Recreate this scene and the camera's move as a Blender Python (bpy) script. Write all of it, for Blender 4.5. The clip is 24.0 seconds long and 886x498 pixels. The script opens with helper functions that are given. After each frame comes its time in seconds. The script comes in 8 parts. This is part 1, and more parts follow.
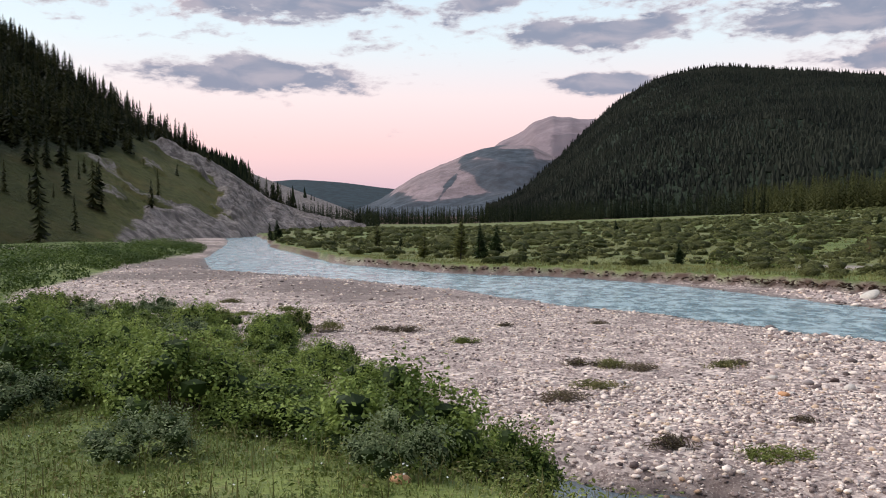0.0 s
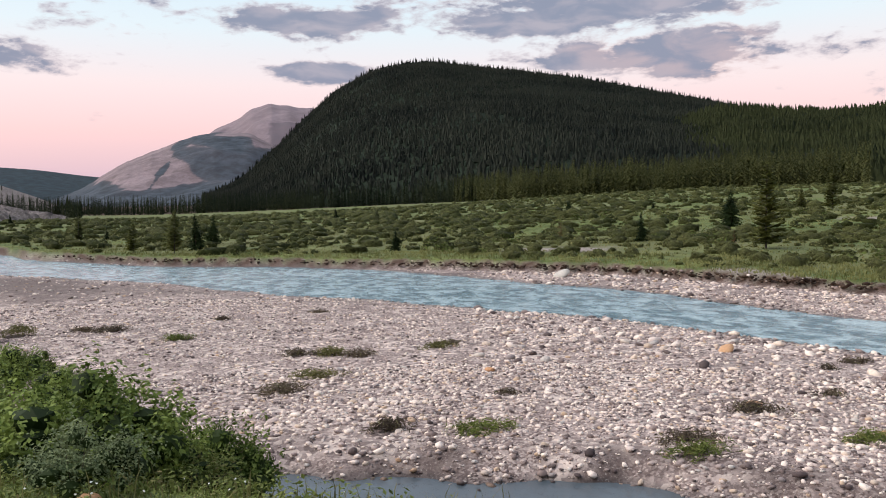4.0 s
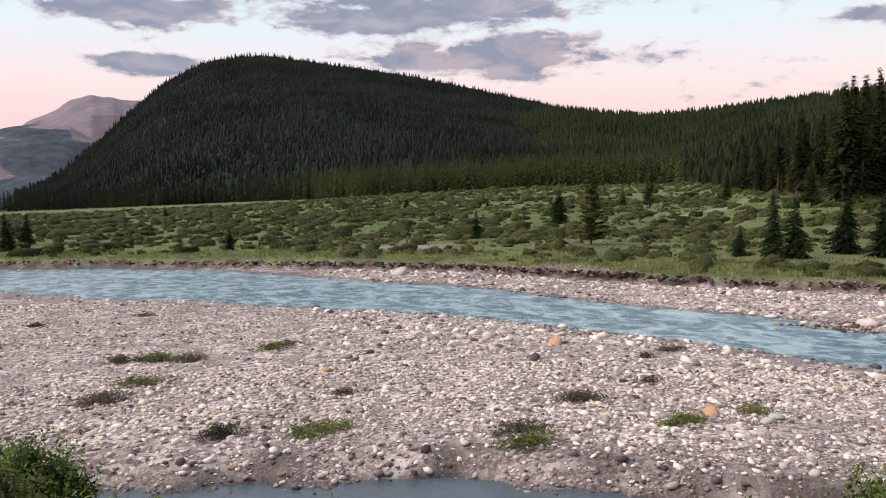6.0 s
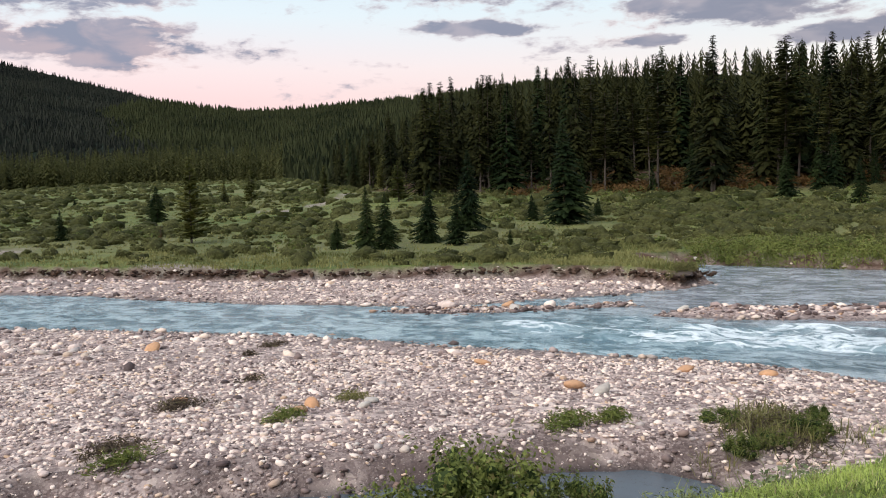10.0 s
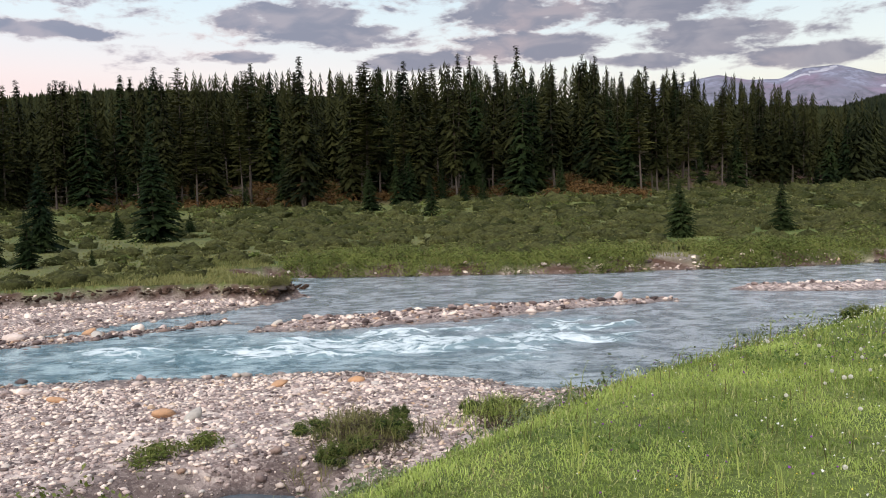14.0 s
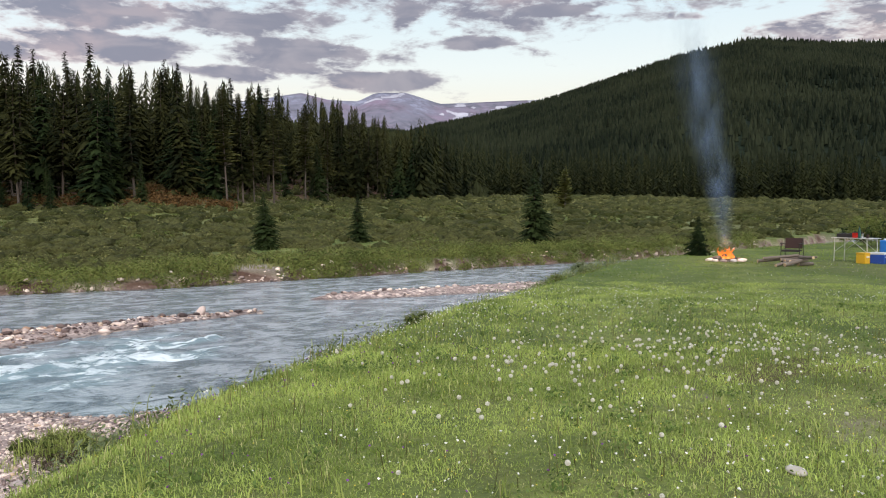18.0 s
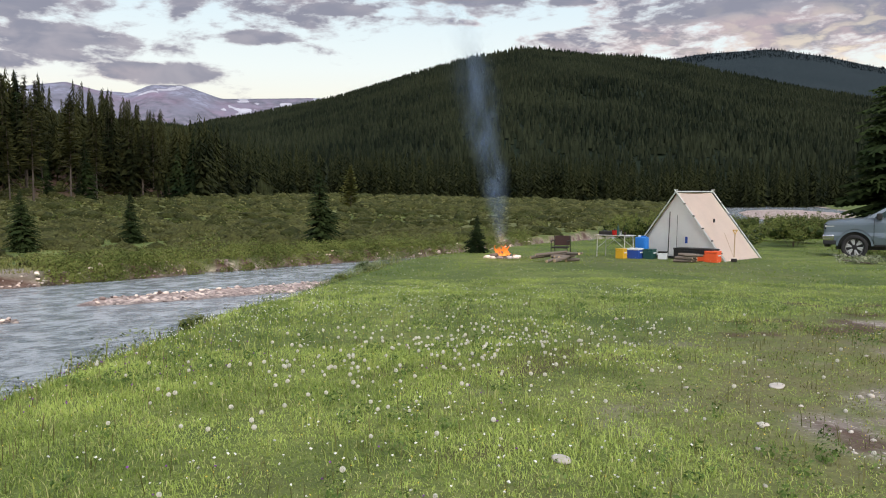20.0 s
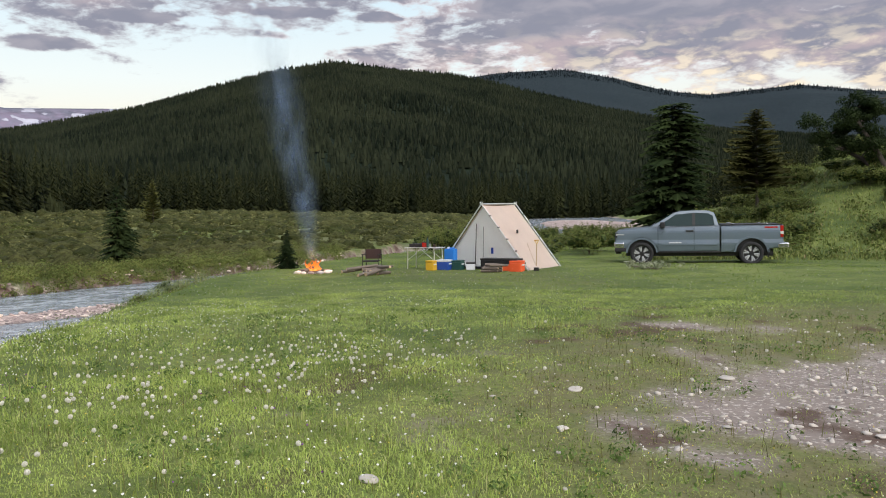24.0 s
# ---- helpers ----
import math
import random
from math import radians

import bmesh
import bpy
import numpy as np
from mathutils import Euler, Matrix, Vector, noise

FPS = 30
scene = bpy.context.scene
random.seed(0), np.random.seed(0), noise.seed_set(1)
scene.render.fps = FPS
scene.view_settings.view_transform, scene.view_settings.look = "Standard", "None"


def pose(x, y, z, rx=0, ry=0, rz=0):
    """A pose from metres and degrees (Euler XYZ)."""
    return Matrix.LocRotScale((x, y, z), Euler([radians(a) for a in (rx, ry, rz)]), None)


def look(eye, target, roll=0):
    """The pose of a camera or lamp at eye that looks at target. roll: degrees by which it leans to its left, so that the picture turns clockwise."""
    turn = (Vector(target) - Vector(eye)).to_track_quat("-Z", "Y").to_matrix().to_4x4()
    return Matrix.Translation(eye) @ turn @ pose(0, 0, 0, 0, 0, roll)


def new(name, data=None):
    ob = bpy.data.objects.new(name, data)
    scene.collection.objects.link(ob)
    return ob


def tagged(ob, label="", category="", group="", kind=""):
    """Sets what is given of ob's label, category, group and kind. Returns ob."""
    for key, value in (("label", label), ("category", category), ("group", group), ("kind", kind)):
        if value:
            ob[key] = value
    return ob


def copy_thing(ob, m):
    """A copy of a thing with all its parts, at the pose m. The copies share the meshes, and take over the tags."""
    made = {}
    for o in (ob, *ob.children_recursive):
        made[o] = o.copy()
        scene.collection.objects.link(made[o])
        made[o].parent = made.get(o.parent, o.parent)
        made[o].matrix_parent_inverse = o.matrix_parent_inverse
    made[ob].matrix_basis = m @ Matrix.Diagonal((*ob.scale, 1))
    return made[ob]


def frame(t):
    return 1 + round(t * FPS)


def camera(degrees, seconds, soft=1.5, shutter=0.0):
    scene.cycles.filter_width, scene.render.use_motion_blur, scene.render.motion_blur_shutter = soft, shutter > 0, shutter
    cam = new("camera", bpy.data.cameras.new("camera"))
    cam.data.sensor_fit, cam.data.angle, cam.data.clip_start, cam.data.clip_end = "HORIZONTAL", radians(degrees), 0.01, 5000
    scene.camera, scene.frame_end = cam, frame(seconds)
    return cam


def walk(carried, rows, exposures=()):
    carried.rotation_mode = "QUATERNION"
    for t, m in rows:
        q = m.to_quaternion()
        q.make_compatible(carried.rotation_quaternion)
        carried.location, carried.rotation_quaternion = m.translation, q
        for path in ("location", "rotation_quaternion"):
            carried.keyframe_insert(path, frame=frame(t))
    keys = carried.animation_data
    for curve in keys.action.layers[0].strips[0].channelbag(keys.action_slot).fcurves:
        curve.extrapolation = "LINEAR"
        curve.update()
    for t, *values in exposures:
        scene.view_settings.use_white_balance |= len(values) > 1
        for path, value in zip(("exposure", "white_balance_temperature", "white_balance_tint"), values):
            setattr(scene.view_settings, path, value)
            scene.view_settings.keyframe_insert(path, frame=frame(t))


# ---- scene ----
FOV = 56.63
EYE, TILT, LEAN = 3.9, -1.9, 0.3
cam = camera(FOV, 24.0, 1.0)
ROWS = [
    (0, -0.543, 0.331, 0, 0, 0),
    (0.5, -0.539, 0.337, -0.69, -0.12, 0.17),
    (1, -0.529, 0.353, -2.39, -0.26, 0.32),
    (1.5, -0.511, 0.378, -5.08, -0.43, 0.45),
    (2, -0.49, 0.405, -8.27, -0.58, 0.63),
    (2.5, -0.467, 0.431, -11.33, -0.71, 0.84),
    (4.5, -0.381, 0.508, -21.77, -1.07, 1.27),
    (5, -0.357, 0.526, -24.44, -1.19, 1.33),
    (5.5, -0.331, 0.543, -27.32, -1.28, 1.42),
    (6, -0.301, 0.56, -30.43, -1.37, 1.52),
    (6.5, -0.268, 0.576, -33.68, -1.48, 1.74),
    (7, -0.235, 0.591, -36.99, -1.67, 1.91),
    (7.5, -0.202, 0.603, -40.15, -1.88, 2.04),
    (8, -0.17, 0.612, -43.09, -2.02, 2.17),
    (8.5, -0.139, 0.62, -46.05, -2.12, 2.28),
    (9, -0.1, 0.628, -49.58, -2.28, 2.42),
    (9.5, -0.057, 0.633, -53.49, -2.46, 2.63),
    (10, -0.012, 0.636, -57.53, -2.68, 2.9),
    (10.5, 0.031, 0.635, -61.46, -2.87, 3.12),
    (12.5, 0.193, 0.606, -76.29, -3.31, 3.74),
    (13, 0.225, 0.594, -79.38, -3.33, 3.66),
    (13.5, 0.256, 0.582, -82.37, -3.25, 3.73),
    (14, 0.284, 0.569, -85.18, -3.19, 3.61),
    (14.5, 0.315, 0.552, -88.36, -3.18, 3.5),
    (15, 0.347, 0.533, -91.7, -3.32, 3.3),
    (15.5, 0.377, 0.512, -95.06, -3.45, 3.02),
    (16, 0.407, 0.488, -98.49, -3.52, 2.87),
    (16.5, 0.437, 0.462, -102.07, -3.53, 2.77),
    (17, 0.466, 0.433, -105.76, -3.6, 2.67),
    (17.5, 0.493, 0.401, -109.54, -3.72, 2.64),
    (18, 0.519, 0.367, -113.34, -3.88, 2.52),
    (18.5, 0.542, 0.333, -117.09, -4.04, 2.36),
    (19, 0.562, 0.297, -120.77, -4.2, 2.2),
    (19.5, 0.58, 0.261, -124.44, -4.36, 2.06),
    (21.5, 0.623, 0.124, -137.37, -5.28, 2.35),
    (22, 0.627, 0.104, -139.22, -5.4, 2.37),
    (22.5, 0.629, 0.092, -140.37, -5.2, 2.48),
    (23, 0.63, 0.085, -140.92, -4.89, 2.37),
    (23.5, 0.63, 0.083, -141.13, -4.48, 2.49),
    (24, 0.63, 0.083, -141.13, -4.12, 2.48),
]
EXPOSURES = [(0.0, 0.04), (2.5, 0.02), (6.0, 0.02), (12.0, 0.02), (17.0, 0.05), (24.0, 0.10)]
walk(cam, [(t, pose(0, 0, EYE, TILT, LEAN) @ pose(x, y, 0, 90 + pitch, roll, yaw)) for t, x, y, yaw, pitch, roll in ROWS], EXPOSURES)

# ---------------------------------------------------------------- dusk sky and light
SUN_AZ, SUN_EL = 288.0, 42.0


class Nodes:
    """Short hand for node trees."""

    def __init__(self, tree):
        self.tree = tree
        tree.nodes.clear()

    def add(self, kind, ins=None, **settings):
        n = self.tree.nodes.new(kind)
        for k, v in settings.items():
            setattr_plain(n, k, v)
        for k, v in (ins or {}).items():
            self.plug(n.inputs[k], v)
        return n

    def plug(self, socket, v):
        if isinstance(v, bpy.types.NodeSocket):
            self.tree.links.new(v, socket)
        elif isinstance(v, bpy.types.Node):
            self.tree.links.new(v.outputs[0], socket)
        elif isinstance(v, tuple) and len(v) == 3 and socket.type == "RGBA":
            socket.default_value = (*v, 1)
        else:
            socket.default_value = v

    def math(self, op, a, b=0.0, c=0.0, clamp=False):
        n = self.tree.nodes.new("ShaderNodeMath")
        n.operation, n.use_clamp = op, clamp
        for k, v in enumerate((a, b, c)):
            self.plug(n.inputs[k], v)
        return n.outputs[0]

    def mix(self, fac, a, b, mode="MIX"):
        n = self.tree.nodes.new("ShaderNodeMix")
        n.data_type, n.blend_type = "RGBA", mode
        self.plug(n.inputs[0], fac)
        self.plug(n.inputs[6], a)
        self.plug(n.inputs[7], b)
        return n.outputs[2]

    def ramp(self, fac, stops, mode="LINEAR"):
        n = self.tree.nodes.new("ShaderNodeValToRGB")
        self.plug(n.inputs[0], fac)
        n.color_ramp.interpolation = mode
        els = n.color_ramp.elements
        while len(els) < len(stops):
            els.new(0.5)
        for e, (p, c) in zip(els, stops):
            e.position = p
            e.color = (*c, 1) if isinstance(c, tuple) else (c, c, c, 1)
        return n.outputs[0]

    def range(self, v, a, b, lo=0.0, hi=1.0):
        n = self.tree.nodes.new("ShaderNodeMapRange")
        n.interpolation_type = "SMOOTHSTEP"
        for k, q in enumerate((v, a, b, lo, hi)):
            self.plug(n.inputs[k], q)
        return n.outputs[0]

    def mix_value(self, fac, a, b):
        return self.math("ADD", self.math("MULTIPLY", b, fac), self.math("MULTIPLY", a, self.math("SUBTRACT", 1.0, fac)))

    def noise(self, vec, scale, detail=4.0, rough=0.55, distort=0.0):
        n = self.tree.nodes.new("ShaderNodeTexNoise")
        if vec is not None:
            self.plug(n.inputs["Vector"], vec)
        n.inputs["Scale"].default_value, n.inputs["Detail"].default_value = scale, detail
        n.inputs["Roughness"].default_value, n.inputs["Distortion"].default_value = rough, distort
        return n.outputs["Fac"]


def setattr_plain(n, k, v):
    if k == "operation":
        n.operation = v
    elif k == "sky_type":
        n.sky_type = v
    elif k == "attribute_name":
        n.attribute_name = v
    elif k == "feature":
        n.feature = v


def build_world():
    world = bpy.data.worlds.new("dusk_sky")
    scene.world = world
    world.use_nodes = True
    g = Nodes(world.node_tree)
    co = g.add("ShaderNodeTexCoord").outputs["Generated"]
    sep = g.add("ShaderNodeSeparateXYZ", {0: co})
    az = g.math("MULTIPLY", g.math("ARCTAN2", sep.outputs[0], sep.outputs[1]), 180 / math.pi)
    el = g.math("MULTIPLY", g.math("ARCSINE", sep.outputs[2]), 180 / math.pi)
    # turned away from the sunset the sky has a rosy belt; towards it, a cream glow
    east = g.ramp(g.math("DIVIDE", el, 40), [(0.0, (0.56, 0.46, 0.64)), (0.06, (0.70, 0.50, 0.62)), (0.13, (0.94, 0.62, 0.66)), (0.21, (0.92, 0.76, 0.79)),
                                              (0.30, (0.76, 0.85, 0.92)), (0.45, (0.60, 0.78, 0.93)), (1.0, (0.32, 0.48, 0.72))])
    west = g.ramp(g.math("DIVIDE", el, 40), [(0.0, (0.70, 0.60, 0.46)), (0.12, (0.84, 0.78, 0.68)), (0.22, (0.76, 0.82, 0.84)), (0.36, (0.60, 0.75, 0.86)),
                                              (1.0, (0.34, 0.50, 0.72))])
    turn = g.range(g.math("ABSOLUTE", g.math("SUBTRACT", az, 150)), 35, 115, 1, 0)
    clear = g.mix(turn, east, west)
    sky = g.add("ShaderNodeTexSky", sky_type="NISHITA")
    sky.sun_disc, sky.sun_elevation, sky.sun_rotation = False, radians(2), radians(SUN_AZ)
    clear = g.mix(1.0, clear, g.mix(1.0, sky.outputs[0], (0.05, 0.05, 0.05), "MULTIPLY"), "ADD")
    # clouds: streaks in banks, broken up by noise
    flat = g.add("ShaderNodeCombineXYZ", {0: az, 1: g.math("MULTIPLY", el, 2.6)})
    big = g.noise(flat.outputs[0], 0.13, 5, 0.56, 0.5)
    fine = g.noise(flat.outputs[0], 0.50, 4, 0.52, 0.3)
    cover = g.mix_value(turn, g.range(el, 8.5, 17, -0.10, 0.34), g.range(el, 7.5, 15, -0.10, 0.34))
    for banks in (CLOUDS_EAST, CLOUDS_WEST):
        for a, e, wa, we in banks:
            v = g.add("ShaderNodeCombineXYZ", {0: g.math("MULTIPLY_ADD", az, 1 / wa, -a / wa), 1: g.math("MULTIPLY_ADD", el, 1 / we, -e / we)})
            n = g.add("ShaderNodeVectorMath", {0: v}, operation="LENGTH")
            cover = g.math("MAXIMUM", cover, g.math("SUBTRACT", 1.0, n.outputs["Value"]))
    wisp = g.noise(flat.outputs[0], 1.9, 6, 0.6, 0.4)
    rough = g.math("ADD", g.math("MULTIPLY_ADD", big, 2.5, -1.25), g.math("ADD", g.math("MULTIPLY_ADD", fine, 1.6, -0.80), g.math("MULTIPLY_ADD", wisp, 0.5, -0.25)))
    dense = g.math("ADD", g.math("MULTIPLY_ADD", cover, 1.38, -0.27), rough)
    alpha = g.range(dense, -0.10, 0.46, 0.0, 0.94)
    lump = g.noise(g.add("ShaderNodeVectorMath", {0: flat.outputs[0], 1: (0.5, -0.9, 0.0)}, operation="ADD").outputs[0], 0.28, 4, 0.5, 0.5)
    thick = g.math("MULTIPLY", g.range(dense, 0.08, 0.52), g.range(lump, 0.34, 0.60, 0.50, 1.0))
    lit = g.mix(turn, (0.62, 0.54, 0.59), (0.47, 0.435, 0.48))
    dark = g.mix(turn, (0.27, 0.30, 0.41), (0.25, 0.252, 0.325))
    rosy = g.range(g.noise(flat.outputs[0], 0.06, 2, 0.5), 0.5, 0.66)
    cloud = g.mix(thick, g.mix(g.math("MULTIPLY", rosy, 0.7), lit, (0.78, 0.55, 0.53)), dark)
    glow = g.math("MULTIPLY", g.range(g.math("ABSOLUTE", g.math("SUBTRACT", az, 160)), 3, 24, 1, 0), g.range(el, 7.5, 13, 1, 0))
    cloud = g.mix(g.math("MULTIPLY", glow, g.range(fine, 0.46, 0.66)), cloud, (1.0, 0.86, 0.66))
    out = g.mix(alpha, clear, cloud)
    bg = g.add("ShaderNodeBackground", {0: out, 1: 1.0})
    g.add("ShaderNodeOutputWorld", {0: bg})


# (compass bearing, elevation, half width, half height) in degrees
CLOUDS_EAST = [(-13.5, 9.8, 12, 1.5), (-11.0, 14.6, 12, 2.1), (10.5, 12.6, 11, 1.6), (3, 14.8, 5, 1.0), (11, 9.2, 5, 0.9), (18.5, 8.9, 5, 0.9), (24, 12.2, 8, 1.5), (34, 10.0, 15, 2.2),
               (33, 13.2, 13, 1.8), (45, 14.6, 9, 1.3), (59.5, 11.0, 6, 0.9), (60, 13.8, 11, 1.7), (76, 12.2, 9, 1.8), (-24, 16, 6, 1.2)]
CLOUDS_WEST = [(92, 9.9, 8, 1.3), (84, 9.2, 5, 0.9), (96, 12.0, 16, 1.6), (104, 9.9, 9, 1.7), (109, 8.2, 6, 1.0), (99, 8.6, 4, 0.8), (115, 10.6, 4, 0.7), (79, 11.2, 8, 1.3), (72, 9.6, 3, 0.6),
               (131, 13.2, 4, 0.6), (137, 12.9, 3, 0.7), (121, 12.6, 4, 0.6), (166, 12.8, 42, 8.0), (176, 11.4, 27, 4.9), (157, 13.0, 22, 3.2), (160, 10.4, 13, 1.4), (147, 11.8, 9, 1.8), (150, 9.9, 4, 0.5)]
build_world()
sun = new("sun", bpy.data.lights.new("sun", "SUN"))
sun.data.energy, sun.data.angle, sun.data.color = 3.6, radians(75), (1.0, 0.95, 0.90)
a, e = radians(SUN_AZ), radians(SUN_EL)
sun.matrix_world = look((0, 0, 60), (-math.sin(a) * math.cos(e) * 60, -math.cos(a) * math.cos(e) * 60, 60 - math.sin(e) * 60))

# ---------------------------------------------------------------- the lie of the land
def smooth(a, b, x):
    t = np.clip((x - a) / (b - a), 0, 1)
    return t * t * (3 - 2 * t)


def hash2(i, j, seed):
    h = (i.astype(np.int64) * 374761393 + j.astype(np.int64) * 668265263 + seed * 974634777) & 0x7FFFFFFF
    h = ((h ^ (h >> 13)) * 1274126177) & 0x7FFFFFFF
    return ((h ^ (h >> 16)) & 0xFFFFF) / 0xFFFFF


def vnoise(x, y, seed=0):
    i, j = np.floor(x), np.floor(y)
    u, v = x - i, y - j
    u, v = u * u * (3 - 2 * u), v * v * (3 - 2 * v)
    a, b = hash2(i, j, seed), hash2(i + 1, j, seed)
    c, d = hash2(i, j + 1, seed), hash2(i + 1, j + 1, seed)
    return (a * (1 - u) + b * u) * (1 - v) + (c * (1 - u) + d * u) * v


def fbm(x, y, scale, octaves=4, seed=0):
    """Fractal noise from -1 to 1."""
    total, amp, f, s = 0, 1.0, 1.0 / scale, 0
    for o in range(octaves):
        total = total + amp * (vnoise(x * f + 17.3 * o, y * f - 9.1 * o, seed + o) * 2 - 1)
        s += amp
        amp, f = amp * 0.5, f * 2.03
    return total / s


def seg_dist(px, py, line, closed):
    """Distance to a line of points, and for a closed one whether a point is inside."""
    best, inside = np.full(px.shape, 1e18), np.zeros(px.shape, bool)
    n = len(line)
    for k in range(n if closed else n - 1):
        (ax, ay), (bx, by) = line[k], line[(k + 1) % n]
        dx, dy = bx - ax, by - ay
        t = np.clip(((px - ax) * dx + (py - ay) * dy) / (dx * dx + dy * dy + 1e-12), 0, 1)
        best = np.minimum(best, (px - ax - t * dx) ** 2 + (py - ay - t * dy) ** 2)
        if closed:
            hit = ((ay > py) != (by > py)) & (px < dx * (py - ay) / (dy if dy else 1e-12) + ax)
            inside ^= hit
    return np.sqrt(best), inside


def signed(px, py, ring):
    d, i = seg_dist(px, py, ring, True)
    return np.where(i, d, -d)


# shores, from upstream to downstream
NEAR_SHORE = [(-62, 230), (-47, 180), (-32, 118), (-26, 88), (-19.7, 68.4), (-9.6, 59.2), (0, 47.7), (5.1, 38.4), (9, 33.7), (13.1, 26.9),
              (16, 19.5), (17.2, 13), (18, 8.5), (18.2, 4.5), (17.6, 1.7), (16.5, 0), (16.7, -2), (17.6, -4), (18.5, -6)]
BANK_FOOT = [(-190, 190), (-85, 158), (-60, 152), (-38, 130), (-31, 104), (-28, 72), (-24, 55), (-23, 44), (-17, 33), (-10.5, 25), (-5, 17.5), (-1.6, 12.5), (1.5, 9.8),
             (3.8, 7.7), (5.9, 5.75), (7.7, 3.95), (9.5, 2.3), (11.6, 0.3), (14.4, -2.1), (17, -5), (19.5, -7.4), (22, -10), (24.8, -14), (27, -18), (30, -25),
             (34, -40), (42, -70), (55, -112), (85, -178), (125, -240), (200, -330)]
FAR_SHORE = [(-50, 222), (-36, 165), (-26.5, 124), (-10.2, 76.5), (0.1, 61.6), (7.8, 56.7), (13.5, 49.3), (16.5, 40.6), (20, 32.7), (20.4, 26.7), (21.5, 21.5),
             (22.6, 17.5), (24.2, 14.5), (26.8, 12.6), (29.5, 10.6), (33, 9)]
FAR_BANK = [(-56, 245), (-37, 172), (-27, 128), (-11, 79), (0, 63), (7.3, 57.9), (14, 51), (19.5, 45.5), (24, 39), (25.5, 33), (27, 27.5), (29.8, 21.5), (32.3, 16.5),
            (32.4, 12), (31, 9.9), (33.4, 9.6), (36, 12.6), (39, 14.6), (40.9, 12.5), (40.5, 4), (40, -3.4), (41, -9), (41.5, -14), (42.8, -23), (43.4, -31),
            (47, -45), (56, -75), (72, -108), (104, -160), (150, -225), (240, -310)]
GRAVEL_RING = NEAR_SHORE + [(15, -8), (9, -3), (5, 1), (0, 5), (-8, 12), (-20, 28), (-29, 45), (-33, 72), (-36, 104), (-44, 130), (-70, 170)]
WEST_RING = [(50, -103), (60, -107), (76, -124), (104, -163), (118, -190), (100, -188), (80, -165), (58, -125)]
FAR_GRAVEL_RING = FAR_SHORE[3:] + FAR_BANK[3:16][::-1]
NEAR_RING = BANK_FOOT + [(400, -3000), (-3000, -3000), (-3000, 600)]
FAR_RING = FAR_BANK + [(3000, -1500), (4500, 4500), (-800, 4500)]
ISLAND_RING = [(24.2, 8.6), (24.6, 5.5), (25.4, 3), (27.4, -0.2), (29.6, -5.4), (30.1, -5.2), (29.8, -1), (28, 4), (26.4, 7.6)]
BAR_RING = [(32.0, -7.0), (31.2, -12), (30.9, -17.5), (31.6, -21.5), (33.2, -18), (33.6, -12), (33.0, -8)]
ROCK_RING = [(21.4, 17), (22.2, 14.2), (24, 11.6), (26, 9.8), (26.6, 10.3), (25, 12.2), (23.4, 14.8), (22.2, 16.8)]
POOL_LINE = [(-2.2, 13.6), (0.2, 11.9), (2.6, 10.9), (4.9, 9.6), (6.6, 7.8), (8.0, 6.1), (9.4, 4.7), (10.0, 4.1)]
TREE_AZ = (-180, -60, -30, -7, 0, 16, 25, 36, 46, 50, 56, 78, 95, 112, 118, 150, 180)
TREE_R = (300, 300, 300, 720, 690, 540, 370, 360, 330, 118, 96, 92, 96, 150, 250, 270, 270)
TREE_Z = (6, 6, 4, 1.9, 1.6, 6.5, 7.7, 10.5, 10.4, 4.6, 3.4, 3.0, 3.4, 3.9, 4.6, 4.6, 6)


def polar(x, y):
    return np.degrees(np.arctan2(x, y)), np.hypot(x, y)


def meadow(x, y):
    """The wide valley floor, rising gently to the edge of the trees."""
    az, r = polar(x, y)
    tr, tz = np.interp(az, TREE_AZ, TREE_R), np.interp(az, TREE_AZ, TREE_Z)
    u = np.clip((r - 42) / np.maximum(tr - 42, 10), 0, 3)
    z = 0.62 + (tz - 0.62) * np.minimum(u, 1) ** 1.1 + (u > 1) * (u - 1) * (tr - 42) * (0.012 + 0.12 * smooth(50, 60, az) * smooth(113, 104, az))
    return z + 0.12 * fbm(x, y, 7, 3, 5) * smooth(0, 12, r - 30)


def camp_ground(x, y):
    """The grassy terrace on which the camera, the tent and the truck stand."""
    az, r = polar(x, y)
    z = 2.22 - 0.30 * smooth(2, 26, r) - 0.16 * smooth(26, 33, r) * smooth(70, 100, az) - 1.15 * smooth(36, 75, r) * smooth(160, 154, az) * smooth(70, 100, az)
    left = smooth(40, 0, az) * smooth(-120, -60, az)
    z = z - left * (0.25 * smooth(3, 9, r) + 1.0 * smooth(8, 40, r))
    far = smooth(70, 260, r)
    z = z + far * smooth(60, 110, -az) * 3.0
    slope = np.interp(az, (155, 159, 162, 165, 170, 180), (0, 0.6, 2.6, 4.6, 6.2, 9.0)) + (az < -90) * 9.0
    z = z + slope * smooth(33, 62, r) + smooth(160, 168, az) * 0.02 * np.maximum(r - 62, 0)
    z = z + (az < -90) * 0.06 * np.maximum(r - 20, 0)
    return z + 0.05 * fbm(x, y, 2.6, 3, 8) + 0.10 * fbm(x, y, 9, 2, 9)


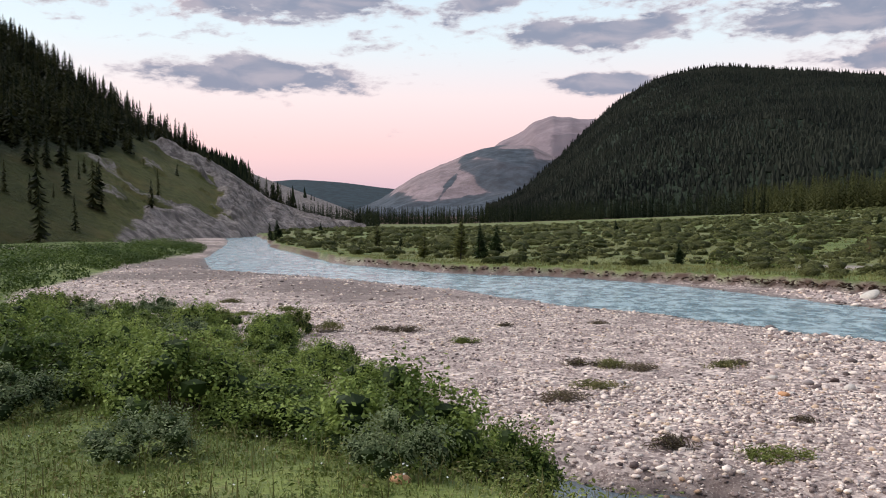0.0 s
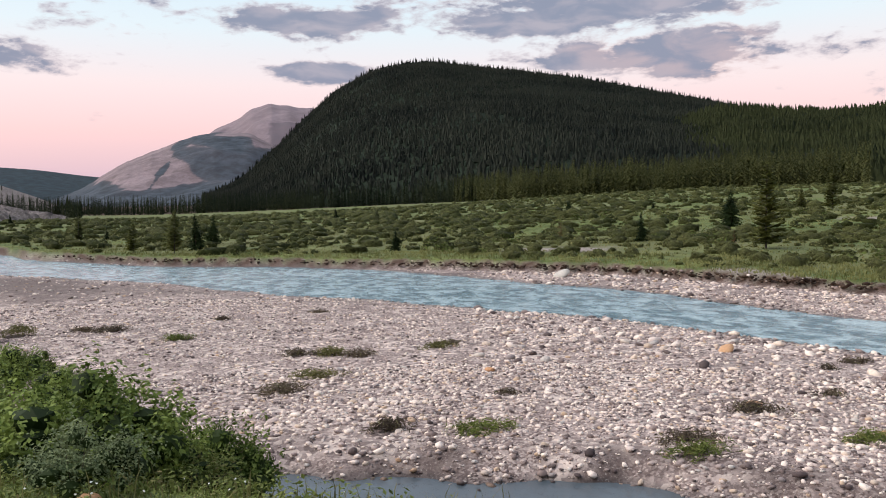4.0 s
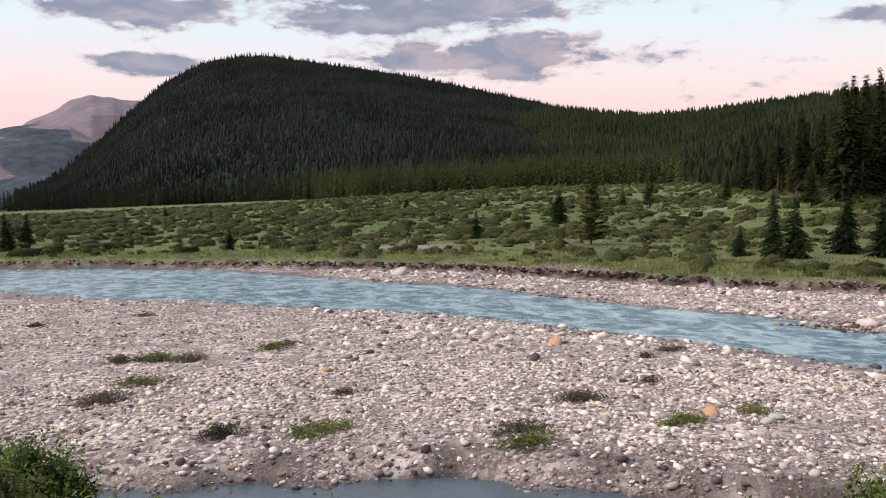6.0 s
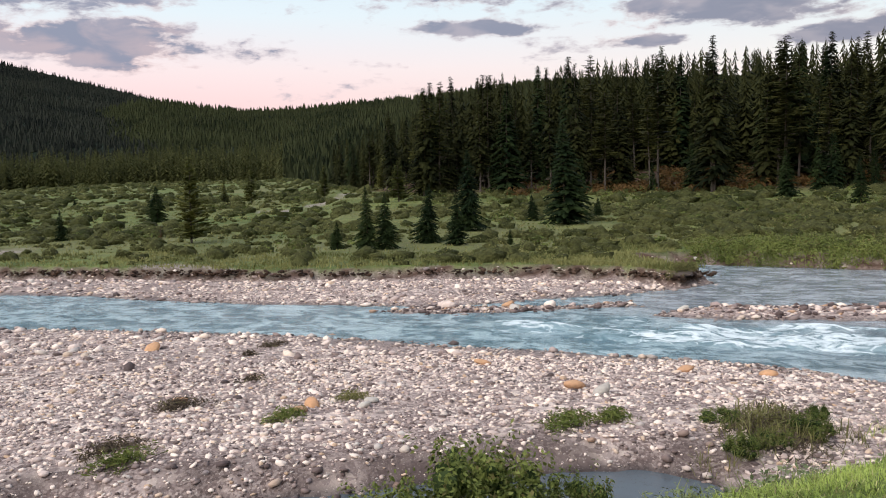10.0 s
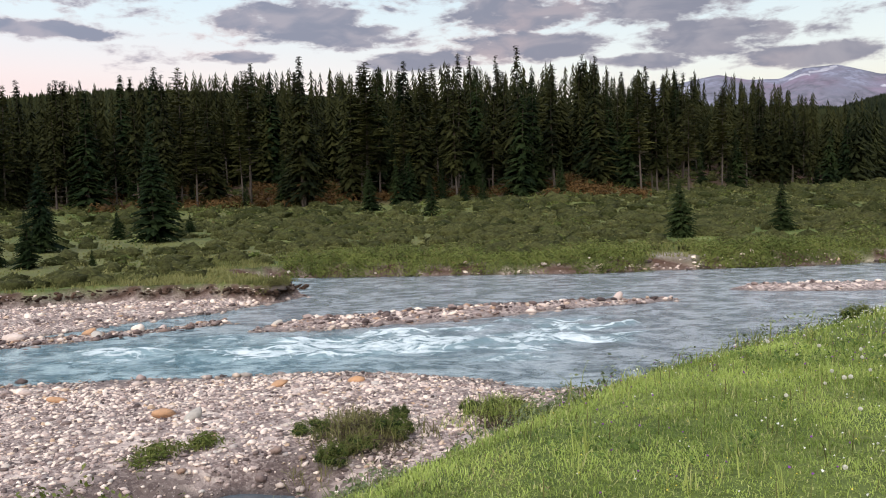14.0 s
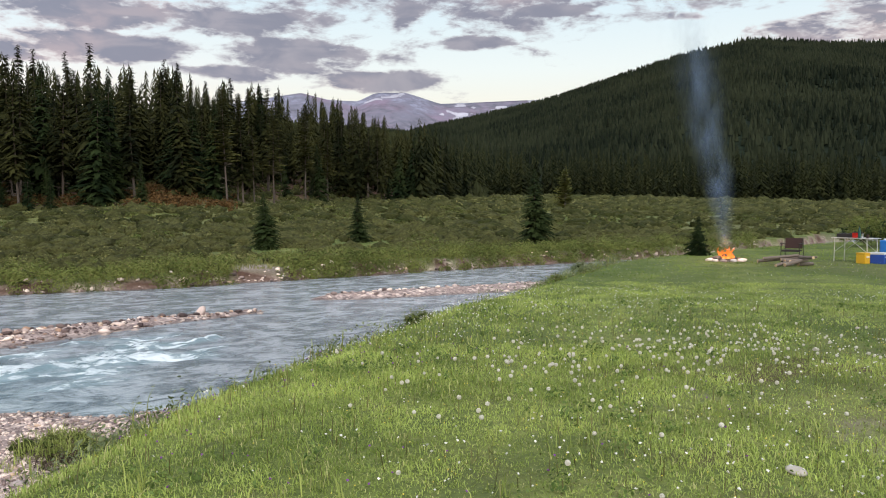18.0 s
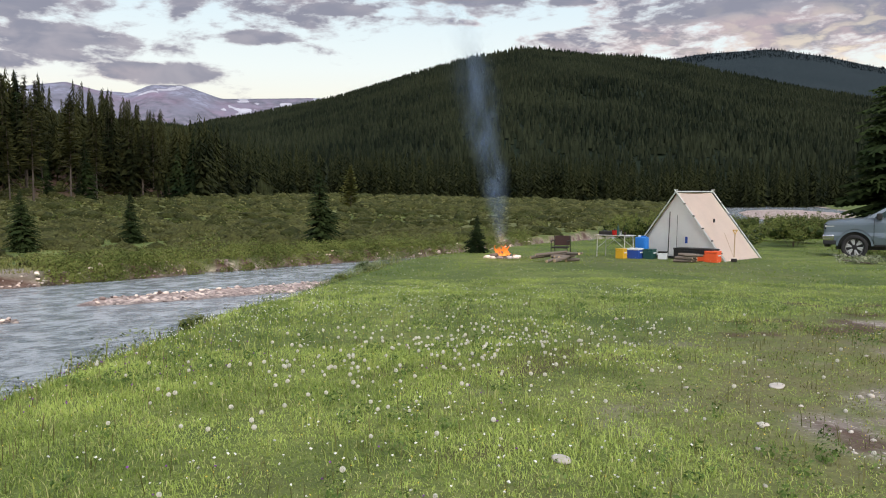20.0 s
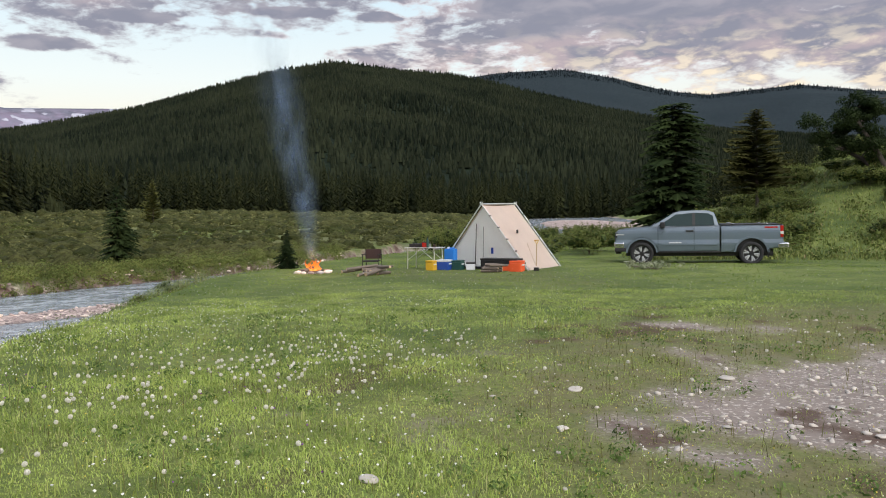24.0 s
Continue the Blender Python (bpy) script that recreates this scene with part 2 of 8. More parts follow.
def terrain(x, y):
    """Height of the ground, and how much of it is grass, bare earth, gravel, and mud with darkened upstream gravel."""
    x, y = np.asarray(x, float), np.asarray(y, float)
    az, r = polar(x, y)
    z = np.full(x.shape, -0.5) + 0.06 * fbm(x, y, 1.7, 2, 3)
    wob = 0.35 * fbm(x, y, 3.2, 3, 21) * smooth(4, 20, r) + 0.9 * fbm(x, y, 22, 2, 22) * smooth(60, 140, r)
    grass = np.zeros(x.shape)

    def bar(ring, height, width):
        s = signed(x, y, ring) + wob
        return np.where(s < 0, np.maximum(s * 0.22, -0.5), height * (1 - np.exp(-np.maximum(s, 0) / width)))
    stony = bar(GRAVEL_RING, 0.34, 4.0) + 0.05 * fbm(x, y, 2.4, 3, 31)
    pool, _ = seg_dist(x, y, POOL_LINE, False)
    pool = pool + 0.35 * fbm(x, y, 1.1, 3, 33)
    stony = stony - 0.42 * smooth(1.7, 0.3, pool)
    far_bar = bar(FAR_GRAVEL_RING, 0.30, 3.0) + 0.05 * fbm(x, y, 1.6, 3, 32)
    isle = np.maximum(bar(ISLAND_RING, 0.19, 0.8), np.maximum(np.maximum(bar(BAR_RING, 0.24, 0.5), bar(WEST_RING, 0.5, 4.0)), bar(ROCK_RING, 0.08, 0.5)))
    isle = isle + 0.05 * fbm(x, y, 0.7, 2, 34)
    z = np.maximum(np.maximum(z, stony), np.maximum(far_bar, isle))
    near = signed(x, y, NEAR_RING) + 0.5 * fbm(x, y, 2.2, 3, 41) * smooth(3, 12, r)
    wide = np.interp(az, (-60, -20, 10, 45, 75, 100, 150), (3, 4.6, 4.6, 5.0, 4.4, 3.6, 3.4))
    hc = camp_ground(x, y)
    zn = 0.05 + (hc - 0.05) * smooth(-0.12 * wide, wide, near)
    z = np.where(near > -0.12 * wide, np.maximum(z, zn), z)
    g_near = smooth(0.1, 0.9, near + 0.25 * fbm(x, y, 0.8, 2, 42))
    fs = signed(x, y, FAR_RING) + 0.35 * fbm(x, y, 1.5, 3, 43)
    hm = meadow(x, y)
    low = 0.62 + 0.035 * np.maximum(fs, 0) + 0.1 * fbm(x, y, 7, 2, 5)
    hm = np.where(hm > low, hm + (low - hm) * np.maximum(smooth(112, 118, az), smooth(8, 2, fs)), hm)
    zf = hm * smooth(-0.25, 0.35, fs)
    z = np.where(fs > -0.25, np.maximum(z, zf), z)
    g_far = smooth(0.12, 0.4, fs)
    grass = np.maximum(g_near, g_far)
    cut = smooth(-0.3, 0.0, fs) * (1 - g_far) + smooth(0.1, 0.2, fs) * smooth(0.5, 0.2, fs) * 0.4
    tr = np.interp(az, TREE_AZ, TREE_R)
    cut = np.maximum(cut, smooth(0, 0.06, r / tr - 1 + 0.03 * fbm(x, y, 12, 2, 44)) * (fs > 0))
    cut = np.maximum(cut, g_near * smooth(1.5, 0.7, np.hypot((x - 4.0) / 5.0, (y + 11) / 7.0)) * smooth(0.30, 0.46, fbm(x * 1.0, y, 0.8, 3, 67)) * 0.85)
    mud = smooth(2.6, 0.9, pool) * (1 - g_near) * smooth(-0.25, 0.5, fbm(x, y, 1.6, 3, 51) + 0.28)
    # broad patches of the upstream gravel are darkened with the same colour
    mud = np.maximum(mud, 0.75 * (1 - g_near) * (1 - g_far) * smooth(20, 42, y) * smooth(-0.35, 0.35, fbm(x, y, 8, 4, 52)))
    # bare stony patch of the track beside the camera, and the wheel-worn turf
    bare = smooth(0.22, 0.75, 1.12 - np.hypot((x - 2.2) / 3.6, (y + 7.8) / 4.4) + 1.05 * fbm(x, y, 1.1, 4, 61)) * g_near
    bare = np.maximum(bare, g_near * smooth(0.45, 0.9, 1 - np.hypot((x - 6.0) / 2.2, (y + 11.5) / 1.1) + 0.5 * fbm(x, y, 0.9, 3, 62)))
    bare = np.maximum(bare, g_near * smooth(0, 0.4, 1 - np.hypot((x + 66) / 26, (y - 112) / 7)))
    bare = np.maximum(bare, g_far * smooth(0.1, 0.5, 1 - np.hypot((x - 41.8) / 2.2, (y + 7.2) / 1.5) + 0.3 * fbm(x, y, 1, 2, 63)))
    bare = np.maximum(bare, g_far * smooth(0.1, 0.6, 1 - np.hypot((x - 27) / 6.5, (y - 51) / 3.0) + 0.7 * fbm(x, y, 3, 3, 64)))
    bare = np.maximum(bare, g_far * smooth(0.1, 0.5, 1 - np.hypot((x - 75) / 14, (y - 66) / 2.2) + 0.6 * fbm(x, y, 4, 2, 65)))
    bare = np.maximum(bare, smooth(0.1, 0.5, 1 - np.hypot((x - 26.5) / 1.6, (y - 32) / 4.5) + 0.5 * fbm(x, y, 2, 2, 66)) * g_far)
    return z, grass, bare, mud, cut


def height(x, y):
    return terrain(np.array([x], float), np.array([y], float))[0][0]

# ---------------------------------------------------------------- materials
def material(name, build):
    m = bpy.data.materials.new(name)
    m.use_nodes = True
    g = Nodes(m.node_tree)
    shader, disp = build(g)
    out = g.add("ShaderNodeOutputMaterial", {0: shader})
    return m


def bsdf(g, color, rough=0.7, metal=0.0, bump=None, strength=0.3, dist=0.02, spec=0.5, **more):
    ins = {"Base Color": color, "Roughness": rough, "Metallic": metal, "Specular IOR Level": spec}
    ins.update(more)
    if bump is not None:
        ins["Normal"] = g.add("ShaderNodeBump", {"Strength": strength, "Distance": dist, "Height": bump}).outputs[0]
    return g.add("ShaderNodeBsdfPrincipled", ins).outputs[0]


def plain(name, color, rough=0.6, metal=0.0, vary=0.25, scale=6.0, spec=0.5, bump=0.15):
    """A material with grain at two scales and a difference from object to object."""
    def build(g):
        co = g.add("ShaderNodeTexCoord").outputs["Object"]
        n = g.math("ADD", g.math("MULTIPLY", g.noise(co, scale, 5), 0.6), g.math("MULTIPLY", g.noise(co, scale * 9, 3), 0.4))
        rnd = g.add("ShaderNodeObjectInfo").outputs["Random"]
        v = g.math("ADD", g.math("MULTIPLY_ADD", n, 2 * vary, 1 - vary), g.math("MULTIPLY_ADD", rnd, 0.12, -0.06))
        col = g.mix(1.0, color, v, "MULTIPLY")
        return bsdf(g, col, g.math("MULTIPLY_ADD", n, 0.2, rough - 0.1), metal, n, bump, 0.01, spec), None
    return material(name, build)


def leafy(name, dark, light, tip=None, island=True, spec=0.12, patch=2.0, single=0.45, relief=0.0):
    """Foliage: green that changes from leaf to leaf, plant to plant and patch to patch."""
    def build(g):
        geo = g.add("ShaderNodeNewGeometry")
        info = g.add("ShaderNodeObjectInfo")
        n = g.noise(geo.outputs["Position"], 1 / patch, 3)
        r = geo.outputs["Random Per Island"] if island else g.noise(geo.outputs["Position"], 9, 2)
        f = g.math("ADD", g.math("MULTIPLY", r, single), g.math("ADD", g.math("MULTIPLY", g.range(n, 0.3, 0.7), 0.85 - single), g.math("MULTIPLY", info.outputs["Random"], 0.3)))
        col = g.mix(g.range(f, 0.15, 0.95), dark, light)
        if tip:
            col = g.mix(g.range(r, 0.86, 0.97, 0, 0.8), col, tip)
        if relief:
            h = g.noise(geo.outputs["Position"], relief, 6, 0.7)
            # hollows of the relief get crevice shade multiplied into the leaf colour
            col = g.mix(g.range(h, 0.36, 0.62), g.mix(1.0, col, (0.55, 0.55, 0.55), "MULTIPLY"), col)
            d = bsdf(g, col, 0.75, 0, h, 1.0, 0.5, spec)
        else:
            d = bsdf(g, col, 0.62, 0, spec=spec)
        t = g.add("ShaderNodeBsdfTranslucent", {0: col})
        return g.add("ShaderNodeMixShader", {0: 0.22, 1: d, 2: t}).outputs[0], None
    return material(name, build)


def attr(g, name):
    return g.add("ShaderNodeAttribute", attribute_name=name).outputs["Fac"]


def ground_material():
    def build(g):
        pos = g.add("ShaderNodeNewGeometry").outputs["Position"]
        # river gravel: packed pebbles of several rocks
        vor = g.add("ShaderNodeTexVoronoi", {"Vector": pos, "Scale": 9.0})
        tiny = g.add("ShaderNodeTexVoronoi", {"Vector": pos, "Scale": 26.0})
        peb = g.ramp(g.add("ShaderNodeSeparateColor", {0: vor.outputs["Color"]}).outputs[0],
                     [(0.0, (0.11, 0.085, 0.08)), (0.3, (0.34, 0.275, 0.255)), (0.62, (0.57, 0.48, 0.44)), (0.85, (0.74, 0.63, 0.56)), (1.0, (0.82, 0.71, 0.62))])
        peb2 = g.ramp(g.add("ShaderNodeSeparateColor", {0: tiny.outputs["Color"]}).outputs[0],
                      [(0.0, (0.10, 0.072, 0.066)), (0.5, (0.26, 0.20, 0.185)), (1.0, (0.54, 0.46, 0.42))])
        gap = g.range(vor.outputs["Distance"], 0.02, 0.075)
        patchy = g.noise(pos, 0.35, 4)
        # dark sand tone at the gaps puts crevice shade into the gravel colour
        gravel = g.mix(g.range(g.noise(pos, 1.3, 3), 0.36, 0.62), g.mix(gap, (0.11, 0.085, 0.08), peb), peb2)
        gravel = g.mix(1.0, gravel, (1.02, 0.975, 0.95), "MULTIPLY")
        gravel = g.mix(g.range(patchy, 0.54, 0.70, 0, 0.40), gravel, (0.19, 0.145, 0.13))
        # damp silt
        silt = g.mix(g.noise(pos, 7, 5), (0.055, 0.038, 0.034), (0.12, 0.085, 0.075))
        silt = g.mix(g.range(g.noise(pos, 30, 2), 0.62, 0.68), silt, (0.34, 0.29, 0.26))
        # turf
        turf = g.mix(g.range(g.noise(pos, 0.22, 4), 0.32, 0.68), (0.088, 0.128, 0.026), (0.190, 0.228, 0.056))
        turf = g.mix(g.range(g.noise(pos, 2.6, 5), 0.5, 0.75, 0, 0.55), turf, (0.190, 0.180, 0.070))
        turf = g.mix(g.range(g.noise(pos, 14, 4), 0.4, 0.7, 0, 0.55), turf, (0.035, 0.058, 0.014))
        turf = g.mix(g.range(g.noise(pos, 0.75, 4, 0.6), 0.44, 0.62, 0, 0.6), turf, (0.055, 0.085, 0.018))
        earth = g.mix(g.noise(pos, 5, 6), (0.15, 0.118, 0.098), (0.34, 0.288, 0.250))
        earth = g.mix(g.range(g.noise(pos, 21, 3), 0.55, 0.64, 0, 0.8), earth, (0.52, 0.46, 0.41))
        rootsoil = g.mix(g.noise(pos, 6, 5), (0.045, 0.024, 0.016), (0.13, 0.075, 0.05))
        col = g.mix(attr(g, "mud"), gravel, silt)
        col = g.mix(attr(g, "grass"), col, turf)
        col = g.mix(g.math("MULTIPLY", attr(g, "worn"), g.range(g.noise(pos, 3.0, 5), 0.3, 0.6, 0.25, 0.95)), col, g.mix(g.noise(pos, 11, 5), (0.085, 0.080, 0.034), (0.225, 0.205, 0.095)))
        col = g.mix(attr(g, "bare"), col, earth)
        col = g.mix(attr(g, "cut"), col, rootsoil)
        wet = g.range(g.add("ShaderNodeSeparateXYZ", {0: pos}).outputs[2], 0.10, -0.03)
        col = g.mix(wet, col, g.mix(1.0, col, (0.42, 0.42, 0.42), "MULTIPLY"))
        h = g.math("ADD", g.math("MULTIPLY", gap, 0.6), g.math("MULTIPLY", g.noise(pos, 18, 5), 0.8))
        return bsdf(g, col, g.math("MULTIPLY_ADD", wet, -0.45, 0.88), 0, h, 0.7, 0.05, 0.3), None
    return material("valley_ground", build)


def water_material():
    def build(g):
        pos = g.add("ShaderNodeNewGeometry").outputs["Position"]
        flow = g.add("ShaderNodeMapping", {"Vector": pos, "Rotation": (0, 0, radians(8)), "Scale": (1.0, 0.70, 1.0)}).outputs[0]
        n1, n2 = g.noise(flow, 1.5, 5, 0.65, 0.8), g.noise(flow, 6.0, 5, 0.70, 0.6)
        foam = attr(g, "foam")
        streak = g.math("ADD", g.math("MULTIPLY", g.noise(flow, 1.7, 6, 0.62, 1.6), 1.0), g.math("MULTIPLY", foam, 0.24))
        white = g.math("MULTIPLY", g.range(streak, 0.62, 0.84), g.range(foam, 0.08, 0.50))
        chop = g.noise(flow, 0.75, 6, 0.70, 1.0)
        # ripple glints and grey sky reflection painted into the water colour
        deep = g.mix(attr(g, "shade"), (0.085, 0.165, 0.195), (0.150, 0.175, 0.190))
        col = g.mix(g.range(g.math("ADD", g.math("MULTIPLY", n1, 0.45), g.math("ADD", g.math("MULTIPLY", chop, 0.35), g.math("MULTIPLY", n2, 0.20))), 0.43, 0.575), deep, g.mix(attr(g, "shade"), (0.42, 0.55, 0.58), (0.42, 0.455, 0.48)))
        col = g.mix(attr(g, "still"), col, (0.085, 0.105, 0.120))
        col = g.mix(g.range(foam, 0.1, 0.8, 0, 0.6), col, (0.21, 0.33, 0.36))
        col = g.mix(white, col, (0.80, 0.87, 0.88))
        h = g.math("ADD", g.math("MULTIPLY", n1, 1.0), g.math("MULTIPLY", n2, 0.55))
        still = attr(g, "still")
        bmp = g.add("ShaderNodeBump", {"Strength": g.math("MULTIPLY_ADD", still, -0.42, 0.55), "Distance": 0.13, "Height": h})
        return g.add("ShaderNodeBsdfPrincipled", {"Base Color": col, "Roughness": g.math("MULTIPLY_ADD", white, 0.5, g.math("MULTIPLY_ADD", attr(g, "still"), -0.11, 0.16)), "IOR": 1.333,
                                                  "Normal": bmp.outputs[0]}).outputs[0], None
    return material("river_water", build)


def rock_material(name, stops, scale=0.05, wet=True):
    def build(g):
        geo = g.add("ShaderNodeNewGeometry")
        r = geo.outputs["Random Per Island"]
        info = g.add("ShaderNodeObjectInfo").outputs["Random"]
        f = g.math("FRACT", g.math("ADD", r, info))
        col = g.mix(1.0, g.ramp(f, stops), (1.02, 0.975, 0.95), "MULTIPLY")
        pos = geo.outputs["Position"]
        n = g.noise(pos, 14, 5)
        col = g.mix(1.0, col, g.math("MULTIPLY_ADD", n, 0.7, 0.65), "MULTIPLY")
        damp = g.range(g.add("ShaderNodeSeparateXYZ", {0: pos}).outputs[2], 0.10, 0.0, 0, 1 if wet else 0)
        col = g.mix(damp, col, g.mix(1.0, col, (0.4, 0.38, 0.37), "MULTIPLY"))
        return bsdf(g, col, g.math("MULTIPLY_ADD", damp, -0.4, 0.78), 0, n, 0.3, 0.02, 0.35), None
    return material(name, build)


def hill_material(name, forest, grassy, rock, size=1.0, bold=1.0):
    """Hillsides: forest floor, turf and bare rock, by where each one lies."""
    def build(g):
        geo = g.add("ShaderNodeNewGeometry")
        pos = geo.outputs["Position"]
        n = g.noise(pos, 0.03 / size, 6, 0.65)
        fine = g.noise(pos, 0.25 / size, 6, 0.65)
        f = g.mix(g.range(fine, 0.35, 0.7), forest, tuple(c * 2.0 for c in forest))
        t = g.mix(g.range(fine, 0.3, 0.72), grassy, tuple(c * 0.5 for c in grassy))
        t = g.mix(g.range(n, 0.45, 0.7, 0, 0.6), t, (grassy[0] * 1.4, grassy[1] * 1.0, grassy[2] * 1.1))
        streak = g.noise(g.add("ShaderNodeMapping", {"Vector": pos, "Scale": (1, 1, 0.25)}).outputs[0], 0.12 / size, 7, 0.7)
        k = g.mix(g.range(streak, 0.36, 0.64), tuple(c * (1 - 0.65 * bold) for c in rock), tuple(min(c * (1 + 0.3 * bold), 0.8) for c in rock))
        k = g.mix(g.range(g.noise(pos, 0.7 / size, 6, 0.7), 0.42, 0.66, 0, 0.6 * bold), k, tuple(c * 0.3 for c in rock))
        slope = g.noise(g.add("ShaderNodeMapping", {"Vector": pos, "Rotation": (0, radians(38), radians(20)), "Scale": (0.22, 1.0, 1.0)}).outputs[0], 0.30 / size, 7, 0.72, 0.3)
        k = g.mix(g.range(slope, 0.50, 0.62, 0, 0.40 * bold), k, tuple(c * 0.32 for c in rock))
        k = g.mix(g.range(fine, 0.60, 0.72, 0, 0.6), k, grassy)
        col = g.mix(attr(g, "turf"), f, t)
        col = g.mix(g.range(g.math("ADD", attr(g, "rock"), g.math("MULTIPLY_ADD", fine, 0.7, -0.35)), 0.35, 0.6), col, k)
        return bsdf(g, col, 0.9, 0, fine, 0.8, 2.0, 0.1), None
    return material(name, build)


M_GROUND, M_WATER = ground_material(), water_material()
M_COBBLE = rock_material("river_cobbles", [(0.0, (0.08, 0.060, 0.058)), (0.15, (0.24, 0.185, 0.17)), (0.36, (0.53, 0.435, 0.40)), (0.56, (0.80, 0.69, 0.62)), (0.80, (0.90, 0.79, 0.69)),
                                           (0.88, (0.52, 0.37, 0.25)), (0.94, (0.60, 0.56, 0.52)), (1.0, (0.24, 0.20, 0.20))])
M_ORANGE = rock_material("rusty_boulder", [(0.0, (0.50, 0.25, 0.12)), (0.5, (0.56, 0.34, 0.19)), (1.0, (0.46, 0.28, 0.17))])
M_PALE = rock_material("pale_limestone", [(0.0, (0.40, 0.38, 0.345)), (1.0, (0.56, 0.53, 0.48))], wet=False)
M_CONIFER = leafy("conifer_needles", (0.007, 0.011, 0.005), (0.044, 0.046, 0.015), patch=5, single=0.35, spec=0.05)
M_WOODPINE = leafy("wood_pine_needles", (0.019, 0.024, 0.008), (0.078, 0.078, 0.025), patch=4, single=0.35, spec=0.05)
M_SPRUCE = leafy("spruce_needles", (0.009, 0.018, 0.008), (0.036, 0.053, 0.018), patch=3, single=0.35, spec=0.05)
M_PINE = leafy("pine_needles", (0.055, 0.065, 0.019), (0.195, 0.195, 0.060), patch=3, single=0.35, spec=0.05)
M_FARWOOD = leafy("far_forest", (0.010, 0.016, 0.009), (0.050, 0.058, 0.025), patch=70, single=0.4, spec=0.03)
# east hill: shade and blue-grey haze put into the needle colour
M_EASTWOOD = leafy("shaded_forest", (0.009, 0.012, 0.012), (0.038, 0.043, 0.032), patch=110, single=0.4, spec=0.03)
# the blue of distance is put into this forest colour
M_WESTWOOD = leafy("haze_blue_forest", (0.006, 0.010, 0.013), (0.018, 0.025, 0.028), patch=110, single=0.35, spec=0.03)
M_WILLOW = leafy("willow_leaves", (0.062, 0.098, 0.020), (0.270, 0.335, 0.082), patch=0.9, single=0.4)
# dark green that stands for the shadow inside the shrubs
M_INNER_SHADOW = leafy("inner_foliage", (0.018, 0.032, 0.009), (0.045, 0.070, 0.020), patch=1.0, single=0.2)
M_DRIFT = leafy("drift_twigs", (0.055, 0.040, 0.030), (0.180, 0.140, 0.095), (0.20, 0.19, 0.08), patch=0.8, single=0.4)
M_OLIVEWILLOW = leafy("olive_willow_leaves", (0.062, 0.088, 0.020), (0.200, 0.230, 0.062), (0.17, 0.13, 0.06), patch=1.8, single=0.4)
M_BANKWILLOW = leafy("bank_willow_leaves", (0.036, 0.062, 0.014), (0.125, 0.170, 0.044), patch=5, single=0.3)
M_SAGE = leafy("silver_willow_leaves", (0.075, 0.105, 0.045), (0.220, 0.260, 0.130), patch=1.2, single=0.4)
M_FLAT = leafy("willow_flat", (0.105, 0.116, 0.036), (0.260, 0.252, 0.098), patch=4, single=0.35)
# darker than the leaves above, with shade painted into the hollows
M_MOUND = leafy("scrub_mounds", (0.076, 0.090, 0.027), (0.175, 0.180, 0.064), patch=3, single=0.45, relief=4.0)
M_GRASS = leafy("meadow_grass", (0.130, 0.192, 0.038), (0.450, 0.545, 0.140), (0.54, 0.50, 0.24), patch=0.8, single=0.35)
M_CAMPGRASS = leafy("camp_grass", (0.080, 0.140, 0.020), (0.265, 0.355, 0.068), (0.36, 0.34, 0.14), patch=1.6, single=0.3)
M_BANKGRASS = leafy("bank_grass", (0.115, 0.145, 0.038), (0.340, 0.380, 0.120), (0.32, 0.25, 0.14), patch=0.8, single=0.4)
M_PALEGRASS = leafy("pale_grass", (0.190, 0.245, 0.058), (0.400, 0.450, 0.130), (0.44, 0.42, 0.20), patch=0.8, single=0.4)
M_HERB = leafy("herb_leaves", (0.045, 0.085, 0.020), (0.150, 0.220, 0.060), patch=0.7, single=0.35)
M_DRY = leafy("dry_sedge", (0.085, 0.085, 0.030), (0.230, 0.215, 0.085), patch=0.8)
M_RUST = leafy("rusty_undergrowth", (0.060, 0.036, 0.014), (0.150, 0.085, 0.030), patch=4)
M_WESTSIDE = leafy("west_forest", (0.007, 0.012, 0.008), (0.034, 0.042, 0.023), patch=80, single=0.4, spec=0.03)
M_BELT = leafy("belt_needles", (0.018, 0.024, 0.010), (0.090, 0.094, 0.034), patch=14, single=0.5, spec=0.04)
M_WESTBELT = leafy("west_belt_needles", (0.008, 0.012, 0.006), (0.048, 0.054, 0.020), patch=10, single=0.45, spec=0.04)
M_BARK = plain("grey_bark", (0.085, 0.068, 0.055), 0.9, scale=9, bump=0.6)
M_TWIG = plain("willow_twigs", (0.10, 0.070, 0.050), 0.85, scale=12)

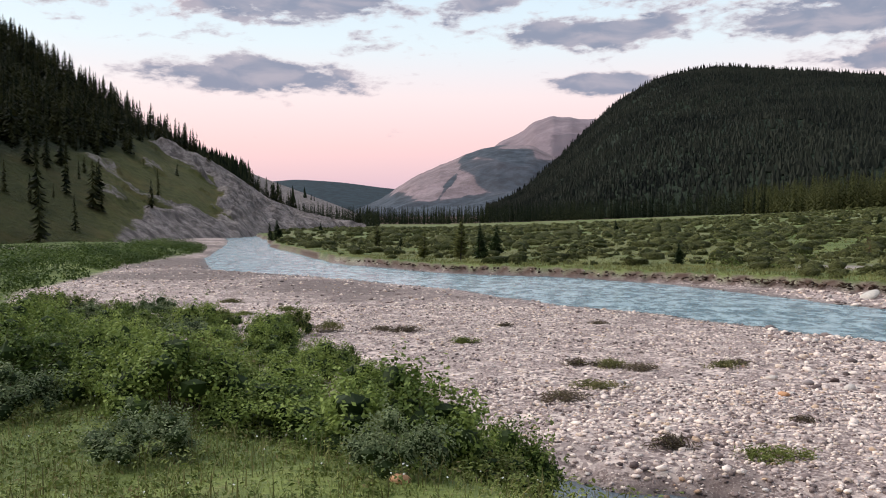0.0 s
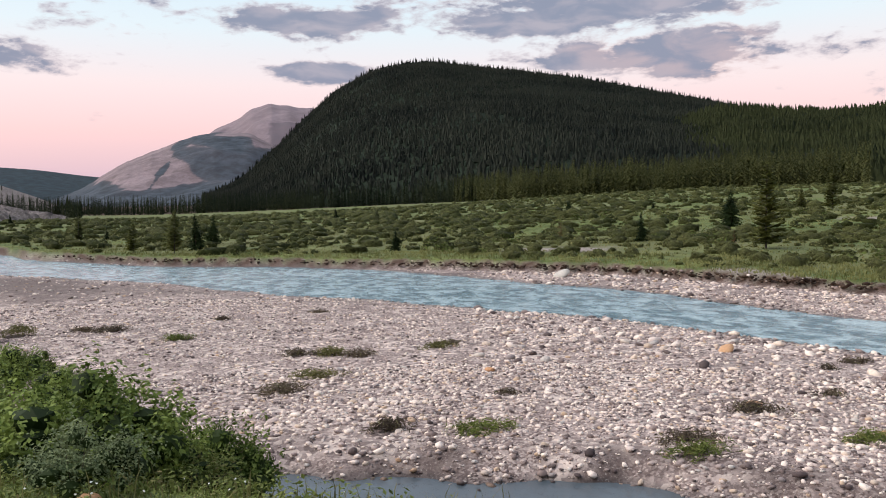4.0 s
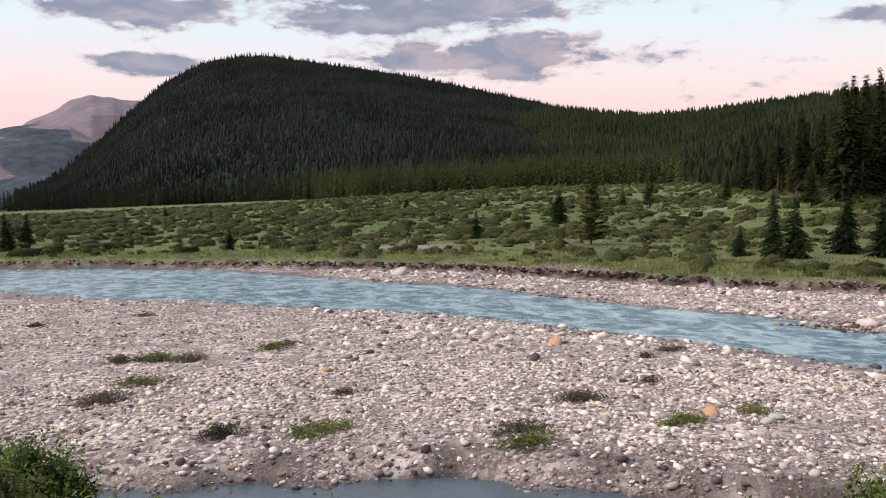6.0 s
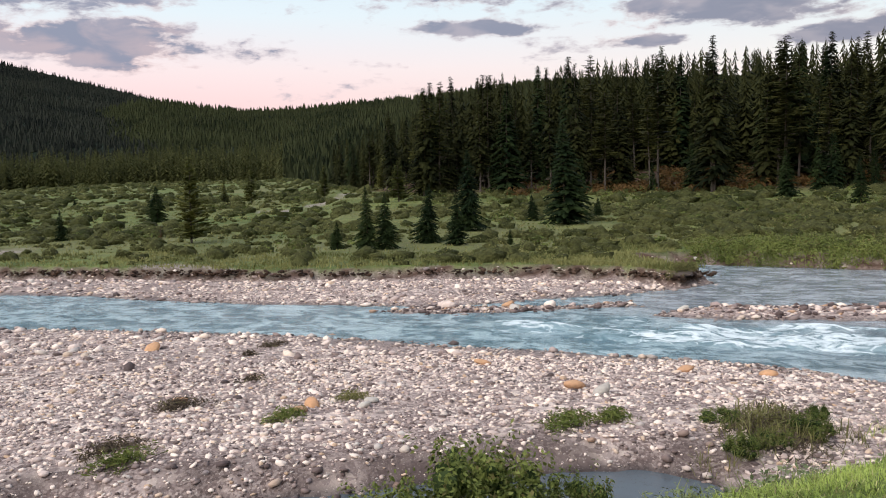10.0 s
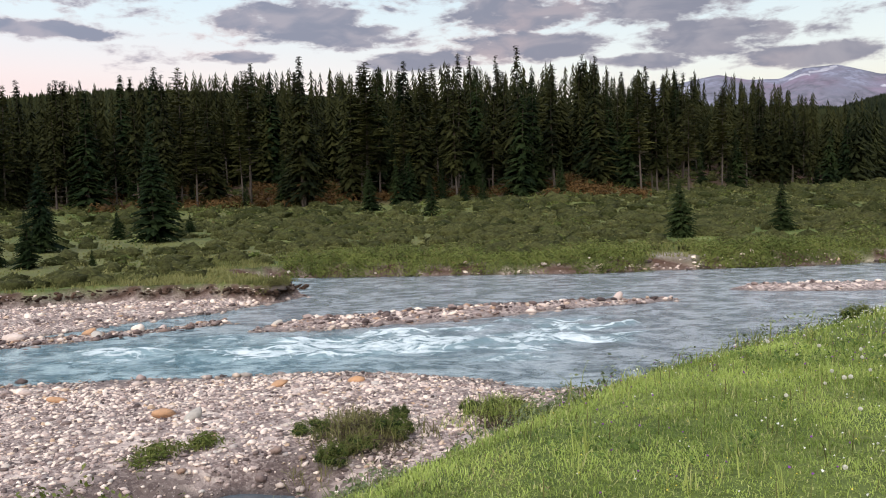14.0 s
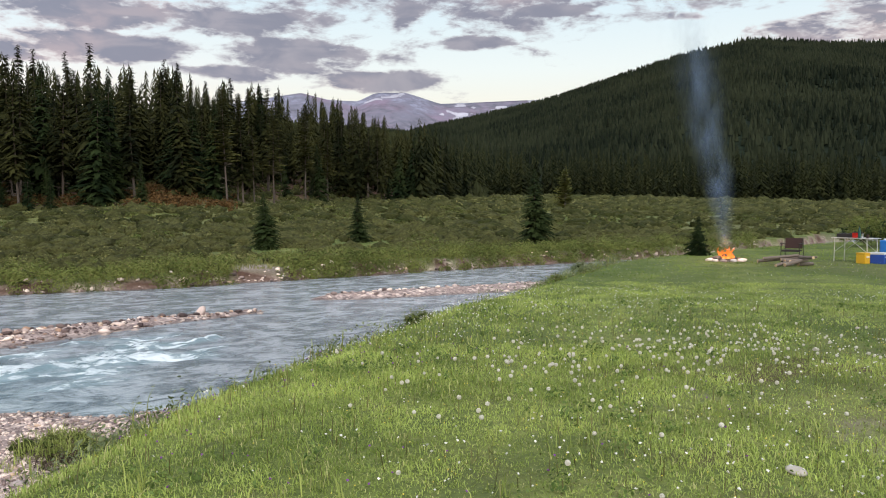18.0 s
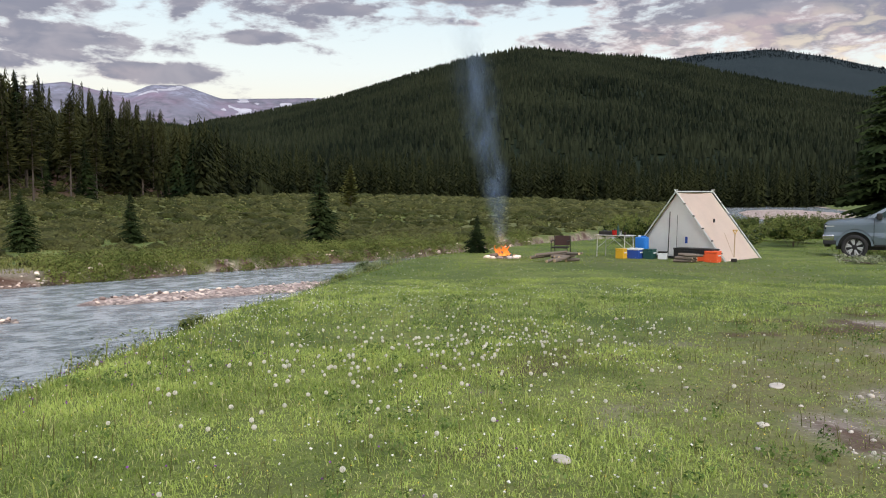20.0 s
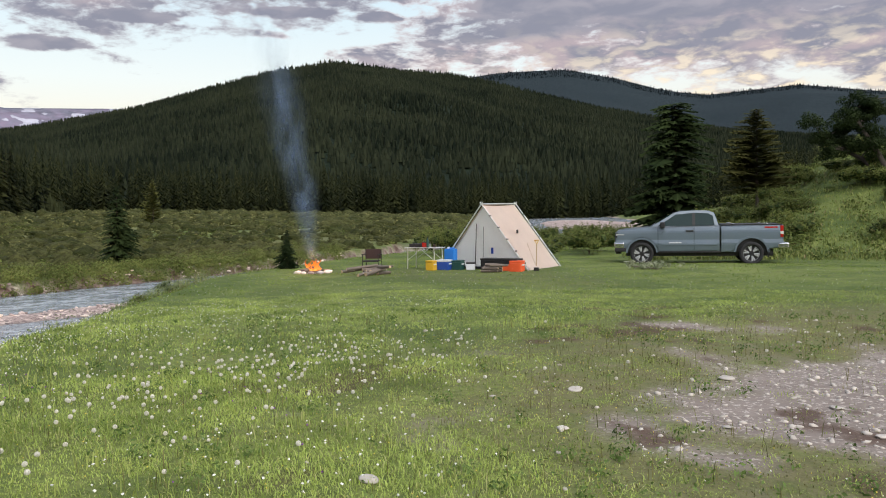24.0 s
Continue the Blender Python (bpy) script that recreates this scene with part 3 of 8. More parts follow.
# ---------------------------------------------------------------- meshes from arrays
def mesh_of(name, verts, faces, mats, smooth_shade=True, attrs=None, slots=None):
    """A mesh from arrays of corners and of faces that all have the same number of corners."""
    verts, faces = np.asarray(verts, np.float32), np.asarray(faces, np.int32)
    me = bpy.data.meshes.new(name)
    k = faces.shape[1]
    me.vertices.add(len(verts))
    me.vertices.foreach_set("co", verts.ravel())
    me.loops.add(faces.size)
    me.loops.foreach_set("vertex_index", faces.ravel())
    me.polygons.add(len(faces))
    me.polygons.foreach_set("loop_start", np.arange(0, faces.size, k, dtype=np.int32))
    me.polygons.foreach_set("use_smooth", np.full(len(faces), smooth_shade))
    if slots is not None:
        me.polygons.foreach_set("material_index", np.asarray(slots, np.int32))
    for m in mats if isinstance(mats, (list, tuple)) else [mats]:
        me.materials.append(m)
    for key, values in (attrs or {}).items():
        me.attributes.new(key, "FLOAT", "POINT").data.foreach_set("value", np.asarray(values, np.float32))
    me.update(calc_edges=True)
    return me


def grid_faces(n, m, wrap=False):
    i, j = np.meshgrid(np.arange(n - (0 if wrap else 1)), np.arange(m - 1), indexing="ij")
    i2 = (i + 1) % n
    return np.stack([i * m + j, i2 * m + j, i2 * m + j + 1, i * m + j + 1], -1).reshape(-1, 4)


def worn_turf(x, y):
    """Trodden, brownish turf round the track and the camp."""
    a = smooth(1.3, 0.5, np.hypot((x - 2.6) / 4.4, (y + 10.2) / 7.6) + 0.35 * fbm(x, y, 2, 3, 121))
    b = 0.4 * smooth(1.3, 0.4, np.hypot((x - 15.5) / 5.0, (y + 19) / 2.6) + 0.4 * fbm(x, y, 1.6, 3, 123))
    far = 0.75 * smooth(0, 6, signed(x, y, FAR_RING)) * smooth(-0.45, 0.35, fbm(x, y, 14, 3, 124))
    return np.maximum(np.maximum(a, b), far)


# the ground: one sheet, finer where it is near
az_list = np.concatenate([np.arange(-34, 180, 0.36), np.arange(180, 326, 4.0)])
r_list = np.concatenate([[0.05, 0.6, 1.2, 1.8, 2.4], 3.0 * np.exp(np.arange(0, 3.2, 0.0165)), 74 * np.exp(np.arange(0, 4.2, 0.05))])
A, R = np.meshgrid(np.radians(az_list), r_list, indexing="ij")
X, Y = (R * np.sin(A)).ravel(), (R * np.cos(A)).ravel()
Z, grass, bare, mud, cut = terrain(X, Y)
ground = new("ground", mesh_of("ground", np.stack([X, Y, Z], 1), grid_faces(len(az_list), len(r_list), True)[:, ::-1], M_GROUND,
                               attrs={"grass": grass, "bare": bare, "mud": mud, "cut": cut, "worn": worn_turf(X, Y)}))
tagged(ground, "valley floor of grey river gravel, damp silt and green turf", "ground", kind="structure")

# the river: rippled sheet at water level, with standing waves in the rapids
az_w = np.arange(-36, 170, 0.38)
r_w = 6.0 * np.exp(np.arange(0, 4.1, 0.0165))
A, R = np.meshgrid(np.radians(az_w), r_w, indexing="ij")
X, Y = (R * np.sin(A)).ravel(), (R * np.cos(A)).ravel()


def rapids(x, y):
    r, total = np.random.default_rng(66), 0.22 * np.exp(-(((x - 21.8) / 2.2) ** 2 + ((y - 3.5) / 6.0) ** 2))
    for k in range(80):
        u = r.uniform(0, 1)
        cy = 14.5 - 17.0 * u ** 0.75
        cx = np.interp(cy, (-2, 5, 13), (23.0, 22.0, 19.9)) + r.normal(0, 1.5)
        lx, ly, amp, skew = r.uniform(0.20, 0.5), r.uniform(0.4, 1.3), r.uniform(0.35, 1.0) * (1 if cy < 7 else 0.6), r.uniform(-0.5, 0.2)
        total = total + amp * np.exp(-(((x - cx - skew * (y - cy)) / lx) ** 2 + ((y - cy) / ly) ** 2))
    return np.clip(total, 0, 1)


foam = rapids(X, Y)
wave = 0.026 * fbm(X * 0.8 + Y * 0.3, Y * 0.7, 0.8, 4, 71) + foam * 0.24 * fbm(X + 0.5 * Y, Y * 0.6, 0.8, 3, 72)
d_pool, _ = seg_dist(X, Y, POOL_LINE, False)
still = smooth(4.0, 2.5, d_pool)
# where the grey reflection of the sky is put into the water colour
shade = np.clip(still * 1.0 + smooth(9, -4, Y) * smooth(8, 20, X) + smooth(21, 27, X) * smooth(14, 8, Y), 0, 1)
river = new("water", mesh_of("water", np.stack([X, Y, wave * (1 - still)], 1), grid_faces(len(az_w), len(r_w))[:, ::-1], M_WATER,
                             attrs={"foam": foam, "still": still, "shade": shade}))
tagged(river, "shallow turquoise mountain river with white riffles over stones", "river", kind="structure")


# ---------------------------------------------------------------- hills and mountains
HILLS = {}


def hill(name, label, crest, r_base, r_crest, mat, tree=0.0, bulge=1.0, rough=0.03, r_back=1.25, base_drop=0.0, painter=None, step=0.5, rows=34, crag=0.0, jag=0.0):
    """A hillside seen from the valley: crest gives bearing and elevation of its skyline in degrees."""
    az = np.arange(crest[0][0], crest[-1][0] + 0.01, step)
    ca, ce = np.array([c[0] for c in crest], float), np.array([c[1] for c in crest], float)
    el = np.interp(az, ca, ce)
    k = max(1, int((0.8 if step > 0.3 else 0.25) / step))
    el = np.convolve(np.pad(el, k, "edge"), np.ones(2 * k + 1) / (2 * k + 1), "valid")
    el = el + jag * fbm(az, 0 * az, 1.2, 4, 80)
    s = np.concatenate([np.linspace(0, 1, rows), 1 + np.linspace(0.06, 1, 6)])
    rb = np.interp(az, *zip(*r_base)) if isinstance(r_base, (list, tuple)) else np.full(len(az), float(r_base))
    rc = np.interp(az, *zip(*r_crest)) if isinstance(r_crest, (list, tuple)) else np.full(len(az), float(r_crest))
    AZ, S = np.meshgrid(np.radians(az), s, indexing="ij")
    R = np.where(S <= 1, rb[:, None] + (rc - rb)[:, None] * S, rc[:, None] * (1 + (S - 1) * (r_back - 1)))
    top = EYE + rc * np.tan(np.radians(el)) - tree
    low = np.interp(az, TREE_AZ, TREE_Z) - 1.5 - base_drop
    up = np.where(S <= 1, S ** bulge, 1 - 0.9 * (S - 1))
    X, Y = R * np.sin(AZ), R * np.cos(AZ)
    Z = low[:, None] + (top - low)[:, None] * up
    Z = Z + (top - low)[:, None] * rough * 3 * fbm(X, Y, 0.22 * float(rc.mean()), 5, 81) * np.sin(np.pi * np.clip(S, 0, 1)) ** 0.7
    E = np.degrees(np.arctan2(Z - EYE, R))
    turf, rock = painter(np.degrees(AZ), E, el[:, None] + 0 * E, X, Y, S) if painter else (np.zeros(X.shape), np.zeros(X.shape))
    if crag:
        Z = Z + crag * rock * (1 - 2 * np.abs(fbm(X, Y, 14, 4, 95))) * np.sin(np.pi * np.clip(S, 0, 1)) ** 0.5
    me = mesh_of(name, np.stack([X, Y, Z], -1).reshape(-1, 3), grid_faces(len(az), len(s))[:, ::-1], mat, attrs={"turf": turf.ravel(), "rock": rock.ravel()})
    ob = tagged(new(name, me), label, "hill", kind="structure")
    HILLS[name] = (az, s, R, Z, turf, rock)
    return ob


def on_hill(name, n, rng, s0=0.0, s1=1.02, keep=None, anywhere=False):
    """Random places on a hill, spread evenly over its area."""
    az, s, R, Z, turf, rock = HILLS[name]
    front = s <= 1.0001
    i = rng.uniform(0, len(az) - 1.001, n * 3)
    t = rng.uniform(max(s0, 0.0), min(s1, 1.0), n * 3)
    j = t * (front.sum() - 1.001)
    i0, j0 = i.astype(int), j.astype(int)
    u, v = i - i0, j - j0

    def lerp(F):
        return (F[i0, j0] * (1 - u) + F[i0 + 1, j0] * u) * (1 - v) + (F[i0, j0 + 1] * (1 - u) + F[i0 + 1, j0 + 1] * u) * v
    r, z = lerp(R), lerp(Z)
    w = np.maximum(r / r.max(), 0.3)
    open_ = np.clip(lerp(turf) + lerp(rock), 0, 1) * (0 if anywhere else 1)
    ok = rng.uniform(0, 1, n * 3) < w * (1 - open_) ** 2
    a = np.radians(az[0] + (az[1] - az[0]) * i)
    P = np.stack([r * np.sin(a), r * np.cos(a), z], 1)
    if keep is not None:
        ok &= keep(np.degrees(a), r, z)
    return P[ok][:n]


def forest(name, label, P, heights, mat, tiers=2, sides=4, spread=0.17, rng=None, skirt=0.12):
    """Many conifers in one mesh: each is a stack of ragged cones."""
    n = len(P)
    hgt = np.asarray(heights)
    lo = skirt + (1 - skirt) * (np.arange(tiers) / tiers) ** 0.9
    hi = np.minimum(lo + (1 - skirt) / tiers * 2.3, 0.93 + 0.07 * lo)
    hi[-1] = 1.0
    wid = spread * (1.02 - lo * 0.97)
    ang = np.arange(sides) * 2 * math.pi / sides
    rot = rng.uniform(0, 6.28, (n, tiers, 1))
    star = np.where(np.arange(sides) % 2 == 0, 1.0, 0.5) if sides > 5 else np.ones(sides)
    rad = wid[None, :, None] * hgt[:, None, None] * star * rng.uniform(0.6, 1.25, (n, tiers, sides)) * rng.uniform(0.75, 1.25, (n, 1, 1))
    lean = rng.normal(0, 0.012, (n, 1, 2)) * hgt[:, None, None]
    bx = P[:, None, None, 0] + rad * np.cos(ang + rot) + lean[:, :, 0:1] * lo[None, :, None]
    by = P[:, None, None, 1] + rad * np.sin(ang + rot) + lean[:, :, 1:2] * lo[None, :, None]
    bz = P[:, None, None, 2] + hgt[:, None, None] * (lo[None, :, None] + rng.uniform(-0.03, 0.03, (n, tiers, sides)))
    ax = P[:, None, 0] + lean[:, :, 0] * hi
    ay = P[:, None, 1] + lean[:, :, 1] * hi
    azz = P[:, None, 2] + hgt[:, None] * hi
    ring = np.stack([bx, by, bz], -1)
    apex = np.stack([ax, ay, azz], -1)[:, :, None, :]
    V = np.concatenate([ring, apex], 2).reshape(-1, 3)
    base = (np.arange(n * tiers) * (sides + 1))[:, None]
    k = np.arange(sides)
    F = np.stack([base + k, base + (k + 1) % sides, base + sides + 0 * k], -1).reshape(-1, 3)
    ob = new(name, mesh_of(name, V, F, mat, False))
    return tagged(ob, label, "forest", kind="stuff")


rng = np.random.default_rng(4)
# far hills and peaks: distance haze put into blue and mauve low-contrast colours
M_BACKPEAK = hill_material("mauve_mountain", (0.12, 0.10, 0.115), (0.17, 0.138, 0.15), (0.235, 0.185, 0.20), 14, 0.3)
M_HILL = hill_material("forested_hill", (0.010, 0.016, 0.009), (0.060, 0.085, 0.028), (0.26, 0.24, 0.22))
M_LEFT = hill_material("rocky_hillside", (0.020, 0.025, 0.012), (0.098, 0.104, 0.036), (0.285, 0.245, 0.228), 0.4)
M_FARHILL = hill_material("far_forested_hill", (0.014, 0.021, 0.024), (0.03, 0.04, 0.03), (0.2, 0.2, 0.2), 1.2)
M_DISTANT = hill_material("haze_blue_hill", (0.016, 0.026, 0.032), (0.06, 0.09, 0.08), (0.2, 0.2, 0.2), 8)
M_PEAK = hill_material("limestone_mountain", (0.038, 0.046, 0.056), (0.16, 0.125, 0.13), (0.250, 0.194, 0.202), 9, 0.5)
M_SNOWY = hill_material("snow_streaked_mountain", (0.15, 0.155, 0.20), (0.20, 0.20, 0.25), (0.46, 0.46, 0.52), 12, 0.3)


def paint_left(az, el, crest, x, y, s):
    d = crest - el
    ragged = fbm(x, y, 22, 4, 82)
    thick = np.interp(az, (-21.5, -20, -17, -14.5, -12.5), (0.3, 1.1, 1.6, 2.3, 4.0))
    band = smooth(-22, -20.5, az + 1.5 * ragged) * smooth(0.0, 0.2, d + 0.2 * ragged) * smooth(0.35, -0.35, d - thick + 1.3 * ragged)
    foot = smooth(0.5, 0.0, el + 1.1 * fbm(x, y, 18, 4, 83)) * smooth(-23.5, -20, az + 2 * ragged)
    outc = smooth(0.24, 0.40, fbm(x, y, 11, 5, 84) + 0.10 * smooth(3, 0, el)) * 0.5
    deep = np.interp(az, (-34, -28, -24, -21, -18, -15), (8.0, 6.4, 3.8, 1.6, 0.45, 0.1))
    wood = smooth(0.5, -0.5, d - deep + 1.6 * fbm(x, y, 30, 3, 86))
    wood = np.maximum(wood, 0.42 * smooth(-22.6, -24.4, az + 3.0 * fbm(x, y, 34, 3, 87)))
    return 1 - wood, np.clip(band + foot + outc, 0, 1) * (1 - smooth(0.2, 0.7, wood))


def paint_second(az, el, crest, x, y, s):
    d = crest - el
    sc = smooth(0.30, 0.55, d) * smooth(-14.0, -12.5, az) * smooth(-0.7, 0.1, fbm(x, y, 60, 3, 88) + 0.3)
    return 0 * az, sc


def paint_peak(az, el, crest, x, y, s):
    n = fbm(x, y, 260, 6, 89)
    diagonal = smooth(0.75, 0.15, np.abs(az - (2.3 - (5.2 - el) * 0.72)) + 0.75 * n)
    shelf = smooth(0.65, 0.2, np.abs(el - 4.75 + 0.12 * (az - 3)) + 0.7 * n) * smooth(1.8, 2.6, az) * smooth(7.2, 5.5, az)
    right = 0.75 * smooth(1.8, 3.0, az + (el - 3.0) * 0.8 + 1.5 * n)
    base = smooth(2.5, 1.6, el + 1.2 * n)
    wood = np.clip(np.maximum(np.maximum(diagonal, shelf), np.maximum(right * smooth(4.6, 3.9, el), base)), 0, 1)
    return 0.4 * (1 - wood), np.clip(1 - wood - 0.3 * smooth(0.0, 0.3, fbm(x, y * 0.4, 160, 5, 90)), 0, 1)


def paint_back(az, el, crest, x, y, s):
    return 0 * az + 0.6, smooth(-0.3, 0.3, fbm(x, y, 300, 4, 91)) * 0.8 + 0.2


def paint_snow(az, el, crest, x, y, s):
    d = crest - el
    snow = smooth(0.18, 0.34, fbm(x, y, 130, 5, 92) + 0.10 * smooth(0.5, 0.0, d)) * smooth(1.6, 0.6, d)
    return smooth(-0.2, 0.3, fbm(x, y, 200, 4, 93)), snow


hill("distant_ridge", "distant ridge closing the valley, tinted blue-green for haze", [(-14, 2.6), (-10, 2.95), (-7, 2.75), (-4, 2.35), (0, 2.0), (4, 1.0)], 2600, 4300, M_DISTANT, rough=0.02)
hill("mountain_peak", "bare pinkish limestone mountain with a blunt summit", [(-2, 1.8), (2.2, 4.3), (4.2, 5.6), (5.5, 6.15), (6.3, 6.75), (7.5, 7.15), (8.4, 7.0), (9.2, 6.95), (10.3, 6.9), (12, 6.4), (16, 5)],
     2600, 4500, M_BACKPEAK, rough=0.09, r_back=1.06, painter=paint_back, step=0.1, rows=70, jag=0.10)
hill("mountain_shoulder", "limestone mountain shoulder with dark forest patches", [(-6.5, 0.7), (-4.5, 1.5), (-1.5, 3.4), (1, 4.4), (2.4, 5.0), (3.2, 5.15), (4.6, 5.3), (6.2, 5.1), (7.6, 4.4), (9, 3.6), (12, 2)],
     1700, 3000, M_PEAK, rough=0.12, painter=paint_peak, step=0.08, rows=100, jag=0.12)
hill("forest_hill_east", "dark rounded hill covered in conifer forest", [(3, 1.0), (5.4, 2.1), (7.6, 4.0), (10.4, 6.7), (12, 8.1), (14.1, 9.2), (16, 9.8), (18.4, 10.1), (20.5, 9.8), (23, 9.45), (28.2, 8.75), (33, 7.75),
     (38, 6.6), (44, 5.0), (50, 3.0)], [(3, 900), (12, 640), (25, 420), (50, 420)], [(3, 1500), (10, 1700), (50, 1900)], M_HILL, tree=5, bulge=0.85, rough=0.035)
hill("forest_ridge_south", "long low ridge covered in conifer forest", [(28, 3.0), (33, 5.2), (38, 6.55), (41, 6.3), (44, 6.05), (47.5, 6.0), (52.5, 6.4), (58, 6.9), (63, 7.5), (67, 7.6), (72, 7.3), (80, 6.8), (100, 5.6), (116, 4.4)],
     [(28, 380), (46, 345), (52, 180), (116, 200)], [(28, 1000), (116, 900)], M_HILL, tree=5.5, bulge=1.15, rough=0.04)
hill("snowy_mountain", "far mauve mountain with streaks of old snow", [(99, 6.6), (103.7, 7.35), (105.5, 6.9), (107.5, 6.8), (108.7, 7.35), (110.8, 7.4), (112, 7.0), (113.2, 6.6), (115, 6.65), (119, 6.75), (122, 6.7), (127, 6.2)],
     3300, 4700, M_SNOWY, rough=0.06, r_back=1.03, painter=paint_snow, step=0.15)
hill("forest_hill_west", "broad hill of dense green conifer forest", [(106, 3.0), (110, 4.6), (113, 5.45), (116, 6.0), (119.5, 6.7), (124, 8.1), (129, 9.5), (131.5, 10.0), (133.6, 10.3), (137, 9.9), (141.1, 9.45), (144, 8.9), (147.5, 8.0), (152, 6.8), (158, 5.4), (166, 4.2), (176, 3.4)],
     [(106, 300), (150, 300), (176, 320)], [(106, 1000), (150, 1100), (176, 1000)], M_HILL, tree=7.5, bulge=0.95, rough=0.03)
hill("far_hill_west", "forested hill far behind, tinted dark blue-green for distance haze", [(136, 7.0), (141, 8.8), (145.5, 9.3), (149.6, 9.35), (153, 8.6), (156, 7.7), (158.8, 7.2), (161.5, 7.35), (164.5, 7.5), (169.3, 6.7), (180, 5.5)],
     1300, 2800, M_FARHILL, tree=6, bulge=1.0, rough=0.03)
hill("rocky_hillside", "steep rocky hillside with turf, scree and scattered spruces", [(-60, 14), (-38, 13.5), (-28.1, 11.2), (-24.3, 9.0), (-20.7, 6.8), (-17.2, 5.0), (-15.5, 3.95), (-14, 2.9), (-11.8, 1.3), (-9.5, 0.4), (-7.5, -0.15), (-5.4, -0.4)],
     [(-60, 110), (-32, 140), (-22, 165), (-14, 215), (-8, 330), (-5.4, 400)], [(-60, 320), (-28, 400), (-17, 400), (-5.4, 470)], M_LEFT, bulge=0.92, rough=0.035, base_drop=3.0, painter=paint_left, step=0.12, rows=110, crag=5.0)
hill("scree_ridge", "forested ridge with a pale scree slope", [(-26, 7.6), (-20, 6.2), (-17.2, 5.45), (-14, 4.2), (-11.7, 3.3), (-9, 2.3), (-7, 1.55), (-5.4, 0.85), (-4.5, 0.3)], 480, 900, M_LEFT, tree=8, rough=0.03, painter=paint_second, step=0.25)

# ---------------------------------------------------------------- forests on the hills and along the valley edge
def ragged_forest(label, P, hgt, mat, branches, spread, low, droop=0.35, taper=0.8, wide=0.24):
    """Conifers past counting in one mesh, each a spire with single drooping boughs."""
    n, H = len(P), np.asarray(hgt)[:, None]
    u = low + (0.97 - low) * (np.arange(branches) + rng.uniform(0, 1, (n, branches))) / branches
    phi = np.arange(branches) * 2.4 + rng.uniform(0, 6.28, (n, 1)) + rng.normal(0, 0.4, (n, branches))
    slim = rng.uniform(0.7, 1.3, (n, 1))
    L = H * (spread * slim * (1 - u) ** taper * np.clip((u - low) / 0.1 + 0.55, 0, 1) * rng.uniform(0.5, 1.25, (n, branches)) + 0.012)
    lean = rng.normal(0, 0.015, (n, 2))
    cx, cy = P[:, 0:1] + lean[:, 0:1] * H * u, P[:, 1:2] + lean[:, 1:2] * H * u
    z, c, q = P[:, 2:3] + H * u, np.cos(phi), np.sin(phi)
    w = wide * L

    def at(along, across, dz):
        return np.stack([cx + c * L * along - q * w * across, cy + q * L * along + c * w * across, z + dz], -1)
    V = np.stack([at(-0.12, 0, 0.045 * H), at(0.6, 1, -droop * 0.7 * L), at(1, 0, -droop * L), at(0.6, -1, -droop * 0.7 * L)], 2).reshape(-1, 3)
    b = (np.arange(n * branches) * 4)[:, None, None]
    F = (np.array([(0, 1, 2), (0, 2, 3)])[None] + b).reshape(-1, 3)
    a = rng.uniform(0, 6.28, n)
    tip = np.asarray(hgt)
    dx, dy = 0.014 * tip * np.cos(a), 0.014 * tip * np.sin(a)
    lx, ly = P[:, 0] + lean[:, 0] * tip, P[:, 1] + lean[:, 1] * tip
    S = np.stack([np.stack([P[:, 0] + dx, P[:, 1] + dy, P[:, 2]], 1), np.stack([P[:, 0] - dx, P[:, 1] - dy, P[:, 2]], 1), np.stack([lx, ly, P[:, 2] + tip * 1.02], 1),
                  np.stack([P[:, 0] - dy, P[:, 1] + dx, P[:, 2]], 1), np.stack([P[:, 0] + dy, P[:, 1] - dx, P[:, 2]], 1)], 1).reshape(-1, 3)
    SF = (np.array([(0, 1, 2), (3, 4, 2)])[None] + (np.arange(n) * 5)[:, None, None]).reshape(-1, 3)
    ob = new("forest", mesh_of("forest", np.concatenate([V, S]), np.concatenate([F, SF + len(V)]), mat, False))
    return tagged(ob, label, "forest", kind="stuff")


def clad(hill_name, label, n, hgt, s0=0.0, s1=1.02, tiers=2, sides=4, spread=0.17, keep=None, anywhere=False, mat=None):
    P = on_hill(hill_name, n, rng, s0, s1, keep, anywhere)
    H = hgt * rng.uniform(0.5, 1.35, len(P)) * (1 + 0.35 * fbm(P[:, 0], P[:, 1], 70, 3, 97))
    P[:, 2] -= 0.4
    return forest("forest", label, P, H, mat or M_FARWOOD, tiers, sides, spread, rng)


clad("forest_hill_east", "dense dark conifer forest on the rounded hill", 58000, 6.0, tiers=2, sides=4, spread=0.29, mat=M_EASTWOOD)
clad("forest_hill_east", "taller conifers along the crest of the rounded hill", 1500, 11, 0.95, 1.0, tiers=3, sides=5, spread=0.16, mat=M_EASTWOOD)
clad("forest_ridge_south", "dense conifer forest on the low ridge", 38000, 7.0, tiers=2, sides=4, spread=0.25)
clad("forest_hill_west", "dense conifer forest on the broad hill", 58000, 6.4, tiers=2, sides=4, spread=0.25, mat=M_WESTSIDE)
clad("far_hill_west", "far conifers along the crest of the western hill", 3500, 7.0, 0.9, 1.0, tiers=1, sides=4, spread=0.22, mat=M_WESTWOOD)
clad("scree_ridge", "dark conifers along the scree ridge", 3500, 11, tiers=2, sides=4, spread=0.16)
P = on_hill("scree_ridge", 520, rng, 0.0, 0.22, lambda az, r, z: az > -13.5, True)
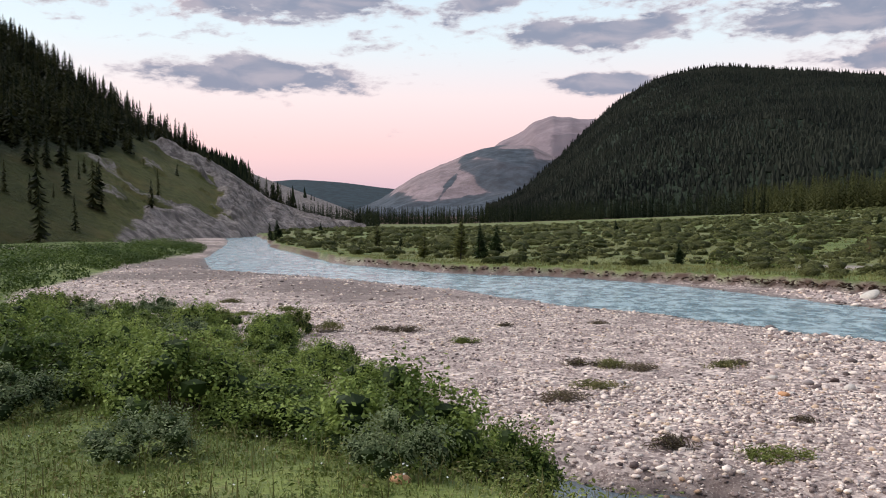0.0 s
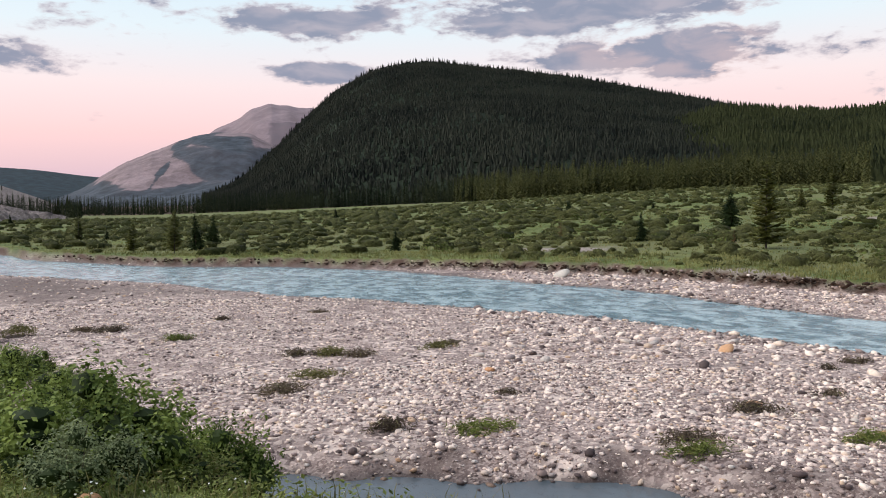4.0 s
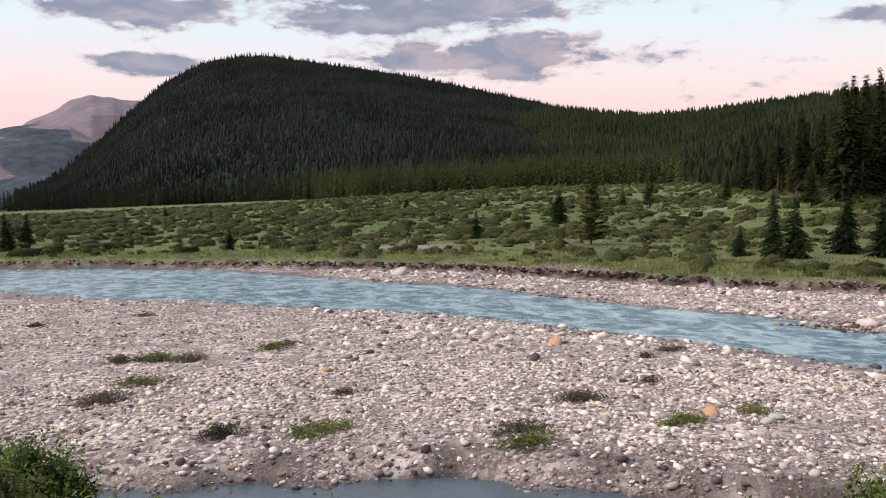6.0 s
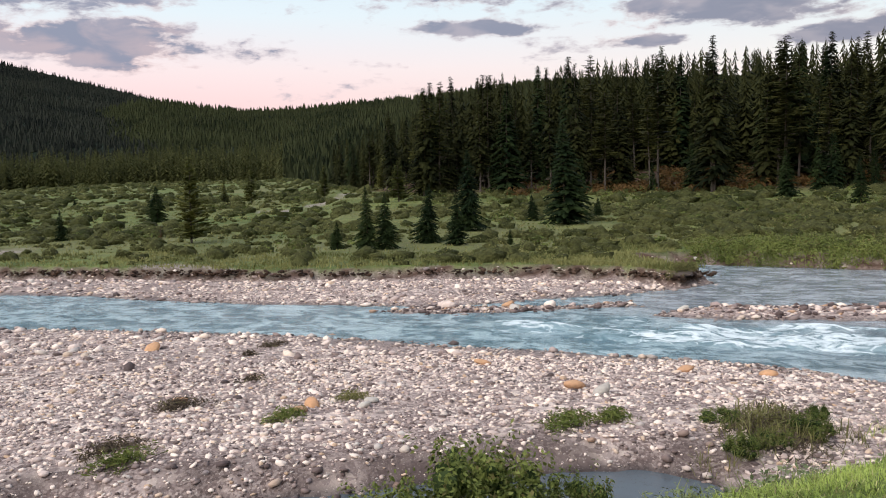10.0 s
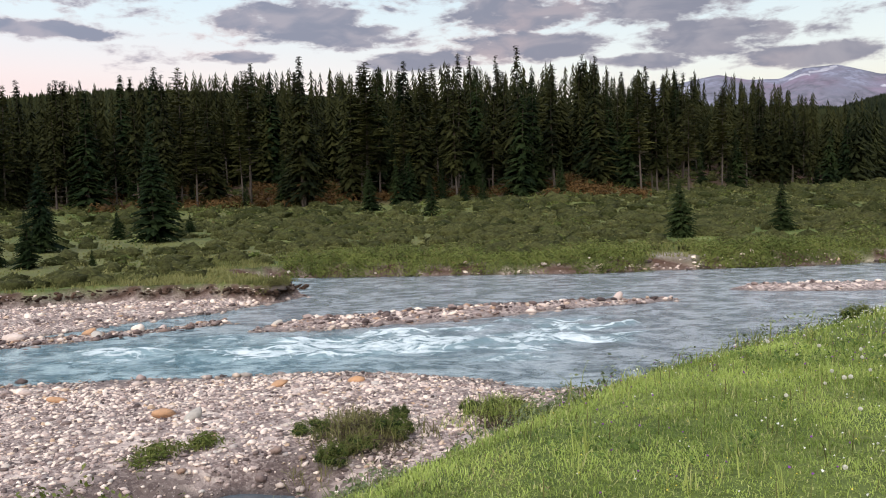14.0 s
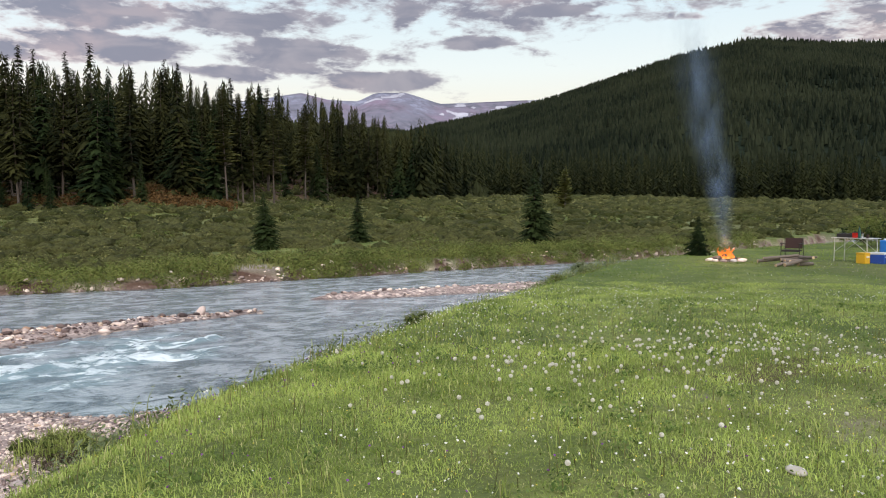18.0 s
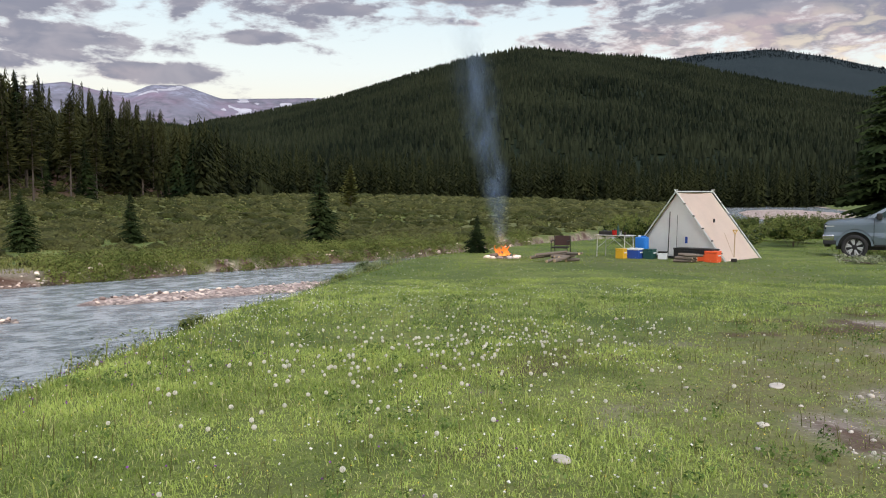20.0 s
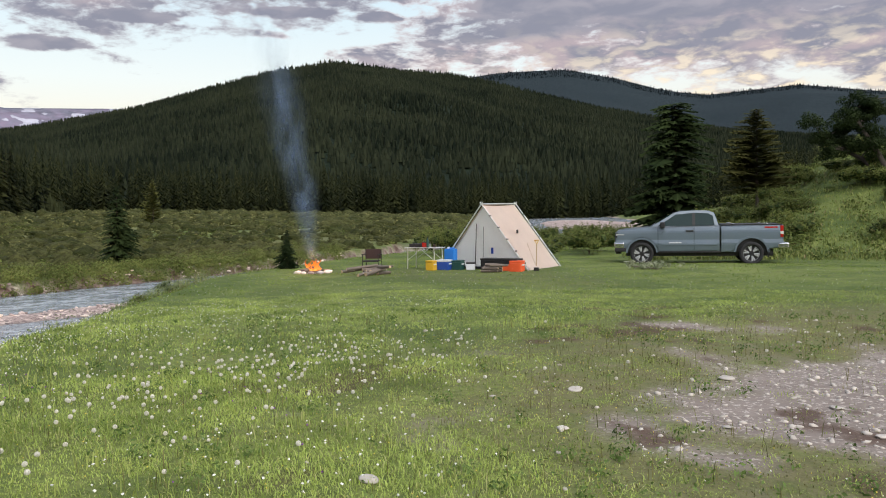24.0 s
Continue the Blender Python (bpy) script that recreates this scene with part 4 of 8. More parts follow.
ragged_forest("conifers at the foot of the scree slope", P, 11 * rng.uniform(0.6, 1.2, len(P)), M_FARWOOD, 16, 0.16, 0.05)
P = on_hill("rocky_hillside", 3400, rng)
ragged_forest("spruces covering the top of the rocky hillside", P, 9.5 * rng.uniform(0.4, 1.3, len(P)), M_CONIFER, 42, 0.20, 0.03, wide=0.42)
P = on_hill("rocky_hillside", 150, rng, 0.08, 0.85, lambda az, r, z: az < -19.5 + rng.exponential(1.3, len(az)), True)
ragged_forest("single spruces scattered over the rocky slope", P, 6.5 * rng.uniform(0.3, 1.3, len(P)), M_CONIFER, 48, 0.22, 0.02, wide=0.42)


def belt(label, n, az0, az1, depth, hgt, branches, spread, low, near=0.0, mat=None):
    """A belt of conifers along the edge of the meadow."""
    az = rng.uniform(az0, az1, n)
    r = np.interp(az, TREE_AZ, TREE_R) + near + depth * rng.uniform(0, 1, n) ** 1.4
    x, y = r * np.sin(np.radians(az)), r * np.cos(np.radians(az))
    P = np.stack([x, y, terrain(x, y)[0] - 0.2], 1)
    lower = np.interp(az, (49, 51, 56, 62, 74), (0.45, 0.55, 0.75, 0.88, 1.0)) if near else 1.0
    return ragged_forest(label, P, hgt * lower * rng.uniform(0.5, 1.2, n), mat or M_FARWOOD, branches, spread, low)


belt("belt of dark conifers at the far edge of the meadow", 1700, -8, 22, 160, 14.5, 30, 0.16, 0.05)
belt("belt of dark conifers at the edge of the willow meadow", 2200, 20, 46.5, 110, 14.0, 32, 0.16, 0.08, mat=M_BELT)
belt("belt of conifers along the western meadow", 2200, 111, 166, 110, 13.5, 52, 0.16, 0.05, mat=M_WESTBELT)
belt("conifers standing deep in the dark wood", 1300, 50, 113, 60, 14.0, 80, 0.16, 0.12, 22, M_CONIFER)

# ---------------------------------------------------------------- helpers for things made of parts
def empty(name, m=None, label="", category="", group=""):
    ob = new(name)
    ob.empty_display_size = 0.2
    if m is not None:
        ob.matrix_world = m
    return tagged(ob, label, category, group)


def attach(name, me, parent, label=""):
    ob = new(name, me)
    ob.parent = parent
    return tagged(ob, label)


def fronds(P, phi, length, droop, width, rng, sprays=4):
    """Needled branches: a folded blade with side sprays for each root P."""
    n = len(P)
    d = np.stack([np.cos(phi), np.sin(phi), 0 * phi], 1)
    side = np.stack([-np.sin(phi), np.cos(phi), 0 * phi], 1)
    up = np.array([0, 0, 1.0])

    def at(u, v, lift=0.0):
        sag = droop * (u ** 1.5 if u > 0 else 0)
        return P + d * (length * u)[:, None] + side * (width * v)[:, None] * rng.uniform(0.7, 1.3, (n, 1)) - up * (length * sag)[:, None] + up * (length * lift)[:, None]
    V = [P, at(0.45, 1), at(0.5, 0, 0.07), at(0.45, -1), at(1.0, rng.uniform(-0.2, 0.2))]
    F = [(0, 1, 2), (0, 2, 3), (1, 4, 2), (2, 4, 3)]
    for k in range(sprays):
        u, s = 0.25 + 0.6 * (k + 0.5) / sprays, 1 if k % 2 else -1
        b = len(V)
        V += [at(u, 0.05 * s, 0.03), at(u + 0.18, 1.75 * s * (1.1 - u), -0.06), at(u + 0.26, 0.5 * s)]
        F.append((b, b + 1, b + 2))
    m = len(V)
    V = np.stack(V, 1).reshape(-1, 3)
    F = (np.array(F)[None] + (np.arange(n) * m)[:, None, None]).reshape(-1, 3)
    return V, F


def tube(points, radii, sides=6):
    """A tapering tube through points."""
    pts, V, F = [Vector(p) for p in points], [], []
    for i, p in enumerate(pts):
        t = (pts[min(i + 1, len(pts) - 1)] - pts[max(i - 1, 0)]).normalized()
        a = t.orthogonal().normalized()
        b = t.cross(a)
        for k in range(sides):
            q = 2 * math.pi * k / sides
            V.append(p + (a * math.cos(q) + b * math.sin(q)) * radii[i])
    for i in range(len(pts) - 1):
        for k in range(sides):
            j, l = i * sides + k, i * sides + (k + 1) % sides
            F.append((j, l, l + sides, j + sides))
    return V, F


def join(pieces):
    V, F, base = [], [], 0
    for v, f in pieces:
        V.append(np.asarray(v, float).reshape(-1, 3))
        F.append(np.asarray(f) + base)
        base += len(V[-1])
    return np.concatenate(V), np.concatenate(F)


def conifer(name, label, seed, mat, spread=0.17, low=0.05, whorls=26, per=8, ragged=0.3, droop=0.35, shape=0.85, trunk=0.013, dead=0, category="tree", blade=0.22, sprays=4):
    """A conifer 10 m high at the origin: tapered trunk and whorls of needled branches."""
    r = np.random.default_rng(seed)
    H = 10.0
    tree = empty(name, None, label, category)
    bend = r.normal(0, 0.08, 2)
    pts = [(bend[0] * math.sin(u * 3), bend[1] * math.sin(u * 2.5), H * u) for u in np.linspace(0, 0.97, 7)]
    V, F = tube(pts, [H * trunk * (1.15 - u) for u in np.linspace(0, 1, 7)])
    wood = [(V, F)]
    for k in range(dead):
        z, a = H * r.uniform(0.12, low + 0.1), r.uniform(0, 6.28)
        l = r.uniform(0.4, 1.0)
        wood.append(tube([(0, 0, z), (l * math.cos(a), l * math.sin(a), z - 0.15 * l)], [0.03, 0.008], 3))
    V, F = join(wood)
    attach("trunk", mesh_of("trunk", V, F, M_BARK), tree)
    u = np.repeat(low + (1 - low) * np.linspace(0, 0.985, whorls) ** 0.95, per)
    n = len(u)
    u = u + r.uniform(-0.5, 0.5, n) * (1 - low) / whorls
    phi = r.uniform(0, 6.28, n)
    u = np.minimum(u, 0.99)
    env = (1 - u) ** shape * np.clip((u - low) / 0.10 + 0.55, 0, 1)
    lopsided = 1 + 0.18 * np.cos(phi - r.uniform(0, 6.28)) + 0.15 * np.sin(3 * phi + 9 * u)
    length = H * spread * (env + 0.03) * lopsided * r.uniform(1 - ragged, 1 + ragged * 0.7, n)
    P = np.stack([bend[0] * np.sin(u * 3), bend[1] * np.sin(u * 2.5), H * np.clip(u, low, 0.99)], 1)
    V, F = fronds(P, phi, length, droop * r.uniform(0.3, 1.5, n), length * blade + 0.05, r, sprays)
    k = 64
    tip = np.stack([bend[0] * np.sin(3 * r.uniform(0.86, 1, k)), bend[1] * np.sin(2.5 * r.uniform(0.86, 1, k)), H * (0.86 + 0.14 * r.uniform(0, 1, k) ** 1.3)], 1)
    (V2, F2) = fronds(tip, r.uniform(0, 6.28, k), H * 0.022 + 0.80 * spread * (H * 1.02 - tip[:, 2]), 0.2 * np.ones(k), 0.03 + 0.05 * (H * 1.02 - tip[:, 2]), r, 2)
    V, F = join([(V, F), (V2, F2)])
    attach("crown", mesh_of("crown", V, F, mat, False), tree)
    return tree


def plant_copies(master, places, rng, group="", sink=0.05, lean=1.5):
    for x, y, h in places:
        s = h / 9.3
        m = pose(x, y, height(x, y) - sink, rng.uniform(-lean, lean), rng.uniform(-lean, lean), rng.uniform(0, 360)) @ Matrix.Diagonal((s * rng.uniform(0.88, 1.15), s * rng.uniform(0.88, 1.15), s, 1))
        tagged(copy_thing(master, m), group=group)


def discard(master):
    for o in (*master.children_recursive, master):
        bpy.data.objects.remove(o)


trng = np.random.default_rng(12)
# young spruces and pines of the meadow: place and height
SPRUCES_NORTH = [(2.7, 72.5, 2.9), (4.8, 82.6, 2.6), (-32.9, 154.4, 3.1), (-31.1, 151.7, 3.6), (-35.7, 236.2, 2.8), (-6.0, 107.1, 1.4), (34.2, 165.7, 2.5), (16.4, 59.4, 1.5),
                 (72.0, 137.3, 1.9), (34.7, 55.0, 2.1), (51.4, 65.5, 3.3), (76.9, 145.9, 1.7), (76.8, 116.9, 1.3)]
SPRUCES_EAST = [(36.1, 30.8, 1.5), (36.3, 28.8, 3.4), (37.3, 28.3, 3.0), (40.9, 27.7, 3.3), (40.4, 25.4, 2.9), (47.9, 29.1, 5.1), (56.2, 28.4, 1.9), (41.6, 22.6, 0.9), (54.4, 24.9, 6.8),
                (61.4, 25.2, 1.4), (73.7, 7.8, 3.6), (83, 15, 4.0)]
SPRUCES_SOUTH = [(51.8, -9.7, 3.3), (55.3, -16.8, 3.2), (48.1, -26.7, 4.8), (23.2, -19.1, 1.35)]
PINES = [(0.9, 69.0, 3.3), (-2.2, 71.1, 2.4), (-8.6, 101.0, 2.8), (36.3, 43.2, 5.2), (82.2, 89.8, 3.2), (81.8, 84.0, 4.8), (93.0, 69.6, 4.6), (95.9, 66.4, 5.0), (86.4, 74.7, 4.2), (72, 52, 4.2), (109.5, -67.0, 6.4)]
masters = [conifer("spruce", "young dark green spruce with branches to the ground", s, M_SPRUCE, 0.205 + 0.03 * (s % 3), 0.03, 38, 15, 0.45, 0.25, 0.75, blade=0.15) for s in (1, 2, 3)]
places = [[], [], []]
for i, p in enumerate(SPRUCES_NORTH + SPRUCES_EAST + SPRUCES_SOUTH):
    places[(i * 7) % 3].append(p)
for m, ps in zip(masters, places):
    plant_copies(m, ps, trng, "young spruces in the meadow")
    discard(m)
pine = conifer("pine", "bushy olive-green lodgepole pine in the willow meadow", 5, M_PINE, 0.22, 0.06, 26, 11, 0.45, -0.25, 0.6, 0.012)
plant_copies(pine, PINES, trng, "pines in the meadow")
discard(pine)
rusty = conifer("dead_tree", "small dead spruce with rust-brown needles", 6, M_RUST, 0.2, 0.05, 14, 7, 0.4, 0.2, 0.8)
plant_copies(rusty, [(35.1, 69.3, 1.5), (32.9, 64.8, 1.2), (36.5, 46.5, 1.1)], trng, "dead spruces in the meadow")
discard(rusty)

# tall trees beyond the truck
big = conifer("spruce", "tall dense dark spruce behind the pickup truck", 7, M_SPRUCE, 0.185, 0.10, 40, 20, 0.95, 0.15, 0.20, 0.022, blade=0.14, sprays=6)
plant_copies(big, [(27.5, -62.8, 10.2)], trng, "", 0.3, 0)
discard(big)
mid = conifer("pine", "slender pine with a bare lower trunk on the grassy slope", 8, M_WOODPINE, 0.27, 0.20, 34, 16, 0.6, -0.10, 0.5, 0.015, blade=0.13, sprays=6)
plant_copies(mid, [(16.9, -50.0, 5.9)], trng, "", 0.2, 0)
discard(mid)

# the wood across the river: tall trees of its edge, one by one
WOOD_AZ, WOOD_H = (49, 52, 56, 60, 66, 75, 92, 100, 105, 108, 112, 114), (7.5, 10, 12, 13.5, 14.5, 15.5, 16.0, 15.0, 13.0, 14.0, 12.0, 11)
kinds = [conifer("spruce", "tall dark spruce at the edge of the wood", 21, M_CONIFER, 0.15, 0.08, 40, 10, 0.55, 0.45, 0.85, 0.010, 5, blade=0.14),
         conifer("spruce", "narrow ragged spruce with a bare lower trunk", 22, M_CONIFER, 0.125, 0.24, 36, 9, 0.65, 0.4, 0.75, 0.010, 12, blade=0.15),
         conifer("lodgepole_pine", "lodgepole pine with a high thin crown in the wood", 23, M_WOODPINE, 0.13, 0.34, 30, 9, 0.6, -0.1, 0.5, 0.009, 16, blade=0.16),
         conifer("spruce", "broad dark green spruce at the edge of the wood", 24, M_SPRUCE, 0.17, 0.04, 38, 11, 0.45, 0.4, 0.85, 0.011, 0, blade=0.14),
         conifer("spruce", "slender spruce with sparse drooping branches", 25, M_CONIFER, 0.11, 0.14, 38, 8, 0.7, 0.6, 0.75, 0.009, 8, blade=0.15)]
spots = [[] for _ in kinds]
for k in range(255):
    az = trng.uniform(49.5, 113.5)
    d = trng.uniform(0, 1) ** 1.3 * 34
    r = np.interp(az, TREE_AZ, TREE_R) + d
    small = trng.uniform() < (0.30 if d < 7 else 0.06)
    h = np.interp(az, WOOD_AZ, WOOD_H) * trng.uniform(0.62, 1.04) * (0.35 if small else 1)
    which = 3 if small else int(trng.choice(5, p=(0.26, 0.22, 0.24, 0.12, 0.16)))
    spots[which].append((r * math.sin(radians(az)), r * math.cos(radians(az)), h))
for m, ps in zip(kinds, spots):
    plant_copies(m, ps, trng, "trees at the edge of the wood", 0.2, 2.0)
    discard(m)


# ---------------------------------------------------------------- shrubs
def leaves(C, R, count, size, rng, squash=0.7, up=0.35, slim=0.26, shell=0.45):
    """Loose leaf blades spread through round clumps: centres C, radii R."""
    idx = np.repeat(np.arange(len(C)), count)
    n = len(idx)
    d = rng.normal(0, 1, (n, 3))
    d /= np.linalg.norm(d, axis=1)[:, None]
    rad = R[idx] * rng.uniform(shell, 1.0, n) ** 0.5
    P = C[idx] + d * rad[:, None] * np.array([1, 1, squash])
    s = size * rng.uniform(0.6, 1.4, n) * (np.ones(n) if np.isscalar(size) else 1)
    a = d * 1.3 + rng.normal(0, 0.5, (n, 3)) + np.array([0, 0, up])
    a /= np.linalg.norm(a, axis=1)[:, None]
    b = np.cross(a, rng.normal(0, 1, (n, 3)))
    b /= np.linalg.norm(b, axis=1)[:, None] + 1e-9
    c = np.cross(a, b)
    V = np.stack([P - b * s[:, None] * 0.5, P + c * s[:, None] * slim + a * s[:, None] * 0.1, P + b * s[:, None] * 0.6, P - c * s[:, None] * slim], 1).reshape(-1, 3)
    F = np.arange(n * 4).reshape(-1, 4)
    return V, F


def shrub(name, label, seed, mat, clumps=26, count=90, size=0.07, flat=0.75, group="", inner=True):
    """A shrub about 2 m across and 1.2 m high at the origin: stems, leafy clumps and dark balls for the shadow inside
    them.
    """
    r = np.random.default_rng(seed)
    bush = empty(name, None, label, "shrub", group)
    a, q = r.uniform(0, 6.28, clumps), np.sqrt(r.uniform(0, 1, clumps))
    C = np.stack([0.82 * q * np.cos(a), 0.82 * q * np.sin(a), 0.20 + (0.85 - 0.50 * q ** 2) * r.uniform(0.30, 1.15, clumps)], 1)
    R = r.uniform(0.13, 0.30, clumps)
    V, F = leaves(C, R, count, size, r, 1.0, 0.55, 0.30, 0.62)
    k = 6
    T = np.repeat(C, k, 0) + r.normal(0, 0.16, (clumps * k, 3)) + np.array([0, 0, 0.10])
    V2, F2 = leaves(T, r.uniform(0.05, 0.11, len(T)), max(6, count // 9), size, r, 1.5, 0.8, 0.28)
    V, F = join([(V, F), (V2, F2)])
    V[:, 2] = np.maximum(V[:, 2], 0.02)
    attach("foliage", mesh_of("foliage", V, F, mat, False), bush)
    # dark balls in the clumps stand in for shade between the leaves
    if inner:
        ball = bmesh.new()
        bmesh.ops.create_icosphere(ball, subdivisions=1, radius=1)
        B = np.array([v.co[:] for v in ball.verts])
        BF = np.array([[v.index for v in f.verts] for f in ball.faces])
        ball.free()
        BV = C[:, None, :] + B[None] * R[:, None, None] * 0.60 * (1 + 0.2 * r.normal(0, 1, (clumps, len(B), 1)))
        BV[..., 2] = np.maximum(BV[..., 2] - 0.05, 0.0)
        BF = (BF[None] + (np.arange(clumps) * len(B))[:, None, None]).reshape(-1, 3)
        attach("inner_foliage", mesh_of("inner_foliage", BV.reshape(-1, 3), BF, M_INNER_SHADOW, False), bush, "dark balls put in for the shadow between the leaves")
    for c in C[:6]:
        V, F = tube([(c[0] * 0.1, c[1] * 0.1, -0.15), (c[0] * 0.55, c[1] * 0.55, c[2] * 0.6), (c[0] * 1.05, c[1] * 1.05, c[2] + 0.24)], [0.011, 0.007, 0.003], 4)
        attach("stem", mesh_of("stem", V, F, M_TWIG), bush)
    return bush


def plant_shrubs(masters, places, rng, group):
    for i, (x, y, w, h) in enumerate(places):
        m = pose(x, y, height(x, y) - 0.03, 0, 0, rng.uniform(0, 360)) @ Matrix.Diagonal((w * rng.uniform(0.9, 1.1), w * rng.uniform(0.9, 1.1), h, 1))
        tagged(copy_thing(masters[i % len(masters)], m), group=group)


srng = np.random.default_rng(31)
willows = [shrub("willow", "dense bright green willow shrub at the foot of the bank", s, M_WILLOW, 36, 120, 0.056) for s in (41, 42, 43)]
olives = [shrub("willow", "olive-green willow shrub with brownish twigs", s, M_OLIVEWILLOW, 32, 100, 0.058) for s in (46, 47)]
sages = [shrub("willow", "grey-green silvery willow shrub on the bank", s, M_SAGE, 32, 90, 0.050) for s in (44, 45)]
THICKET = [(1.9, 8.6), (0.4, 7.5), (-1.5, 7.7), (-3.2, 8.9), (-5.6, 10.2), (-8.6, 12.0), (-12, 16), (-15, 21), (-17.5, 31.5), (-10, 30), (-6.2, 26), (-3.0, 18.8), (-1.0, 14.4), (0.5, 12.1), (0.9, 10.2)]
spots_green, spots_grey = [], []
tries = 0
while len(spots_green) < 185 and tries < 6000:
    tries += 1
    x, y = srng.uniform(-18, 2.2), srng.uniform(7.8, 32)
    s = float(signed(np.array([x]), np.array([y]), THICKET)[0])
    if s < -0.2 or math.degrees(math.atan2(x, y)) > 1.2 or any(math.hypot(x - p[0], y - p[1]) < 0.72 + 0.022 * y for p in spots_green):
        continue
    k = srng.uniform(0.52, 0.90) * (1 + 0.004 * y)
    spots_green.append((x, y, k * 1.05, k * srng.uniform(0.62, 0.98)))
grey = [p for i, p in enumerate(spots_green) if i % 9 == 1]
green = [p for i, p in enumerate(spots_green) if i % 9 not in (1, 4)] + [(0.15, 9.6, 0.72, 0.85), (-0.1, 10.5, 0.7, 0.85), (-0.5, 8.8, 0.6, 0.7), (-1.2, 8.3, 0.55, 0.6)]
olive = [p for i, p in enumerate(spots_green) if i % 9 == 4] + [(-5.2, 26.2, 0.6, 0.8), (-8.0, 27.5, 0.6, 0.7), (-14.5, 31.5, 1.0, 0.8), (-16.5, 33, 1.1, 0.9), (-12.8, 30.8, 0.8, 0.7), (-2.9, 20.0, 0.5, 0.6)]
for k in range(5):
    t = k / 4
    x, y = -0.6 - 8.5 * t + srng.uniform(-0.5, 0.5), 6.5 + 4.0 * t + srng.uniform(-0.6, 0.4)
    grey.append((x, y, srng.uniform(0.4, 0.7), srng.uniform(0.35, 0.6)))
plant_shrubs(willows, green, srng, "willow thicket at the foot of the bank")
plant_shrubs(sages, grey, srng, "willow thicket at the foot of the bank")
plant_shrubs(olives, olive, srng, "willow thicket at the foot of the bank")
# single willows at the pool and along the bank, then the low green bank upstream
plant_shrubs(olives, [(7.0, 4.7, 0.85, 1.0), (6.3, 5.3, 0.65, 0.75), (7.8, 4.1, 0.55, 0.65), (4.4, 7.5, 0.4, 0.45), (5.2, 7.0, 0.35, 0.4)], srng, "willows by the pool")
mound_places = []
for cx, cy, w, n in ((12.4, 2.9, 1.45, 6), (13.75, 0.8, 1.15, 5)):
    for k in range(n):
        a, q = srng.uniform(0, 6.28), math.sqrt(srng.uniform(0, 1)) * w
        mound_places.append((cx + q * math.cos(a), cy + q * math.sin(a) * 0.6, srng.uniform(0.22, 0.42), srng.uniform(0.16, 0.38)))
plant_shrubs(olives, mound_places, srng, "low willows on the soil mounds")
plant_shrubs(sages, [(15.2, -5.2, 0.4, 0.35), (16.6, -7.1, 0.35, 0.35), (18.9, -10.0, 0.3, 0.3), (13.2, -3.4, 0.4, 0.35), (10.8, -1.4, 0.4, 0.35), (21.5, -13.2, 0.4, 0.35), (9.2, 0.2, 0.35, 0.3)], srng, "low shrubs on the river bank")
edge = np.array([(7.0, 3.5), (8.8, 1.6), (10.9, -0.4), (13.4, -2.9), (16.0, -5.9), (18.8, -8.8), (21.2, -12.0)])
low_places = []
for k in range(60):
    t = srng.uniform(0, len(edge) - 1.001)
    p = edge[int(t)] + (edge[int(t) + 1] - edge[int(t)]) * (t % 1) + srng.normal(0, 0.55, 2)
    low_places.append((p[0], p[1], srng.uniform(0.15, 0.34), srng.uniform(0.14, 0.30)))
plant_shrubs(sages + olives, low_places, srng, "low weeds along the bank edge")
# shrubs on the grassy slope and behind the camp
slope_places = []
for k in range(56):
    az, r = radians(srng.uniform(157, 173)), srng.uniform(38, 64)
    slope_places.append((r * math.sin(az), r * math.cos(az), srng.uniform(0.7, 1.8), srng.uniform(0.5, 1.2)))
for k in range(46):
    az, r = radians(srng.uniform(139, 159)), srng.uniform(36, 72)
    slope_places.append((r * math.sin(az), r * math.cos(az), srng.uniform(1.0, 1.8), srng.uniform(0.7, 1.3)))
plant_shrubs(olives, slope_places, srng, "shrubs behind the camp")
for m in willows + sages + olives:
    discard(m)


